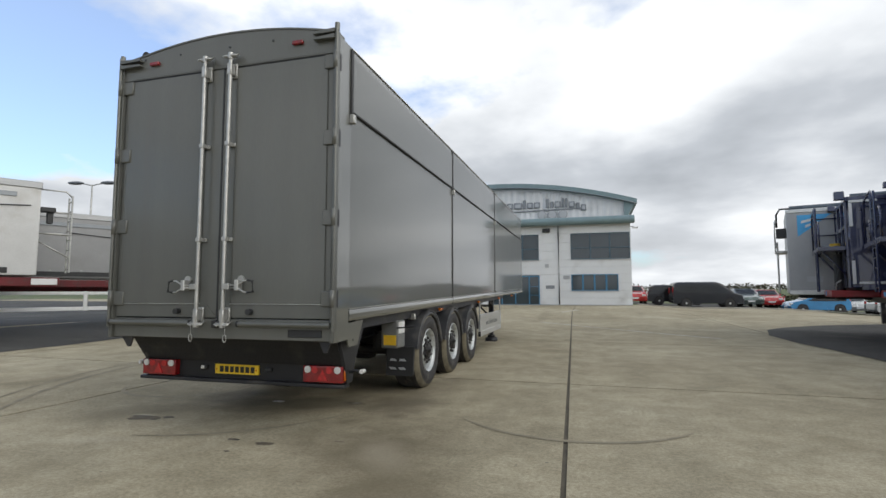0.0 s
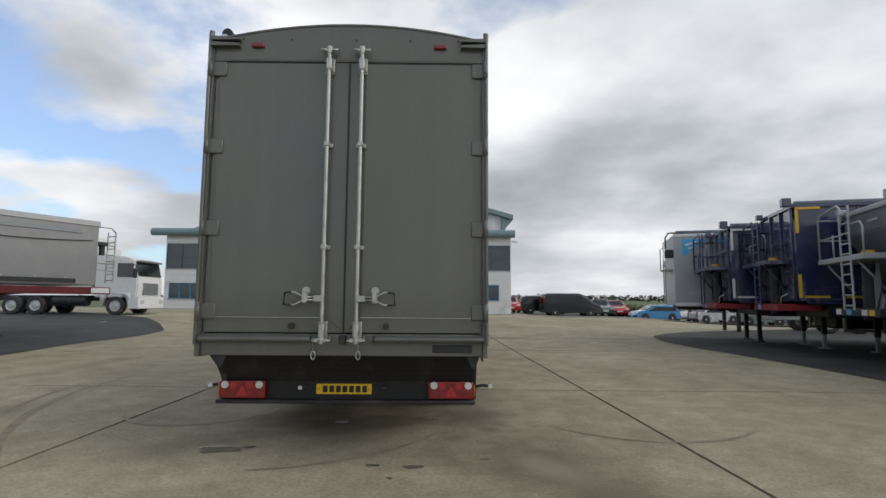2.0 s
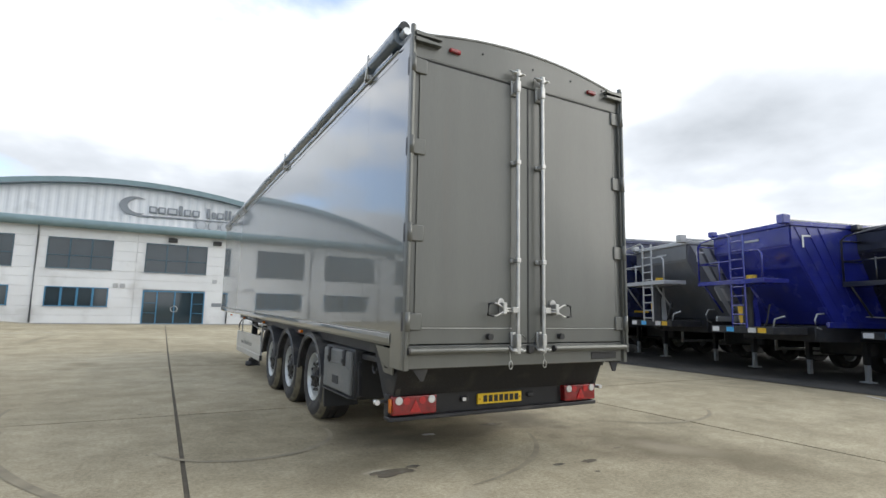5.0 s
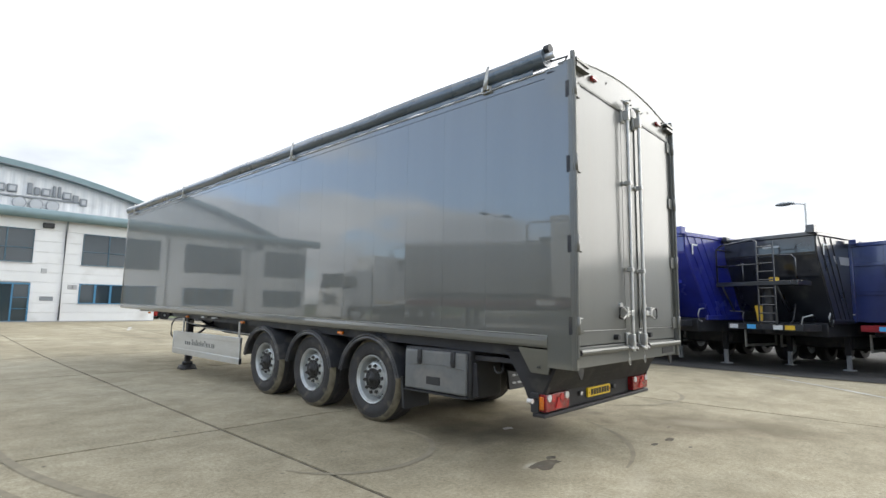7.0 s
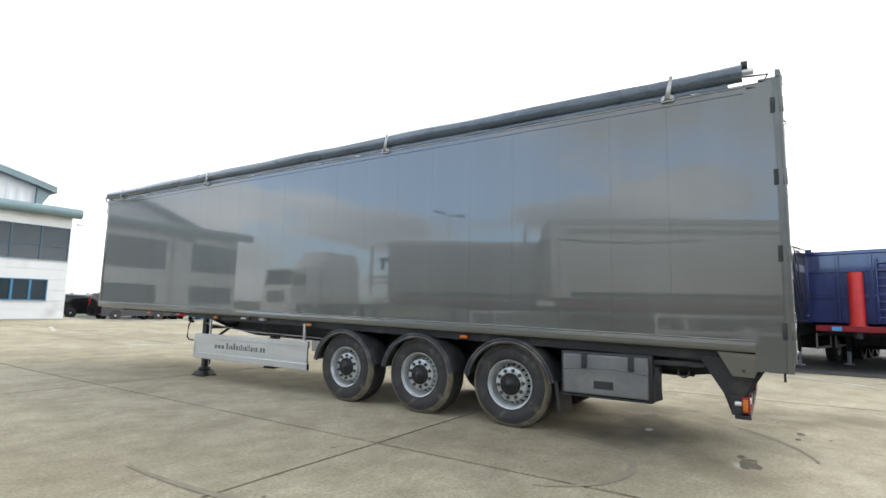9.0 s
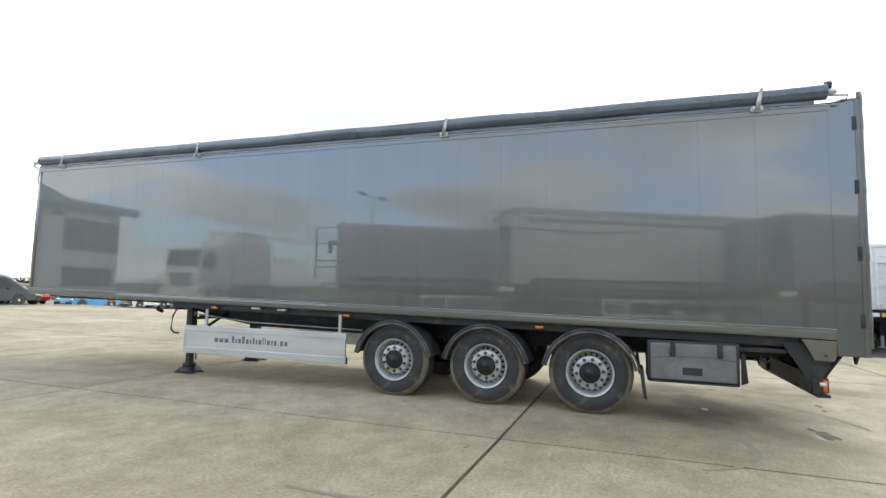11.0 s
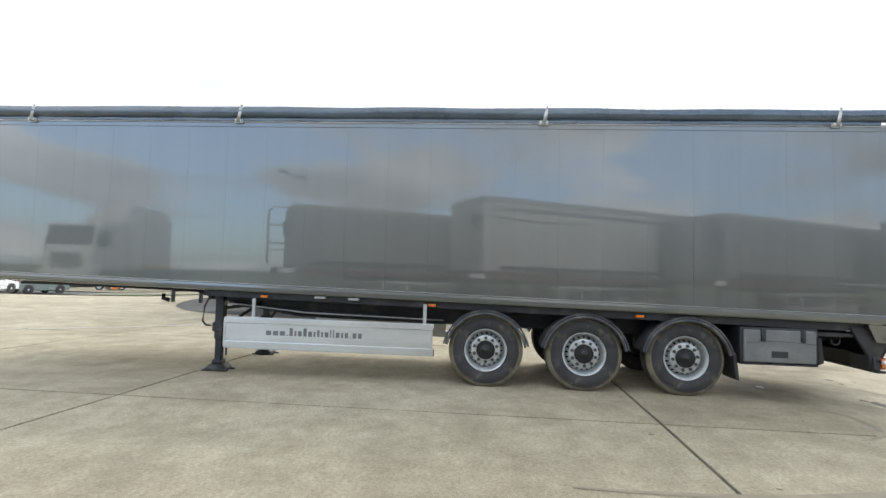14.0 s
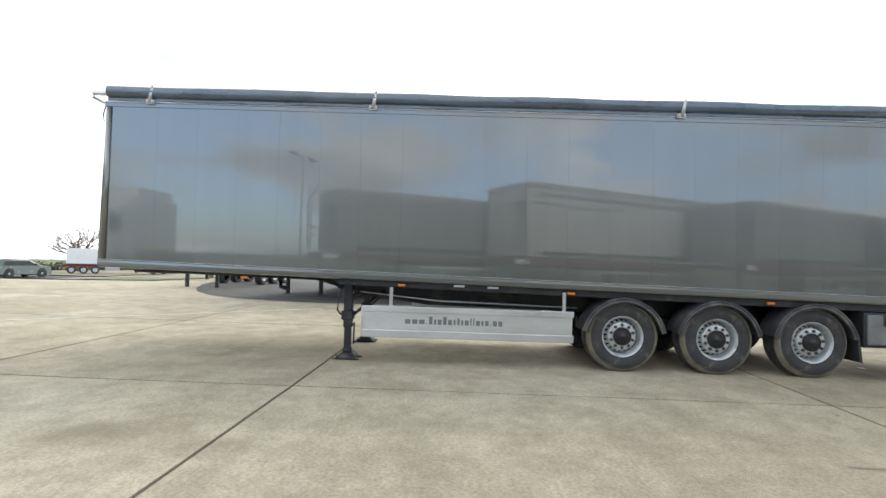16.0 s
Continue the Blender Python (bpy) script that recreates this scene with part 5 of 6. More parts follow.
M_scuff = mat("pale_scuff", (0.50, 0.49, 0.46), 0.8, 0, 0.2, 5, world_space=True, dirt=((0.3, 0.28, 0.23), 0.5, 9))
for s in ((-4.40, 4.76, 0.20, 0.09, 1.3), (-4.16, 4.84, 0.07, 0.04, 2.2), (-2.92, 4.33, 0.06, 0.03, 3.1), (-2.57, 4.30, 0.10, 0.04, 4.7), (-2.55, 6.0, 0.16, 0.07, 5.2), (-1.95, 4.53, 0.05, 0.02, 7.5), (-2.75, 4.02, 0.03, 0.02, 6.5)):
    blot(*s)
for s in ((-3.48, 5.86, 0.08, 0.05, 8.3),):
    blot(*s, material=M_scuff, name="scuff_mark", label="pale scraped mark on the concrete")

# curved tyre marks left by turning trailers
M_skid = mat("tyre_mark", (0.24, 0.21, 0.15), 0.9, 0, 0.2, 3, world_space=True, dirt=((0.33, 0.29, 0.205), 0.9, 4))
for (cx, cy_, r, a0, a1, w) in ((-5.35, 6.55, 0.9, -160, 10, 0.075), (-1.2, 8.9, 6.7, 176, 222, 0.10), (-1.1, 8.9, 7.1, 184, 216, 0.07), (0.04, 6.49, 1.37, 215, 325, 0.07), (-4.3, 6.2, 2.05, -80, -20, 0.06)):
    bm = bmesh.new()
    rows = []
    for i in range(31):
        a = math.radians(a0 + (a1 - a0) * i / 30)
        ww = w * (0.4 + 0.6 * math.sin(math.pi * i / 30))
        rows.append([bm.verts.new((cx + q * math.cos(a), cy_ + q * math.sin(a), gz(cx + q * math.cos(a), cy_ + q * math.sin(a)) + 0.0045)) for q in (r - ww / 2, r + ww / 2)])
    for a, b in zip(rows, rows[1:]):
        bm.faces.new((a[0], a[1], b[1], b[0]))
    bmesh.ops.recalc_face_normals(bm, faces=bm.faces)
    tagged(part("tyre_mark", bm, M_skid, None), "faint curved tyre mark on the concrete", "tyre mark", kind="structure")


# ---- parked tipping trailers ----
def simple_wheel(parent, x, y, z, r=0.5, w=0.32, side=-1):
    """A wheel whose axle lies along y, outer face to -y (side -1) or +y."""
    key = "yard_wheel"
    tyre = bpy.data.meshes.get(key + "_tyre")
    wh = new("wheel")
    wh.empty_display_size = 0.1
    wh.parent = parent
    s = r / 0.5
    wh.matrix_basis = Matrix.Translation((x, y, z)) @ pose(0, 0, 0, 0, 0, 90 if side < 0 else -90) @ Matrix.Diagonal((w / 0.32, s, s, 1))
    if tyre is None:
        a = part("tyre", lathe([(0.29, 0.02), (0.36, 0.0), (0.45, 0.005), (0.49, 0.03), (0.5, 0.06), (0.5, 0.28), (0.48, 0.31), (0.3, 0.32)], 28), M_tyre, wh)
        b = part("rim", lathe([(0.295, 0.03), (0.285, 0.01), (0.26, 0.05), (0.20, 0.06), (0.13, 0.04), (0.12, -0.01), (0.001, -0.015)], 24), M_rim, wh)
        a.data.name, b.data.name = key + "_tyre", key + "_rim"
    else:
        for nm in ("tyre", "rim"):
            o = new(nm, bpy.data.meshes[key + "_" + nm])
            o.parent = wh
    return wh


def ladder(parent, material, x, y0, y1, z0, z1, rungs, name="ladder"):
    bm = bmesh.new()
    for y in (y0, y1):
        cyl(bm, (x, y, z0), (x, y, z1), 0.024, 8)
    for i in range(rungs):
        z = z0 + 0.1 + (z1 - z0 - 0.25) * i / max(1, rungs - 1)
        cyl(bm, (x, y0, z), (x, y1, z), 0.018, 8)
    return part(name, bm, material, parent)


def tipper(x, y, turn, label, body, chassis, top=3.7, floor=1.42, slope=0.0, length=9.2, metal=None, ram=None, catwalk=True,
           tape=None, stripes=None, box_end=True, rail=True, zoff=None, group="parked tipping trailers"):
    metal = metal or body
    T = thing("tipping_trailer", (x, y, gz(x + 3, y) if zoff is None else zoff), label, "trailer", group, turn)
    W = 2.5
    # body shell: floor, leaning front, sides with top rail
    side = [(0.25 - slope, top - 0.12), (0.25, floor + 0.5), (0.25 + slope * 0.8, floor), (length, floor), (length + 0.15, top - 0.15)]
    if slope:
        side = [(0.0, top), (0.0, top - 0.55), (0.40 + slope, floor), (length, floor), (length + 0.15, top - 0.1)]
    else:
        side = [(0.0, floor), (length, floor), (length + 0.15, top - 0.1), (0.0, top)]
    bm = bmesh.new()
    prism(bm, side, 1, 0.0, W)
    bmesh.ops.bevel(bm, geom=[e for e in bm.edges], offset=0.03, segments=2, affect="EDGES")
    bod = part("body", bm, body, T)
    bm = bx((-0.03, -0.05, top - 0.10), (length + 0.1, 0.06, top + 0.02), 0.02)
    box(bm, (-0.03, W - 0.06, top - 0.10), (length + 0.1, W + 0.05, top + 0.02), 0.02)
    box(bm, (-0.05, -0.05, top - 0.10), (0.06, W + 0.05, top + 0.02), 0.02)
    part("top_rail", bm, metal, T)
    part("bottom_rail", bx((0.2 + slope, -0.035, floor - 0.06), (length, 0.05, floor + 0.08), 0.015), metal, T)
    if slope:
        for k in range(3):
            bm = pr([(0.12 + 0.34 * k, top - 0.12), (0.34 + 0.34 * k, top - 0.12), (0.85 + slope + 0.25 * k, floor + 0.05), (0.7 + slope + 0.25 * k, floor + 0.05)], 1, -0.02, 0.02)
            part("side_rib", bm, metal, T, smooth=0)
    else:
        for k in range(6):
            xx = 1.4 + k * 1.5
            part("side_rib", bx((xx, -0.03, floor), (xx + 0.12, 0.02, top - 0.1), 0.01), metal, T)
    if stripes:
        for (z0, z1, mm) in stripes:
            bm = pr([(1.05, z0), (length, z0), (length, z1), (0.85, z1)], 1, -0.012, 0.01)
            part("stripe", bm, mm, T, smooth=0)
    if slope:
        part("corner_tape", pr([(0.30, top - 0.60), (0.34, top - 0.60), (0.34, top - 0.34), (0.55, top - 0.34), (0.55, top - 0.30), (0.30, top - 0.30)], 1, -0.036, -0.024), M_white, T)
        part("side_handrail", tb([(1.3 + slope, -0.05, floor + 0.22), (4.6, -0.05, floor + 0.16)], 0.016, 6), M_lgrey, T)
        for yy in (0.10, W - 0.10):
            part("grab_hook", tb([(0.9, yy - 0.02, floor + 0.28), (0.70, yy - 0.02, floor + 0.26), (0.62, yy - 0.02, floor + 0.12), (0.66, yy - 0.02, floor - 0.05), (0.80, yy - 0.02, floor - 0.10)], 0.02, 6), M_lgrey, T)
        part("front_label", bx((-0.025, 0.9, top - 0.34), (-0.004, 1.35, top - 0.29)), M_lgrey, T)
        part("warning_label", pr([(1.30, 1.42), (1.55, 1.42), (1.62, 1.86), (1.42, 1.86)], 0, -0.10, -0.085), M_yel, T)
        part("ram_stay", pr([(1.05, 1.36), (1.2, 1.36), (1.32, 2.36), (1.17, 2.36)], 0, -0.08, 0.06), metal, T)
    # sheet rolled on top and its end boxes
    part("roll_cover", cy((0.1, 0.22, top + 0.06), (length, 0.22, top + 0.03), 0.07, 12), M_tarp, T)
    if box_end:
        part("sheet_motor", bx((-0.26, -0.08, top - 0.05), (-0.04, 0.12, top + 0.17), 0.015), metal, T)
        part("sheet_motor", bx((-0.2, W - 0.22, top - 0.05), (-0.02, W - 0.04, top + 0.1), 0.015), metal, T)
    # front wall ribs
    for k in range(4):
        yy = 0.05 + k * 0.8
        if not slope:
            part("front_rib", bx((-0.06, yy, floor), (0.0, yy + 0.09, top - 0.1), 0.01), body, T)
    for z in (floor + 0.75, floor + 1.55):
        if not slope:
            part("front_beam", bx((-0.05, 0.05, z), (0.0, W - 0.05, z + 0.10), 0.01), body, T)
    if tape:
        for a in range(6):
            part("tape", bx((0.15 + a * 0.9, -0.040, floor + 0.10), (0.7 + a * 0.9, -0.028, floor + 0.16)), tape, T)
        for z in (floor + 0.10, top - 0.75):
            part("tape", bx((0.03, -0.040, z), (0.10, -0.004, z + 0.6)), tape, T)
        part("tape", bx((0.03, -0.052, top - 0.14), (0.6, -0.048, top - 0.08)), tape, T)
    # ladder and platform on the front
    if catwalk:
        part("platform", bx((-0.64, 0.2, 2.40), (0.1, W - 0.1, 2.52), 0.012), metal, T)
        ladder(T, metal, -0.62, 0.78, 1.22, 1.32, 3.62, 10)
        part("guard_rail", tb([(-0.6, 0.25, 2.5), (-0.6, 0.25, 3.1), (-0.6, 0.35, 3.2), (-0.6, 0.78, 3.2)], 0.022, 8), metal, T)
        part("guard_rail", tb([(-0.6, 1.22, 3.2), (-0.6, 1.22, 3.62), (-0.6, 1.35, 3.70), (-0.6, W - 0.25, 3.6), (-0.6, W - 0.12, 3.5), (-0.6, W - 0.12, 2.5)], 0.024, 8), metal, T)
        part("guard_rail", tb([(-0.6, 1.15, 3.0), (-0.6, W - 0.12, 3.0)], 0.02, 8), metal, T)
        part("guard_rail", tb([(-0.6, W - 0.12, 3.0), (0.0, W - 0.12, 3.0)], 0.02, 8), metal, T)
        part("guard_rail", tb([(-0.6, W - 0.12, 3.5), (0.0, W - 0.12, 3.5)], 0.02, 8), metal, T)
        part("guard_rail", tb([(-0.6, 1.62, 2.5), (-0.6, 1.62, 3.05)], 0.02, 8), metal, T)
        part("platform_stay", tb([(-0.5, 0.8, 2.42), (0.05, 0.8, 1.7)], 0.025, 8), metal, T)
        part("platform_stay", tb([(-0.5, W - 0.2, 2.42), (0.05, W - 0.2, 1.7)], 0.025, 8), metal, T)
        part("beacon", cy((-0.2, 1.0, 2.5), (-0.2, 1.0, 2.64), 0.12, 14), M_yel, T, "yellow filler cap on the platform")
    else:
        ladder(T, metal, -0.14, 0.35, 0.75, floor + 0.1, top - 0.25, 8)
    if ram:
        bm = cy((-0.15, 1.25, 1.25), (-0.08, 1.25, 2.95), 0.19, 20)
        cyl(bm, (-0.16, 1.25, 1.35), (-0.155, 1.25, 1.42), 0.22, 20)
        part("ram_cylinder", bm, ram, T, "upright hydraulic tipping cylinder")
        part("ram_foot", cy((-0.16, 1.25, 1.0), (-0.15, 1.25, 1.28), 0.12, 14), M_black, T)
    else:
        part("ram_cylinder", cy((-0.12, 1.25, 1.1), (-0.1, 1.25, 2.35), 0.13, 16), M_black, T, "dark hydraulic tipping cylinder")
    part("hose", tb([(-0.2, 0.5, 1.9), (-0.28, 0.52, 1.5), (-0.25, 0.7, 1.25), (-0.1, 0.9, 1.3)], 0.02, 6), M_plast, T)
    part("hose", tb([(-0.2, 0.1, 1.62), (-0.28, 0.3, 1.55), (-0.3, 0.34, 1.35)], 0.02, 6), M_lgrey, T)
    # chassis
    for yy in (0.75, 1.65):
        part("chassis_beam", pr([(-0.35, 1.36), (length - 0.3, 1.36), (length - 0.3, 1.05), (3.2, 1.0), (1.6, 1.16), (-0.35, 1.2)], 1, yy, yy + 0.12), chassis, T)
    cp = part("chassis_front", bx((-0.4, 0.25, 1.18), (0.6, 2.25, 1.36), 0.015), chassis, T)
    for yy, mm in (((0.45, M_yel), (0.75, M_white), (1.45, M_sky), (1.95, M_white)) if chassis is M_black else ((1.6, M_sky),)):
        part("label_plate", bx((-0.408, yy, 1.21), (-0.398, yy + 0.24, 1.33)), mm, cp)
    for yy in (0.4, 1.98):
        l = part("landing_leg", bx((2.5, yy, 0.45), (2.63, yy + 0.13, 1.2), 0.01), M_black, T)
        part("inner_tube", bx((2.515, yy + 0.015, 0.04), (2.615, yy + 0.115, 0.5), 0.006), M_lgrey, l, "pale inner leg tube")
        part("foot", bx((2.42, yy - 0.06, 0.0), (2.70, yy + 0.19, 0.05), 0.01), M_lgrey, l)
    # two black boxes added to block light and darken the space under the body
    part("air_tank", bx((2.9, 0.45, 0.62), (length - 0.4, 2.05, 1.02), 0.05), M_black, T)
    part("subframe", bx((0.7, 0.15, 1.02), (length - 0.2, 2.35, floor - 0.02), 0.02), M_black, T)
    if rail:
        for yy in (0.02, 2.44):
            g = part("side_guard", bx((2.9, yy, 0.98), (4.7, yy + 0.04, 1.06), 0.008), M_alu, T)
            part("guard_rail", bx((2.9, yy, 0.55), (4.7, yy + 0.04, 0.63), 0.008), M_alu, g)
            for xx in (2.9, 4.62):
                part("guard_post", bx((xx, yy - 0.004, 0.54), (xx + 0.08, yy + 0.044, 1.07), 0.006), M_alu, g)
    for xx in (length - 3.6, length - 2.3, length - 1.0):
        simple_wheel(T, xx, 0.0, 0.5, 0.5, 0.34, -1)
        simple_wheel(T, xx, W, 0.5, 0.5, 0.34, 1)
        part("axle", cy((xx, 0.25, 0.5), (xx, W - 0.25, 0.5), 0.07, 10), M_black, T)
        bm = bmesh.new()
        pts = [(xx + 0.57 * math.cos(math.radians(a)), 0.5 + 0.57 * math.sin(math.radians(a))) for a in range(20, 165, 12)]
        pts2 = [(xx + 0.60 * math.cos(math.radians(a)), 0.5 + 0.60 * math.sin(math.radians(a))) for a in range(164, 19, -12)]
        prism(bm, pts + pts2, 1, 0.0, 0.4)
        part("mudguard", bm, M_mud, T)
    return T


TURN_R = -16
tipper(6.62, 15.75, TURN_R, "dark navy tipping trailer on a red chassis with white tape", M_navy, M_redp, 3.75, tape=M_white)
tipper(6.80, 13.05, TURN_R, "dark navy tipping trailer on a red chassis with yellow tape", M_navy, M_redp, 3.95, tape=M_yel)
tipper(6.95, 10.05, TURN_R, "dark silver tipping trailer with sloped front and broad pale stripes", M_dgrey, M_black, 3.65, slope=0.7, metal=M_lgrey, stripes=[(2.75, 3.12, M_offwhite), (1.95, 2.32, M_offwhite)])
tipper(6.70, 7.12, TURN_R, "royal blue tipping trailer with sloped front and ladder platform", M_royal, M_black, 3.85, slope=0.7, metal=M_royal)
tipper(7.90, 4.20, TURN_R, "glossy black tipping trailer with pale side stripe and ladder", M_blk, M_black, 3.82, slope=0.4, metal=M_blk, stripes=[(3.0, 3.22, M_lgrey)])
tipper(8.98, 1.25, TURN_R, "blue tipping trailer with an upright red hydraulic cylinder", M_mid, M_redp, 3.62, ram=M_ram, catwalk=False)
tipper(9.3, -1.7, TURN_R, "white-fronted tipping trailer parked at the end of the row", M_white, M_black, 3.6, catwalk=False, box_end=False)
tipper(9.8, -5.0, TURN_R, "silver tipping trailer with a black chassis", M_silv, M_black, 3.5, catwalk=False)


# grey box trailer at the far end of that row
def bulk_trailer(x, y, turn, label, body, sticker=True, length=12.5, top=3.85, group="parked tipping trailers", zoff=None):
    T = thing("box_trailer", (x, y, gz(x + 3, y) if zoff is None else zoff), label, "trailer", group, turn)
    W = 2.5
    part("body", bx((0, 0, 1.25), (length, W, top), 0.05, 3), body, T)
    part("top_rail", bx((-0.01, -0.02, top - 0.1), (length, 0.05, top + 0.01), 0.01), M_alu, T)
    part("bottom_rail", bx((0.0, -0.02, 1.22), (length, 0.06, 1.36), 0.02), M_alu, T)
    part("roll_cover", cy((0.1, 0.2, top + 0.07), (length, 0.2, top + 0.05), 0.08, 12), M_tarp, T)
    part("roll_end", tb([(0.1, 0.2, top + 0.07), (-0.15, 0.2, top + 0.07), (-0.25, 0.25, top - 0.1), (-0.25, 0.3, top - 0.5)], 0.03, 8), M_plast, T)
    if sticker:
        s = part("sticker", pr([(0.28, top - 0.18), (1.15, top - 0.18), (0.28, top - 0.85)], 1, -0.008, -0.003), M_sky, T, "light blue triangular sticker", smooth=0)
        for k in range(2):
            part("lettering_bar", pr([(0.38 + 0.1 * k, top - 0.36 - 0.14 * k), (0.75 - 0.1 * k, top - 0.27 - 0.16 * k), (0.75 - 0.1 * k, top - 0.35 - 0.16 * k), (0.38 + 0.1 * k, top - 0.44 - 0.14 * k)], 1, -0.012, -0.008), M_white, s)
        part("maker_plate", bx((0.45, -0.006, 1.62), (0.85, 0.0, 1.78)), M_signlt, T)
    ladder(T, M_zinc, -0.25, 0.5, 0.95, 1.3, 2.9, 7)
    part("guard_rail", tb([(-0.25, 0.5, 2.7), (-0.3, 0.5, 2.75), (-0.3, 0.5, 3.5), (-0.28, 0.5, 3.62)], 0.024, 8), M_zinc, T)
    part("guard_rail", tb([(-0.3, 0.5, 3.4), (-0.3, 1.4, 3.4), (-0.3, 1.4, 2.6), (0, 1.4, 2.6)], 0.02, 8), M_zinc, T)
    part("platform", bx((-0.3, 0.45, 2.55), (0.0, 1.45, 2.62), 0.01), M_zinc, T)
    part("winch_box", bx((-0.28, 0.1, 3.0), (0.0, 0.4, 3.3), 0.02), M_plast, T)
    for yy in (0.75, 1.65):
        part("chassis_beam", pr([(0.3, 1.25), (length - 0.2, 1.25), (length - 0.2, 0.95), (3.2, 0.9), (1.8, 1.1), (0.3, 1.12)], 1, yy, yy + 0.12), M_black, T)
    for yy in (0.4, 1.98):
        l = part("landing_leg", bx((2.7, yy, 0.05), (2.83, yy + 0.13, 1.25), 0.01), M_black, T)
        part("foot", bx((2.62, yy - 0.06, 0.0), (2.90, yy + 0.19, 0.05), 0.01), M_black, l)
    for xx in (length - 4.6, length - 3.3, length - 2.0):
        simple_wheel(T, xx, 0.0, 0.5, 0.5, 0.34, -1)
        simple_wheel(T, xx, W, 0.5, 0.5, 0.34, 1)
        part("axle", cy((xx, 0.25, 0.5), (xx, W - 0.25, 0.5), 0.07, 10), M_black, T)
    return T


bulk_trailer(6.10, 18.45, -16, "plain grey box trailer with a light blue triangular sticker", M_lgrey)


# trailers on the other side of the yard, fronts to the yard
def yard_trailer(x, y, label, body, chassis, top, length=11.0, floor=1.5, white_guard=False, heading=62):
    """The near front corner at x, y; the trailer looks along heading."""
    h = radians(heading)
    ox, oy = x - 2.5 * math.sin(h), y + 2.5 * math.cos(h)
    T = thing("tipping_trailer", (ox, oy, gz(ox - 1, oy) - 0.01), label, "trailer", "trailers opposite", 180 + heading)
    W = 2.5
    # local: front at 0, +x runs back, near side at local y = W
    part("body", bx((0, 0, floor), (length, W, top), 0.04, 2), body, T)
    part("top_rail", bx((-0.02, -0.03, top - 0.16), (length, W + 0.03, top + 0.02), 0.02), M_lgrey, T)
    part("shade_strip", bx((0.5, W + 0.004, top - 0.42), (length, W + 0.03, top - 0.30), 0.006), M_sign, T)
    part("lower_strip", bx((0.6, W + 0.004, floor + 0.06), (length, W + 0.03, floor + 0.2), 0.006), M_plast, T)
    for k in range(12):
        part("strip_bolt", cy((0.9 + 0.8 * k, W, floor + 0.23), (0.9 + 0.8 * k, W + 0.035, floor + 0.23), 0.03, 10), M_lgrey, T)
    pts = [(0.2 + 0.35 * i, W + 0.03, top - 0.62 - 0.10 * math.sin(math.pi * i / 12)) for i in range(13)]
    part("sheet_cord", tb(pts, 0.014, 6), M_plast, T)
    part("sheet_motor", bx((-0.34, W - 0.35, top - 0.75), (0.0, W - 0.05, top - 0.62), 0.02), M_plast, T)
    part("sheet_motor", bx((-0.30, W - 0.28, top - 1.05), (-0.16, W - 0.14, top - 0.7), 0.02), M_plast, T)
    ladder(T, M_zinc, -0.75, W - 0.85, W - 0.4, floor + 0.1, top - 0.2, 8)
    part("guard_rail", tb([(-0.75, W - 0.4, top - 0.25), (-0.6, W - 0.4, top - 0.1), (0, W - 0.4, top - 0.1)], 0.022, 8), M_zinc, T)
    part("guard_rail", tb([(-0.75, W - 0.4, top - 0.7), (0, W - 0.4, top - 0.7)], 0.022, 8), M_zinc, T)
    part("guard_rail", tb([(-0.75, W - 0.4, top - 1.3), (0, W - 0.4, top - 1.3)], 0.03, 8), M_zinc, T)
    part("guard_rail", tb([(-0.75, W - 0.4, floor + 0.5), (0, W - 0.4, top - 1.5)], 0.022, 8), M_zinc, T)
    for yy in (0.7, 1.65):
        part("chassis_beam", pr([(-0.5, floor - 0.04), (length - 0.2, floor - 0.04), (length - 0.2, floor - 0.4), (3, floor - 0.42), (1.6, floor - 0.28), (-0.5, floor - 0.26)], 1, yy, yy + 0.14), chassis, T)
    part("chassis_side", bx((-0.5, W - 0.14, floor - 0.28), (length - 0.2, W - 0.04, floor - 0.05), 0.015), chassis, T)
    part("end_plate", bx((-0.45, W - 0.036, floor - 0.24), (0.1, W - 0.026, floor - 0.08)), M_white, T)
    gm = M_white if white_guard else M_alu
    g = part("side_guard", bx((3.1, W - 0.03, 0.98), (6.8, W + 0.02, 1.08), 0.01), gm, T)
    part("guard_rail", bx((3.1, W - 0.03, 0.48), (6.8, W + 0.02, 0.60), 0.01), gm, g)
    for xx in (3.05, 3.9):
        part("guard_post", bx((xx, W - 0.034, 0.47), (xx + 0.1, W + 0.024, 1.09), 0.008), gm, g)
    for yy in (0.35, 1.95):
        l = part("landing_leg", bx((2.3, yy, 0.04), (2.45, yy + 0.14, floor - 0.1), 0.01), M_black, T)
        part("foot", bx((2.2, yy - 0.06, 0.0), (2.55, yy + 0.2, 0.05), 0.01), M_black, l)
    for xx in (length - 3.7, length - 2.4, length - 1.1):
        simple_wheel(T, xx, 0.0, 0.5, 0.5, 0.34, -1)
        simple_wheel(T, xx, W, 0.5, 0.5, 0.34, 1)
        part("axle", cy((xx, 0.25, 0.5), (xx, W - 0.25, 0.5), 0.07, 10), M_black, T)
    return T


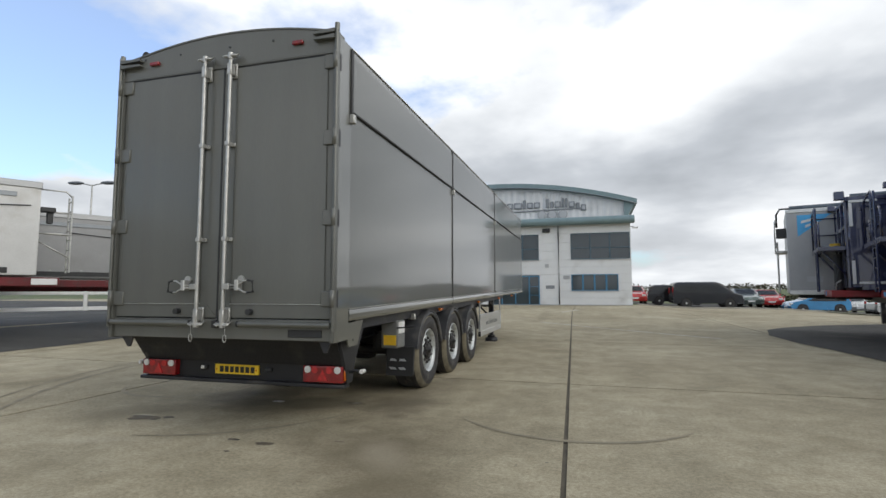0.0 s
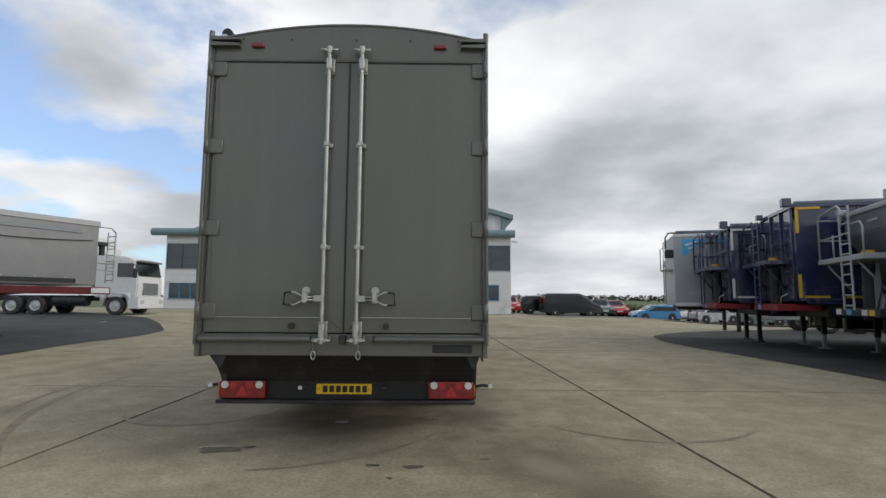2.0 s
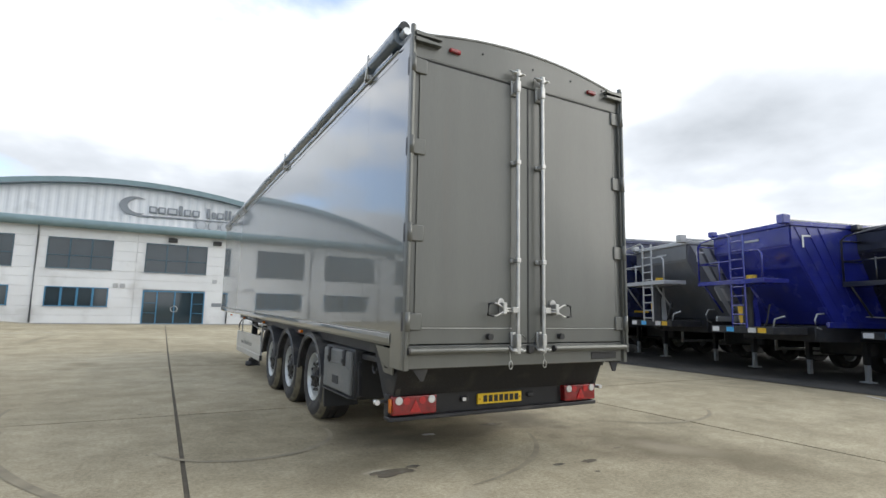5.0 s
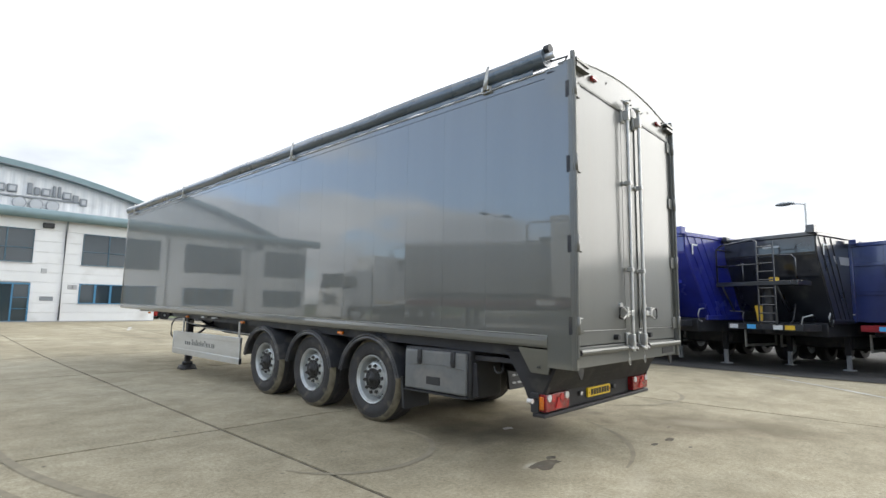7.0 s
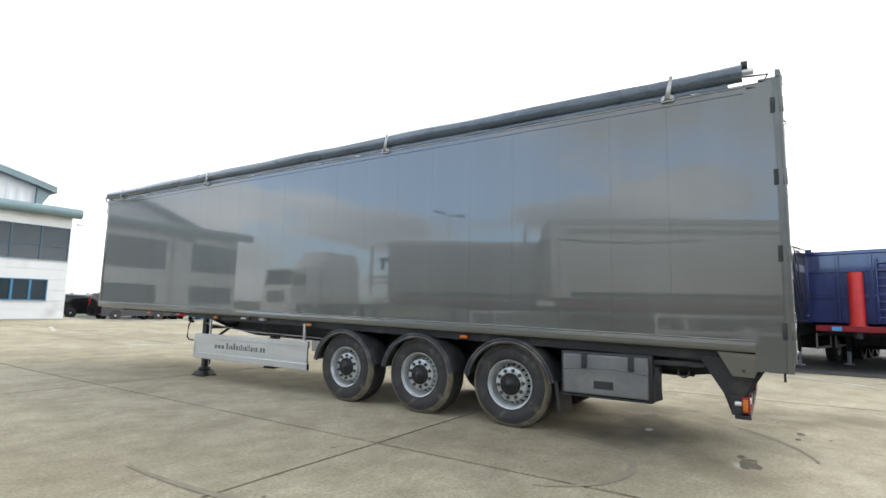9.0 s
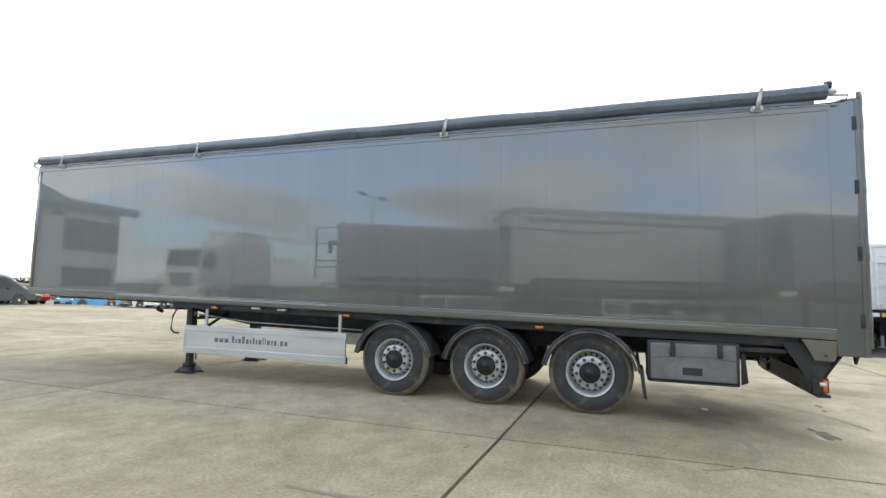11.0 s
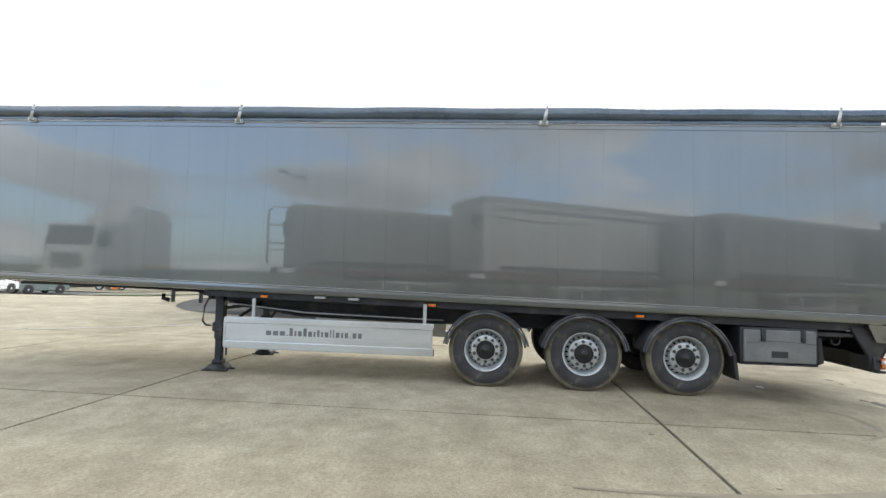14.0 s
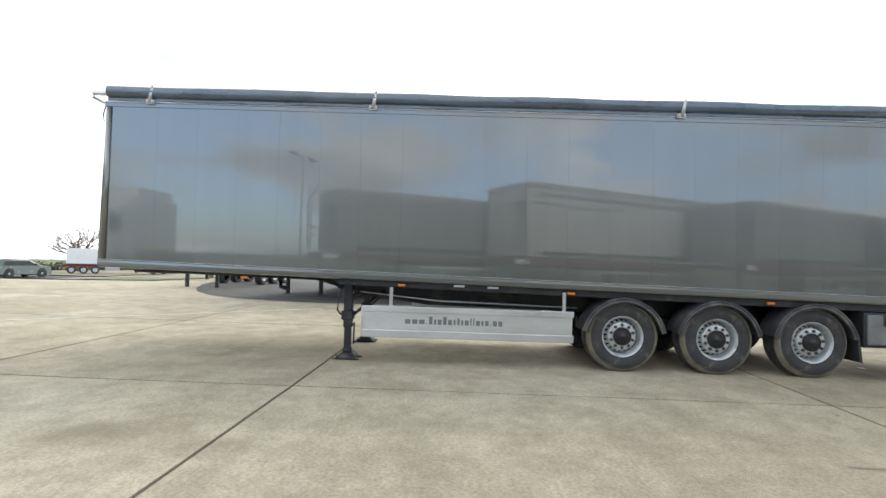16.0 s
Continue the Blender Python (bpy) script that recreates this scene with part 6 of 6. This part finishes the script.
yard_trailer(-13.5, 16.3, "pale grey tipping trailer on a dark red chassis", M_pale, M_maroon, 3.55, length=11.0, white_guard=True)
yard_trailer(-13.7, 10.1, "white tipping trailer on a dark red chassis", M_offwhite, M_maroon, 3.95, length=9.5)
yard_trailer(-14.6, 2.2, "weathered grey tipping trailer with a dark red chassis", M_pale, M_maroon, 3.65, length=9.5)
yard_trailer(-14.9, -5.6, "silver-grey tipping trailer on a dark red chassis", M_silv, M_maroon, 3.75, length=9.5)
yard_trailer(-15.2, -13.4, "weathered grey tipping trailer with a black chassis", M_pale, M_black, 3.7, length=9.5)


# white tractor unit beyond them
def tractor(x, y):
    T = thing("tractor_unit", (x, y, gz(x, y)), "white lorry cab and tank body seen beside the offices", "lorry")
    # front looks to +x; origin at the front wheels, near side at y = 0
    cab = bmesh.new()
    prism(cab, [(-1.15, 0.95), (1.12, 0.95), (1.2, 1.5), (1.12, 2.1), (0.92, 2.95), (0.5, 3.15), (-0.9, 3.3), (-1.15, 3.25)], 1, 0.0, 2.45)
    bmesh.ops.bevel(cab, geom=list(cab.edges), offset=0.06, segments=2, affect="EDGES")
    part("cab", cab, M_white, T)
    part("windscreen", pr([(1.125, 2.12), (0.945, 2.9), (0.96, 2.9), (1.15, 2.12)], 1, 0.12, 2.33), M_carglass, T)
    part("side_window", bx((0.05, -0.012, 2.05), (0.9, 0.01, 2.8), 0.02), M_carglass, T)
    part("sun_visor", bx((0.9, 0.2, 2.88), (1.22, 2.25, 2.98), 0.02), M_sign, T)
    bm = bx((1.0, -0.02, 0.35), (1.3, 2.47, 1.0), 0.05, 2)
    part("bumper", bm, M_white, T)
    part("grille", bx((1.14, 0.5, 1.1), (1.22, 1.95, 1.75), 0.02), M_sign, T)
    for yy in (0.1, 1.95):
        part("headlight", bx((1.28, yy, 0.6), (1.315, yy + 0.38, 0.82), 0.02), M_clear, T)
    part("wing", pr([(-0.7, 0.5), (-0.62, 0.9), (-0.3, 1.12), (0.3, 1.12), (0.62, 0.9), (0.7, 0.5), (0.8, 0.5), (0.8, 1.2), (-0.8, 1.2), (-0.8, 0.5)], 1, -0.01, 0.35), M_white, T)
    bm = bmesh.new()
    tube(bm, [(0.95, -0.05, 2.7), (1.2, -0.25, 2.72), (1.2, -0.28, 2.0)], 0.025, 6)
    box(bm, (1.12, -0.42, 2.0), (1.28, -0.22, 2.5), 0.03)
    part("mirror", bm, M_plast, T)
    part("rear_body", bx((-4.6, 0.0, 1.15), (-1.35, 2.45, 3.75), 0.05, 2), M_white, T)
    part("band", bx((-4.5, -0.012, 1.2), (-1.4, 0.0, 1.32)), M_yel, T)
    part("roof_box", bx((-4.6, 0.3, 3.7), (-1.6, 2.2, 4.3), 0.08, 2), M_white, T)
    ladder(T, M_zinc, -1.3, 0.1, 0.5, 1.3, 3.8, 8)
    part("chassis", bx((-7.5, 0.6, 0.75), (0.9, 1.8, 1.05), 0.02), M_black, T)
    for xx in (0.0, -4.3, -5.6, -6.9):
        simple_wheel(T, xx, 0.02, 0.5, 0.5, 0.32, -1)
        simple_wheel(T, xx, 2.43, 0.5, 0.5, 0.32, 1)
    part("tank", cy((-3.4, 0.25, 0.75), (-1.6, 0.25, 0.75), 0.28, 16), M_black, T)
    part("step", bx((0.72, -0.02, 0.35), (1.1, 0.3, 0.95), 0.03), M_white, T)


tractor(-20.0, 27.5)


# ---- parked cars ----
def car(x, y, z, turn, label, paint, length=4.1, width=1.75, height=1.47, kind="hatch", group="parked cars"):
    z = gz(x, y) + 0.012
    C = thing("van" if kind == "van" else "car", (x, y, z), label, "van" if kind == "van" else "car", group, turn)
    L = length
    h = height
    if kind == "van":
        body = [(0, 0.35), (0, 1.0), (0.12, h - 0.1), (0.4, h), (L * 0.62, h), (L * 0.70, h - 0.12), (L * 0.86, 1.12), (L * 0.97, 0.95), (L, 0.6), (L - 0.03, 0.3), (0.1, 0.28)]
        win = [(0.25, 1.15), (0.3, h - 0.22), (L * 0.64, h - 0.18), (L * 0.80, 1.15)]
    elif kind == "saloon":
        body = [(0, 0.4), (0.02, 0.85), (0.6, 0.95), (1.15, h - 0.03), (L * 0.52, h), (L * 0.72, 0.98), (L * 0.95, 0.80), (L, 0.55), (L - 0.05, 0.25), (0.1, 0.25)]
        win = [(0.78, 0.97), (1.2, h - 0.1), (L * 0.52, h - 0.07), (L * 0.68, 0.98)]
    else:
        body = [(0, 0.4), (0.03, 0.95), (0.28, h - 0.12), (0.6, h), (L * 0.55, h - 0.02), (L * 0.76, 0.98), (L * 0.94, 0.82), (L, 0.55), (L - 0.05, 0.25), (0.1, 0.25)]
        win = [(0.3, 0.96), (0.5, h - 0.12), (L * 0.55, h - 0.1), (L * 0.71, 0.97)]
    bm = bmesh.new()
    n = len(body)
    secs = [(-width / 2, 0.90), (-width / 2 + 0.06, 0.97), (-width / 2 + 0.28, 1.0), (width / 2 - 0.28, 1.0), (width / 2 - 0.06, 0.97), (width / 2, 0.90)]
    rings = []
    for yy, s in secs:
        ring = []
        for px, pz in body:
            zz = 0.25 + (pz - 0.25) * (1.0 if pz < 0.9 else s)
            inset = 0.0 if pz < 1.0 else 0.10 * (pz - 1.0) / max(0.1, h - 1.0)
            ring.append(bm.verts.new((L / 2 + (px - L / 2) * (0.97 + 0.03 * s if s < 1 else 1.0), yy * (1 - inset), zz)))
        rings.append(ring)
    for a, b in zip(rings, rings[1:]):
        for i in range(n):
            bm.faces.new((a[i], b[i], b[(i + 1) % n], a[(i + 1) % n]))
    bm.faces.new(rings[0])
    bm.faces.new(rings[-1][::-1])
    bmesh.ops.recalc_face_normals(bm, faces=bm.faces)
    part("body", bm, paint, C, smooth=0.7)
    for s in (-1, 1):
        bm = bmesh.new()
        vs = []
        for px, pz in win:
            inset = 0.10 * max(0, pz - 1.0) / max(0.1, h - 1.0)
            vs.append(bm.verts.new((px, s * (width / 2 * (1 - inset) + 0.008), 0.25 + (pz - 0.25) * 0.93)))
        f = bm.faces.new(vs)
        bmesh.ops.solidify(bm, geom=[f], thickness=0.012)
        part("side_window", bm, M_carglass, C)
    # windscreen and rear window slightly proud of the shell
    for i in ((5, 4) if kind != "van" else (6, 5)), ((1, 2) if kind == "hatch" else (2, 3) if kind == "saloon" else (1, 2)):
        (ax, az), (cx, cz) = body[i[0]], body[i[1]]
        bm = bmesh.new()
        d = 0.012 if ax > L / 2 else -0.012
        vs = [bm.verts.new(p) for p in ((ax + (cx - ax) * 0.1 + d, -width * 0.40, az + (cz - az) * 0.12 + 0.012), (ax + (cx - ax) * 0.1 + d, width * 0.40, az + (cz - az) * 0.12 + 0.012),
                                        (ax + (cx - ax) * 0.9 + d, width * 0.36, az + (cz - az) * 0.9 + 0.012), (ax + (cx - ax) * 0.9 + d, -width * 0.36, az + (cz - az) * 0.9 + 0.012))]
        f = bm.faces.new(vs)
        bmesh.ops.solidify(bm, geom=[f], thickness=0.01)
        part("windscreen", bm, M_carglass, C)
    for xx in (L * 0.19, L * 0.80):
        for s in (-1, 1):
            part("wheel_arch", cy((xx, s * (width / 2 - 0.02), 0.33), (xx, s * (width / 2 + 0.006), 0.33), 0.38, 24), M_hub, C)
            simple_wheel(C, xx, s * (width / 2 + 0.012), 0.31, 0.31, 0.2, s)
    for s in (-1, 1):
        part("headlight", bx((L - 0.22, s * width * 0.36 - 0.14, 0.62), (L - 0.03, s * width * 0.36 + 0.14, 0.76), 0.03), M_clear, C)
        zt_ = 1.0 if kind == "van" else 0.82
        part("tail_lamp", bx((-0.01, s * width * 0.40 - 0.09, zt_), (0.08, s * width * 0.40 + 0.09, zt_ + (0.5 if kind == "van" else 0.2)), 0.02), M_red, C)
        part("door_mirror", bx((L * 0.66, s * (width / 2 + 0.06) - 0.06, 0.98), (L * 0.66 + 0.14, s * (width / 2 + 0.06) + 0.06, 1.1), 0.03), paint, C)
    part("number_plate", bx((L - 0.012, -0.25, 0.42), (L + 0.012, 0.25, 0.53)), M_white, C)
    return C


P_dark = mat("black_car_paint", (0.012, 0.013, 0.016), 0.2, 0.2, 0.1, 2, coat=0.7)
P_blue = mat("bright_blue_car_paint", (0.02, 0.20, 0.42), 0.2, 0.3, 0.1, 2, coat=0.7)
P_red = mat("red_car_paint", (0.40, 0.03, 0.03), 0.25, 0.2, 0.1, 2, coat=0.6)
P_silver = mat("silver_car_paint", (0.40, 0.41, 0.41), 0.25, 0.6, 0.1, 2, coat=0.6)
P_white = mat("white_car_paint", (0.72, 0.72, 0.72), 0.25, 0.0, 0.05, 2, coat=0.6)
P_green = mat("grey_green_car_paint", (0.10, 0.13, 0.12), 0.25, 0.5, 0.1, 2, coat=0.6)
CZ = 0.30
car(3.3, 47.5, CZ, -88, "red hatchback parked beyond the kerb", P_red)
car(4.5, 46.2, CZ, 2, "black estate car parked beyond the kerb", P_dark, 4.6, 1.8, 1.62)
car(6.0, 43.3, CZ, 2, "black panel van with dark windows", P_dark, 4.85, 1.9, 1.92, "van")
car(12.0, 49.5, CZ, -90, "grey-green saloon parked nose out", P_green, 4.4, 1.75, 1.45, "saloon")
car(14.2, 51.5, CZ, -92, "red hatchback among the parked cars", P_red)
car(15.4, 49.5, CZ, 178, "white saloon car parked low behind others", P_white, 4.3, 1.75, 1.35, "saloon")
car(18.2, 45.3, CZ, 184, "bright blue hatchback parked by the kerb", P_blue, 3.95, 1.72, 1.45)
car(21.0, 53.5, CZ, -92, "silver hatchback parked nose out", P_silver, 4.1, 1.75, 1.45)
car(20.3, 46.6, CZ - 0.1, 3, "pale grey saloon car facing along the kerb", P_silver, 2.9 + 1.2, 1.75, 1.42, "saloon")
car(26.2, 52.2, CZ - 0.2, -70, "black hatchback parked nose out beside a crate", P_dark, 4.3, 1.8, 1.5)
car(24.4, 46.8, CZ - 0.25, -12, "dark grey hatchback at the end of the row", P_green, 4.0, 1.75, 1.45)
# panel sign leaning by the cars
pn = thing("panel_stack", (23.4, 49.6, gz(23.4, 49) + 0.01), "white panelled crate standing among the cars", "crate")
for k in range(3):
    part("panel", bx((k * 0.6, 0, 0.1), (k * 0.6 + 0.54, 0.08, 1.75), 0.01), M_white, pn)
    part("post", bx((k * 0.6 - 0.05, 0.0, 0.0), (k * 0.6 - 0.01, 0.1, 1.8), 0.006), M_zinc, pn)


# ---- street lamps ----
def street_lamp(x, y, z, h, turn, twin=False):
    S = thing("street_lamp", (x, y, z), "tall grey steel lamp post with flat lantern", "street lamp", "yard lamps", turn)
    bm = bmesh.new()
    cyl(bm, (0, 0, 0), (0, 0, 1.2), 0.09, 12)
    cyl(bm, (0, 0, 1.2), (0, 0, h), 0.065, 12, 0.04)
    part("pole", bm, M_zinc, S)
    for s in ((-1, 1) if twin else (1,)):
        part("arm", tb([(0, 0, h - 0.05), (s * 0.3, 0, h + 0.03), (s * 0.6, 0, h + 0.06)], 0.03, 8), M_zinc, S)
        bm = bmesh.new()
        bmesh.ops.create_uvsphere(bm, u_segments=16, v_segments=8, radius=1, matrix=Matrix.Translation((s * 0.9, 0, h + 0.1)) @ Matrix.Diagonal((0.45, 0.18, 0.10, 1)))
        part("lantern", bm, M_sign, S)


street_lamp(-25.5, 21.0, 0.2, 6.9, 15, True)
street_lamp(22.2, 6.4, -0.2, 7.1, 80)
street_lamp(23.0, 52.0, 0.3, 7.0, 20)
street_lamp(26.0, -2.5, -0.2, 7.0, 60)


# ---- far trailer, hedge, oak ----
far = thing("tipping_trailer", (53.3, 63.7, gz(53.3, 63.7) + 0.16), "distant white tipping trailer behind red chassis frames", "trailer", "", -54)
part("body", bx((0, 0, 1.3), (7.5, 2.4, 3.35), 0.03), M_white, far)
part("chassis_beam", bx((-0.2, 0.4, 0.95), (13.0, 2.0, 1.25), 0.02), M_redp, far)
for xx in (0.6, 1.9, 3.2):
    simple_wheel(far, xx, 0.0, 0.5, 0.5, 0.34, -1)
for xx in (7.9, 9.4, 10.6, 11.8):
    part("frame_post", bx((xx, 0.0, 0.15), (xx + 0.18, 0.2, 1.9), 0.01), M_redp, far)
    part("frame_rail", bx((xx - 0.5, -0.02, 1.3), (xx + 0.8, 0.05, 1.42), 0.01), M_zinc, far)
part("tool_locker", bx((4.3, -0.03, 0.5), (6.0, 0.5, 1.1), 0.02), M_lgrey, far)
for xx in (10.0, 11.3):
    simple_wheel(far, xx, 0.0, 0.5, 0.5, 0.34, -1)


def skeletal(x, y, turn, paint):
    """Bare chassis trailers stored beyond the yard."""
    T = thing("skeletal_trailer", (x, y, gz(min(x, 40), y)), "bare skeletal trailer chassis on landing legs", "trailer", "stored chassis", turn)
    for yy in (0.7, 1.6):
        part("chassis_beam", bx((0, yy, 1.0), (9.5, yy + 0.14, 1.32), 0.015), paint, T)
    for xx in (0.0, 2.0, 4.0, 6.5, 9.2):
        part("cross_member", bx((xx, 0.1, 1.06), (xx + 0.18, 2.35, 1.26), 0.01), paint, T)
    for yy in (0.4, 1.9):
        part("landing_leg", bx((2.2, yy, 0.0), (2.34, yy + 0.14, 1.05), 0.01), M_black, T)
    part("side_guard", bx((3.0, 0.0, 0.6), (5.0, 0.05, 0.95), 0.01), M_alu, T)
    for xx in (5.9, 7.2, 8.5):
        simple_wheel(T, xx, 0.0, 0.5, 0.5, 0.34, -1)
        simple_wheel(T, xx, 2.5, 0.5, 0.5, 0.34, 1)


skeletal(16.5, 26.2, -6, M_redp)
skeletal(9.0, 23.4, -6, M_black)


def bare_tree(x, y, z, h, seed):
    rnd = random.Random(seed)
    T = thing("oak_tree", (x, y, z), "leafless spreading winter oak beyond the field edge", "tree")
    trunk, twigs = bmesh.new(), bmesh.new()

    def grow(p, d, length, r, depth):
        bm = trunk if depth < 2 else twigs
        pts, q = [p], p.copy()
        for i in range(3):
            d = (d + Vector((rnd.uniform(-1, 1), rnd.uniform(-1, 1), rnd.uniform(-0.5, 0.7))) * 0.22).normalized()
            q = q + d * length / 3
            pts.append(q.copy())
        for i, (a, b) in enumerate(zip(pts, pts[1:])):
            cyl(bm, a, b, r * (1 - 0.12 * i), 6 if depth < 3 else 4, r * (1 - 0.12 * (i + 1)), caps=False)
        if depth == 6:
            return
        for k in range(3 if depth < 3 else 2):
            nd = (d * 0.7 + Vector((rnd.uniform(-1, 1), rnd.uniform(-1, 1), rnd.uniform(-0.35, 0.75)))).normalized()
            grow(pts[-1 - (k > 1)], nd, length * rnd.uniform(0.66, 0.84), max(0.016, r * 0.62), depth + 1)
    fork = Vector((0.1, 0, h * 0.27))
    cyl(trunk, Vector((0, 0, 0)), fork, h * 0.042, 10, h * 0.034)
    for k in range(6):
        a = k * 2.4 + rnd.uniform(-0.3, 0.3)
        rise = 0.25 + 1.5 * (k / 5) ** 1.3
        d = Vector((math.cos(a), math.sin(a), rise)).normalized()
        grow(fork - Vector((0, 0, rnd.uniform(0, 0.05) * h)), d, h * 0.19, h * 0.019, 1)
    part("trunk", trunk, M_bark, T)
    tagged(part("crown", twigs, M_bark, T), kind="stuff")


bare_tree(62.0, 68.5, -1.75, 9.6, 9)


def hedge(name, pts, h, n, label):
    """A ragged hedge line of many small twig clumps."""
    rnd = random.Random(len(name) + n)
    verts, faces = [], []
    for i in range(n):
        t = rnd.random() * (len(pts) - 1)
        k = int(t)
        a, b = Vector(pts[k]), Vector(pts[k + 1])
        p = a.lerp(b, t - k)
        hh = h * (0.40 + 0.35 * noise.noise(Vector((p.x * 0.05, p.y * 0.05, 3))) + 0.5 * rnd.random())
        c = Vector((p.x + rnd.uniform(-1, 1), p.y + rnd.uniform(-1, 1), p.z + rnd.random() * max(0.3, hh)))
        s = rnd.uniform(0.12, 0.38) * (1.2 if h < 3 else 4.5)
        base = len(verts)
        for q in range(4):
            u = Vector((rnd.gauss(0, 1), rnd.gauss(0, 1), rnd.gauss(0, 0.8))) * s * 0.6
            verts.append(tuple(c + u))
        faces += [(base, base + 1, base + 2), (base, base + 2, base + 3), (base, base + 1, base + 3)]
    me = bpy.data.meshes.new(name)
    me.from_pydata(verts, [], faces)
    me.materials.append(M_hedge)
    tagged(new(name, me), label, "hedge", kind="stuff")


hedge("hedge", [(-10, 130, -0.9), (40, 120, -0.9), (75, 100, -2.1), (95, 60, -2.2), (105, 20, -2.2), (100, -40, -1.5)], 1.9, 14000, "dense brown winter hedge along the field")
hedge("hedge_reeds", [(30, 66, -0.85), (44, 72, -1.9), (62, 74, -2.0), (78, 66, -2.1), (92, 40, -2.1)], 1.45, 9000, "tall dry brown reeds at the field edge")
hedge("hedge_far", [(-300, 420, 0), (60, 430, 3), (240, 390, 1), (300, 330, -8.5), (440, 60, -9.5), (380, -250, -4)], 4.5, 9000, "far line of hedges and bare trees")

# ---- concrete slabs ----
COLS = list(range(-9, 9))
ROWS_Y = [-40, -34, -28, -22, -16, -10, -4, 2.0, 8.05, 14.4, 18.75, 24.7, 30.7, 36.0, 41.35]


def slab_corner(k, j):
    y = ROWS_Y[j]
    lean = 0.037 if k >= 0 else 0.0
    x = (0.2 if k >= 0 else 0.08) + 6.05 * k - lean * min(y, 30)
    if y < 41 and k < 0:
        y += 0.035 * abs(x + 3) * (0.6 if 5 < y < 16 else 0.2)
    return x, y


for k in COLS:
    for j in range(len(ROWS_Y) - 1):
        c = [slab_corner(k, j), slab_corner(k + 1, j), slab_corner(k + 1, j + 1), slab_corner(k, j + 1)]
        g = 0.02
        bm = bmesh.new()
        n = 6
        grid = []
        for b in range(n + 1):
            row = []
            for a in range(n + 1):
                u, v = a / n, b / n
                x = (c[0][0] * (1 - u) + c[1][0] * u) * (1 - v) + (c[3][0] * (1 - u) + c[2][0] * u) * v
                y = (c[0][1] * (1 - u) + c[1][1] * u) * (1 - v) + (c[3][1] * (1 - u) + c[2][1] * u) * v
                x += g * (1 if a == 0 else -1 if a == n else 0)
                y += g * (1 if b == 0 else -1 if b == n else 0)
                row.append(bm.verts.new((x, y, gz(x, y))))
            grid.append(row)
        for b in range(n):
            for a in range(n):
                bm.faces.new((grid[b][a], grid[b][a + 1], grid[b + 1][a + 1], grid[b + 1][a]))
        edge = [e for e in bm.edges if e.is_boundary]
        ex = bmesh.ops.extrude_edge_only(bm, edges=edge)
        for v in [q for q in ex["geom"] if isinstance(q, bmesh.types.BMVert)]:
            v.co.z -= 0.03
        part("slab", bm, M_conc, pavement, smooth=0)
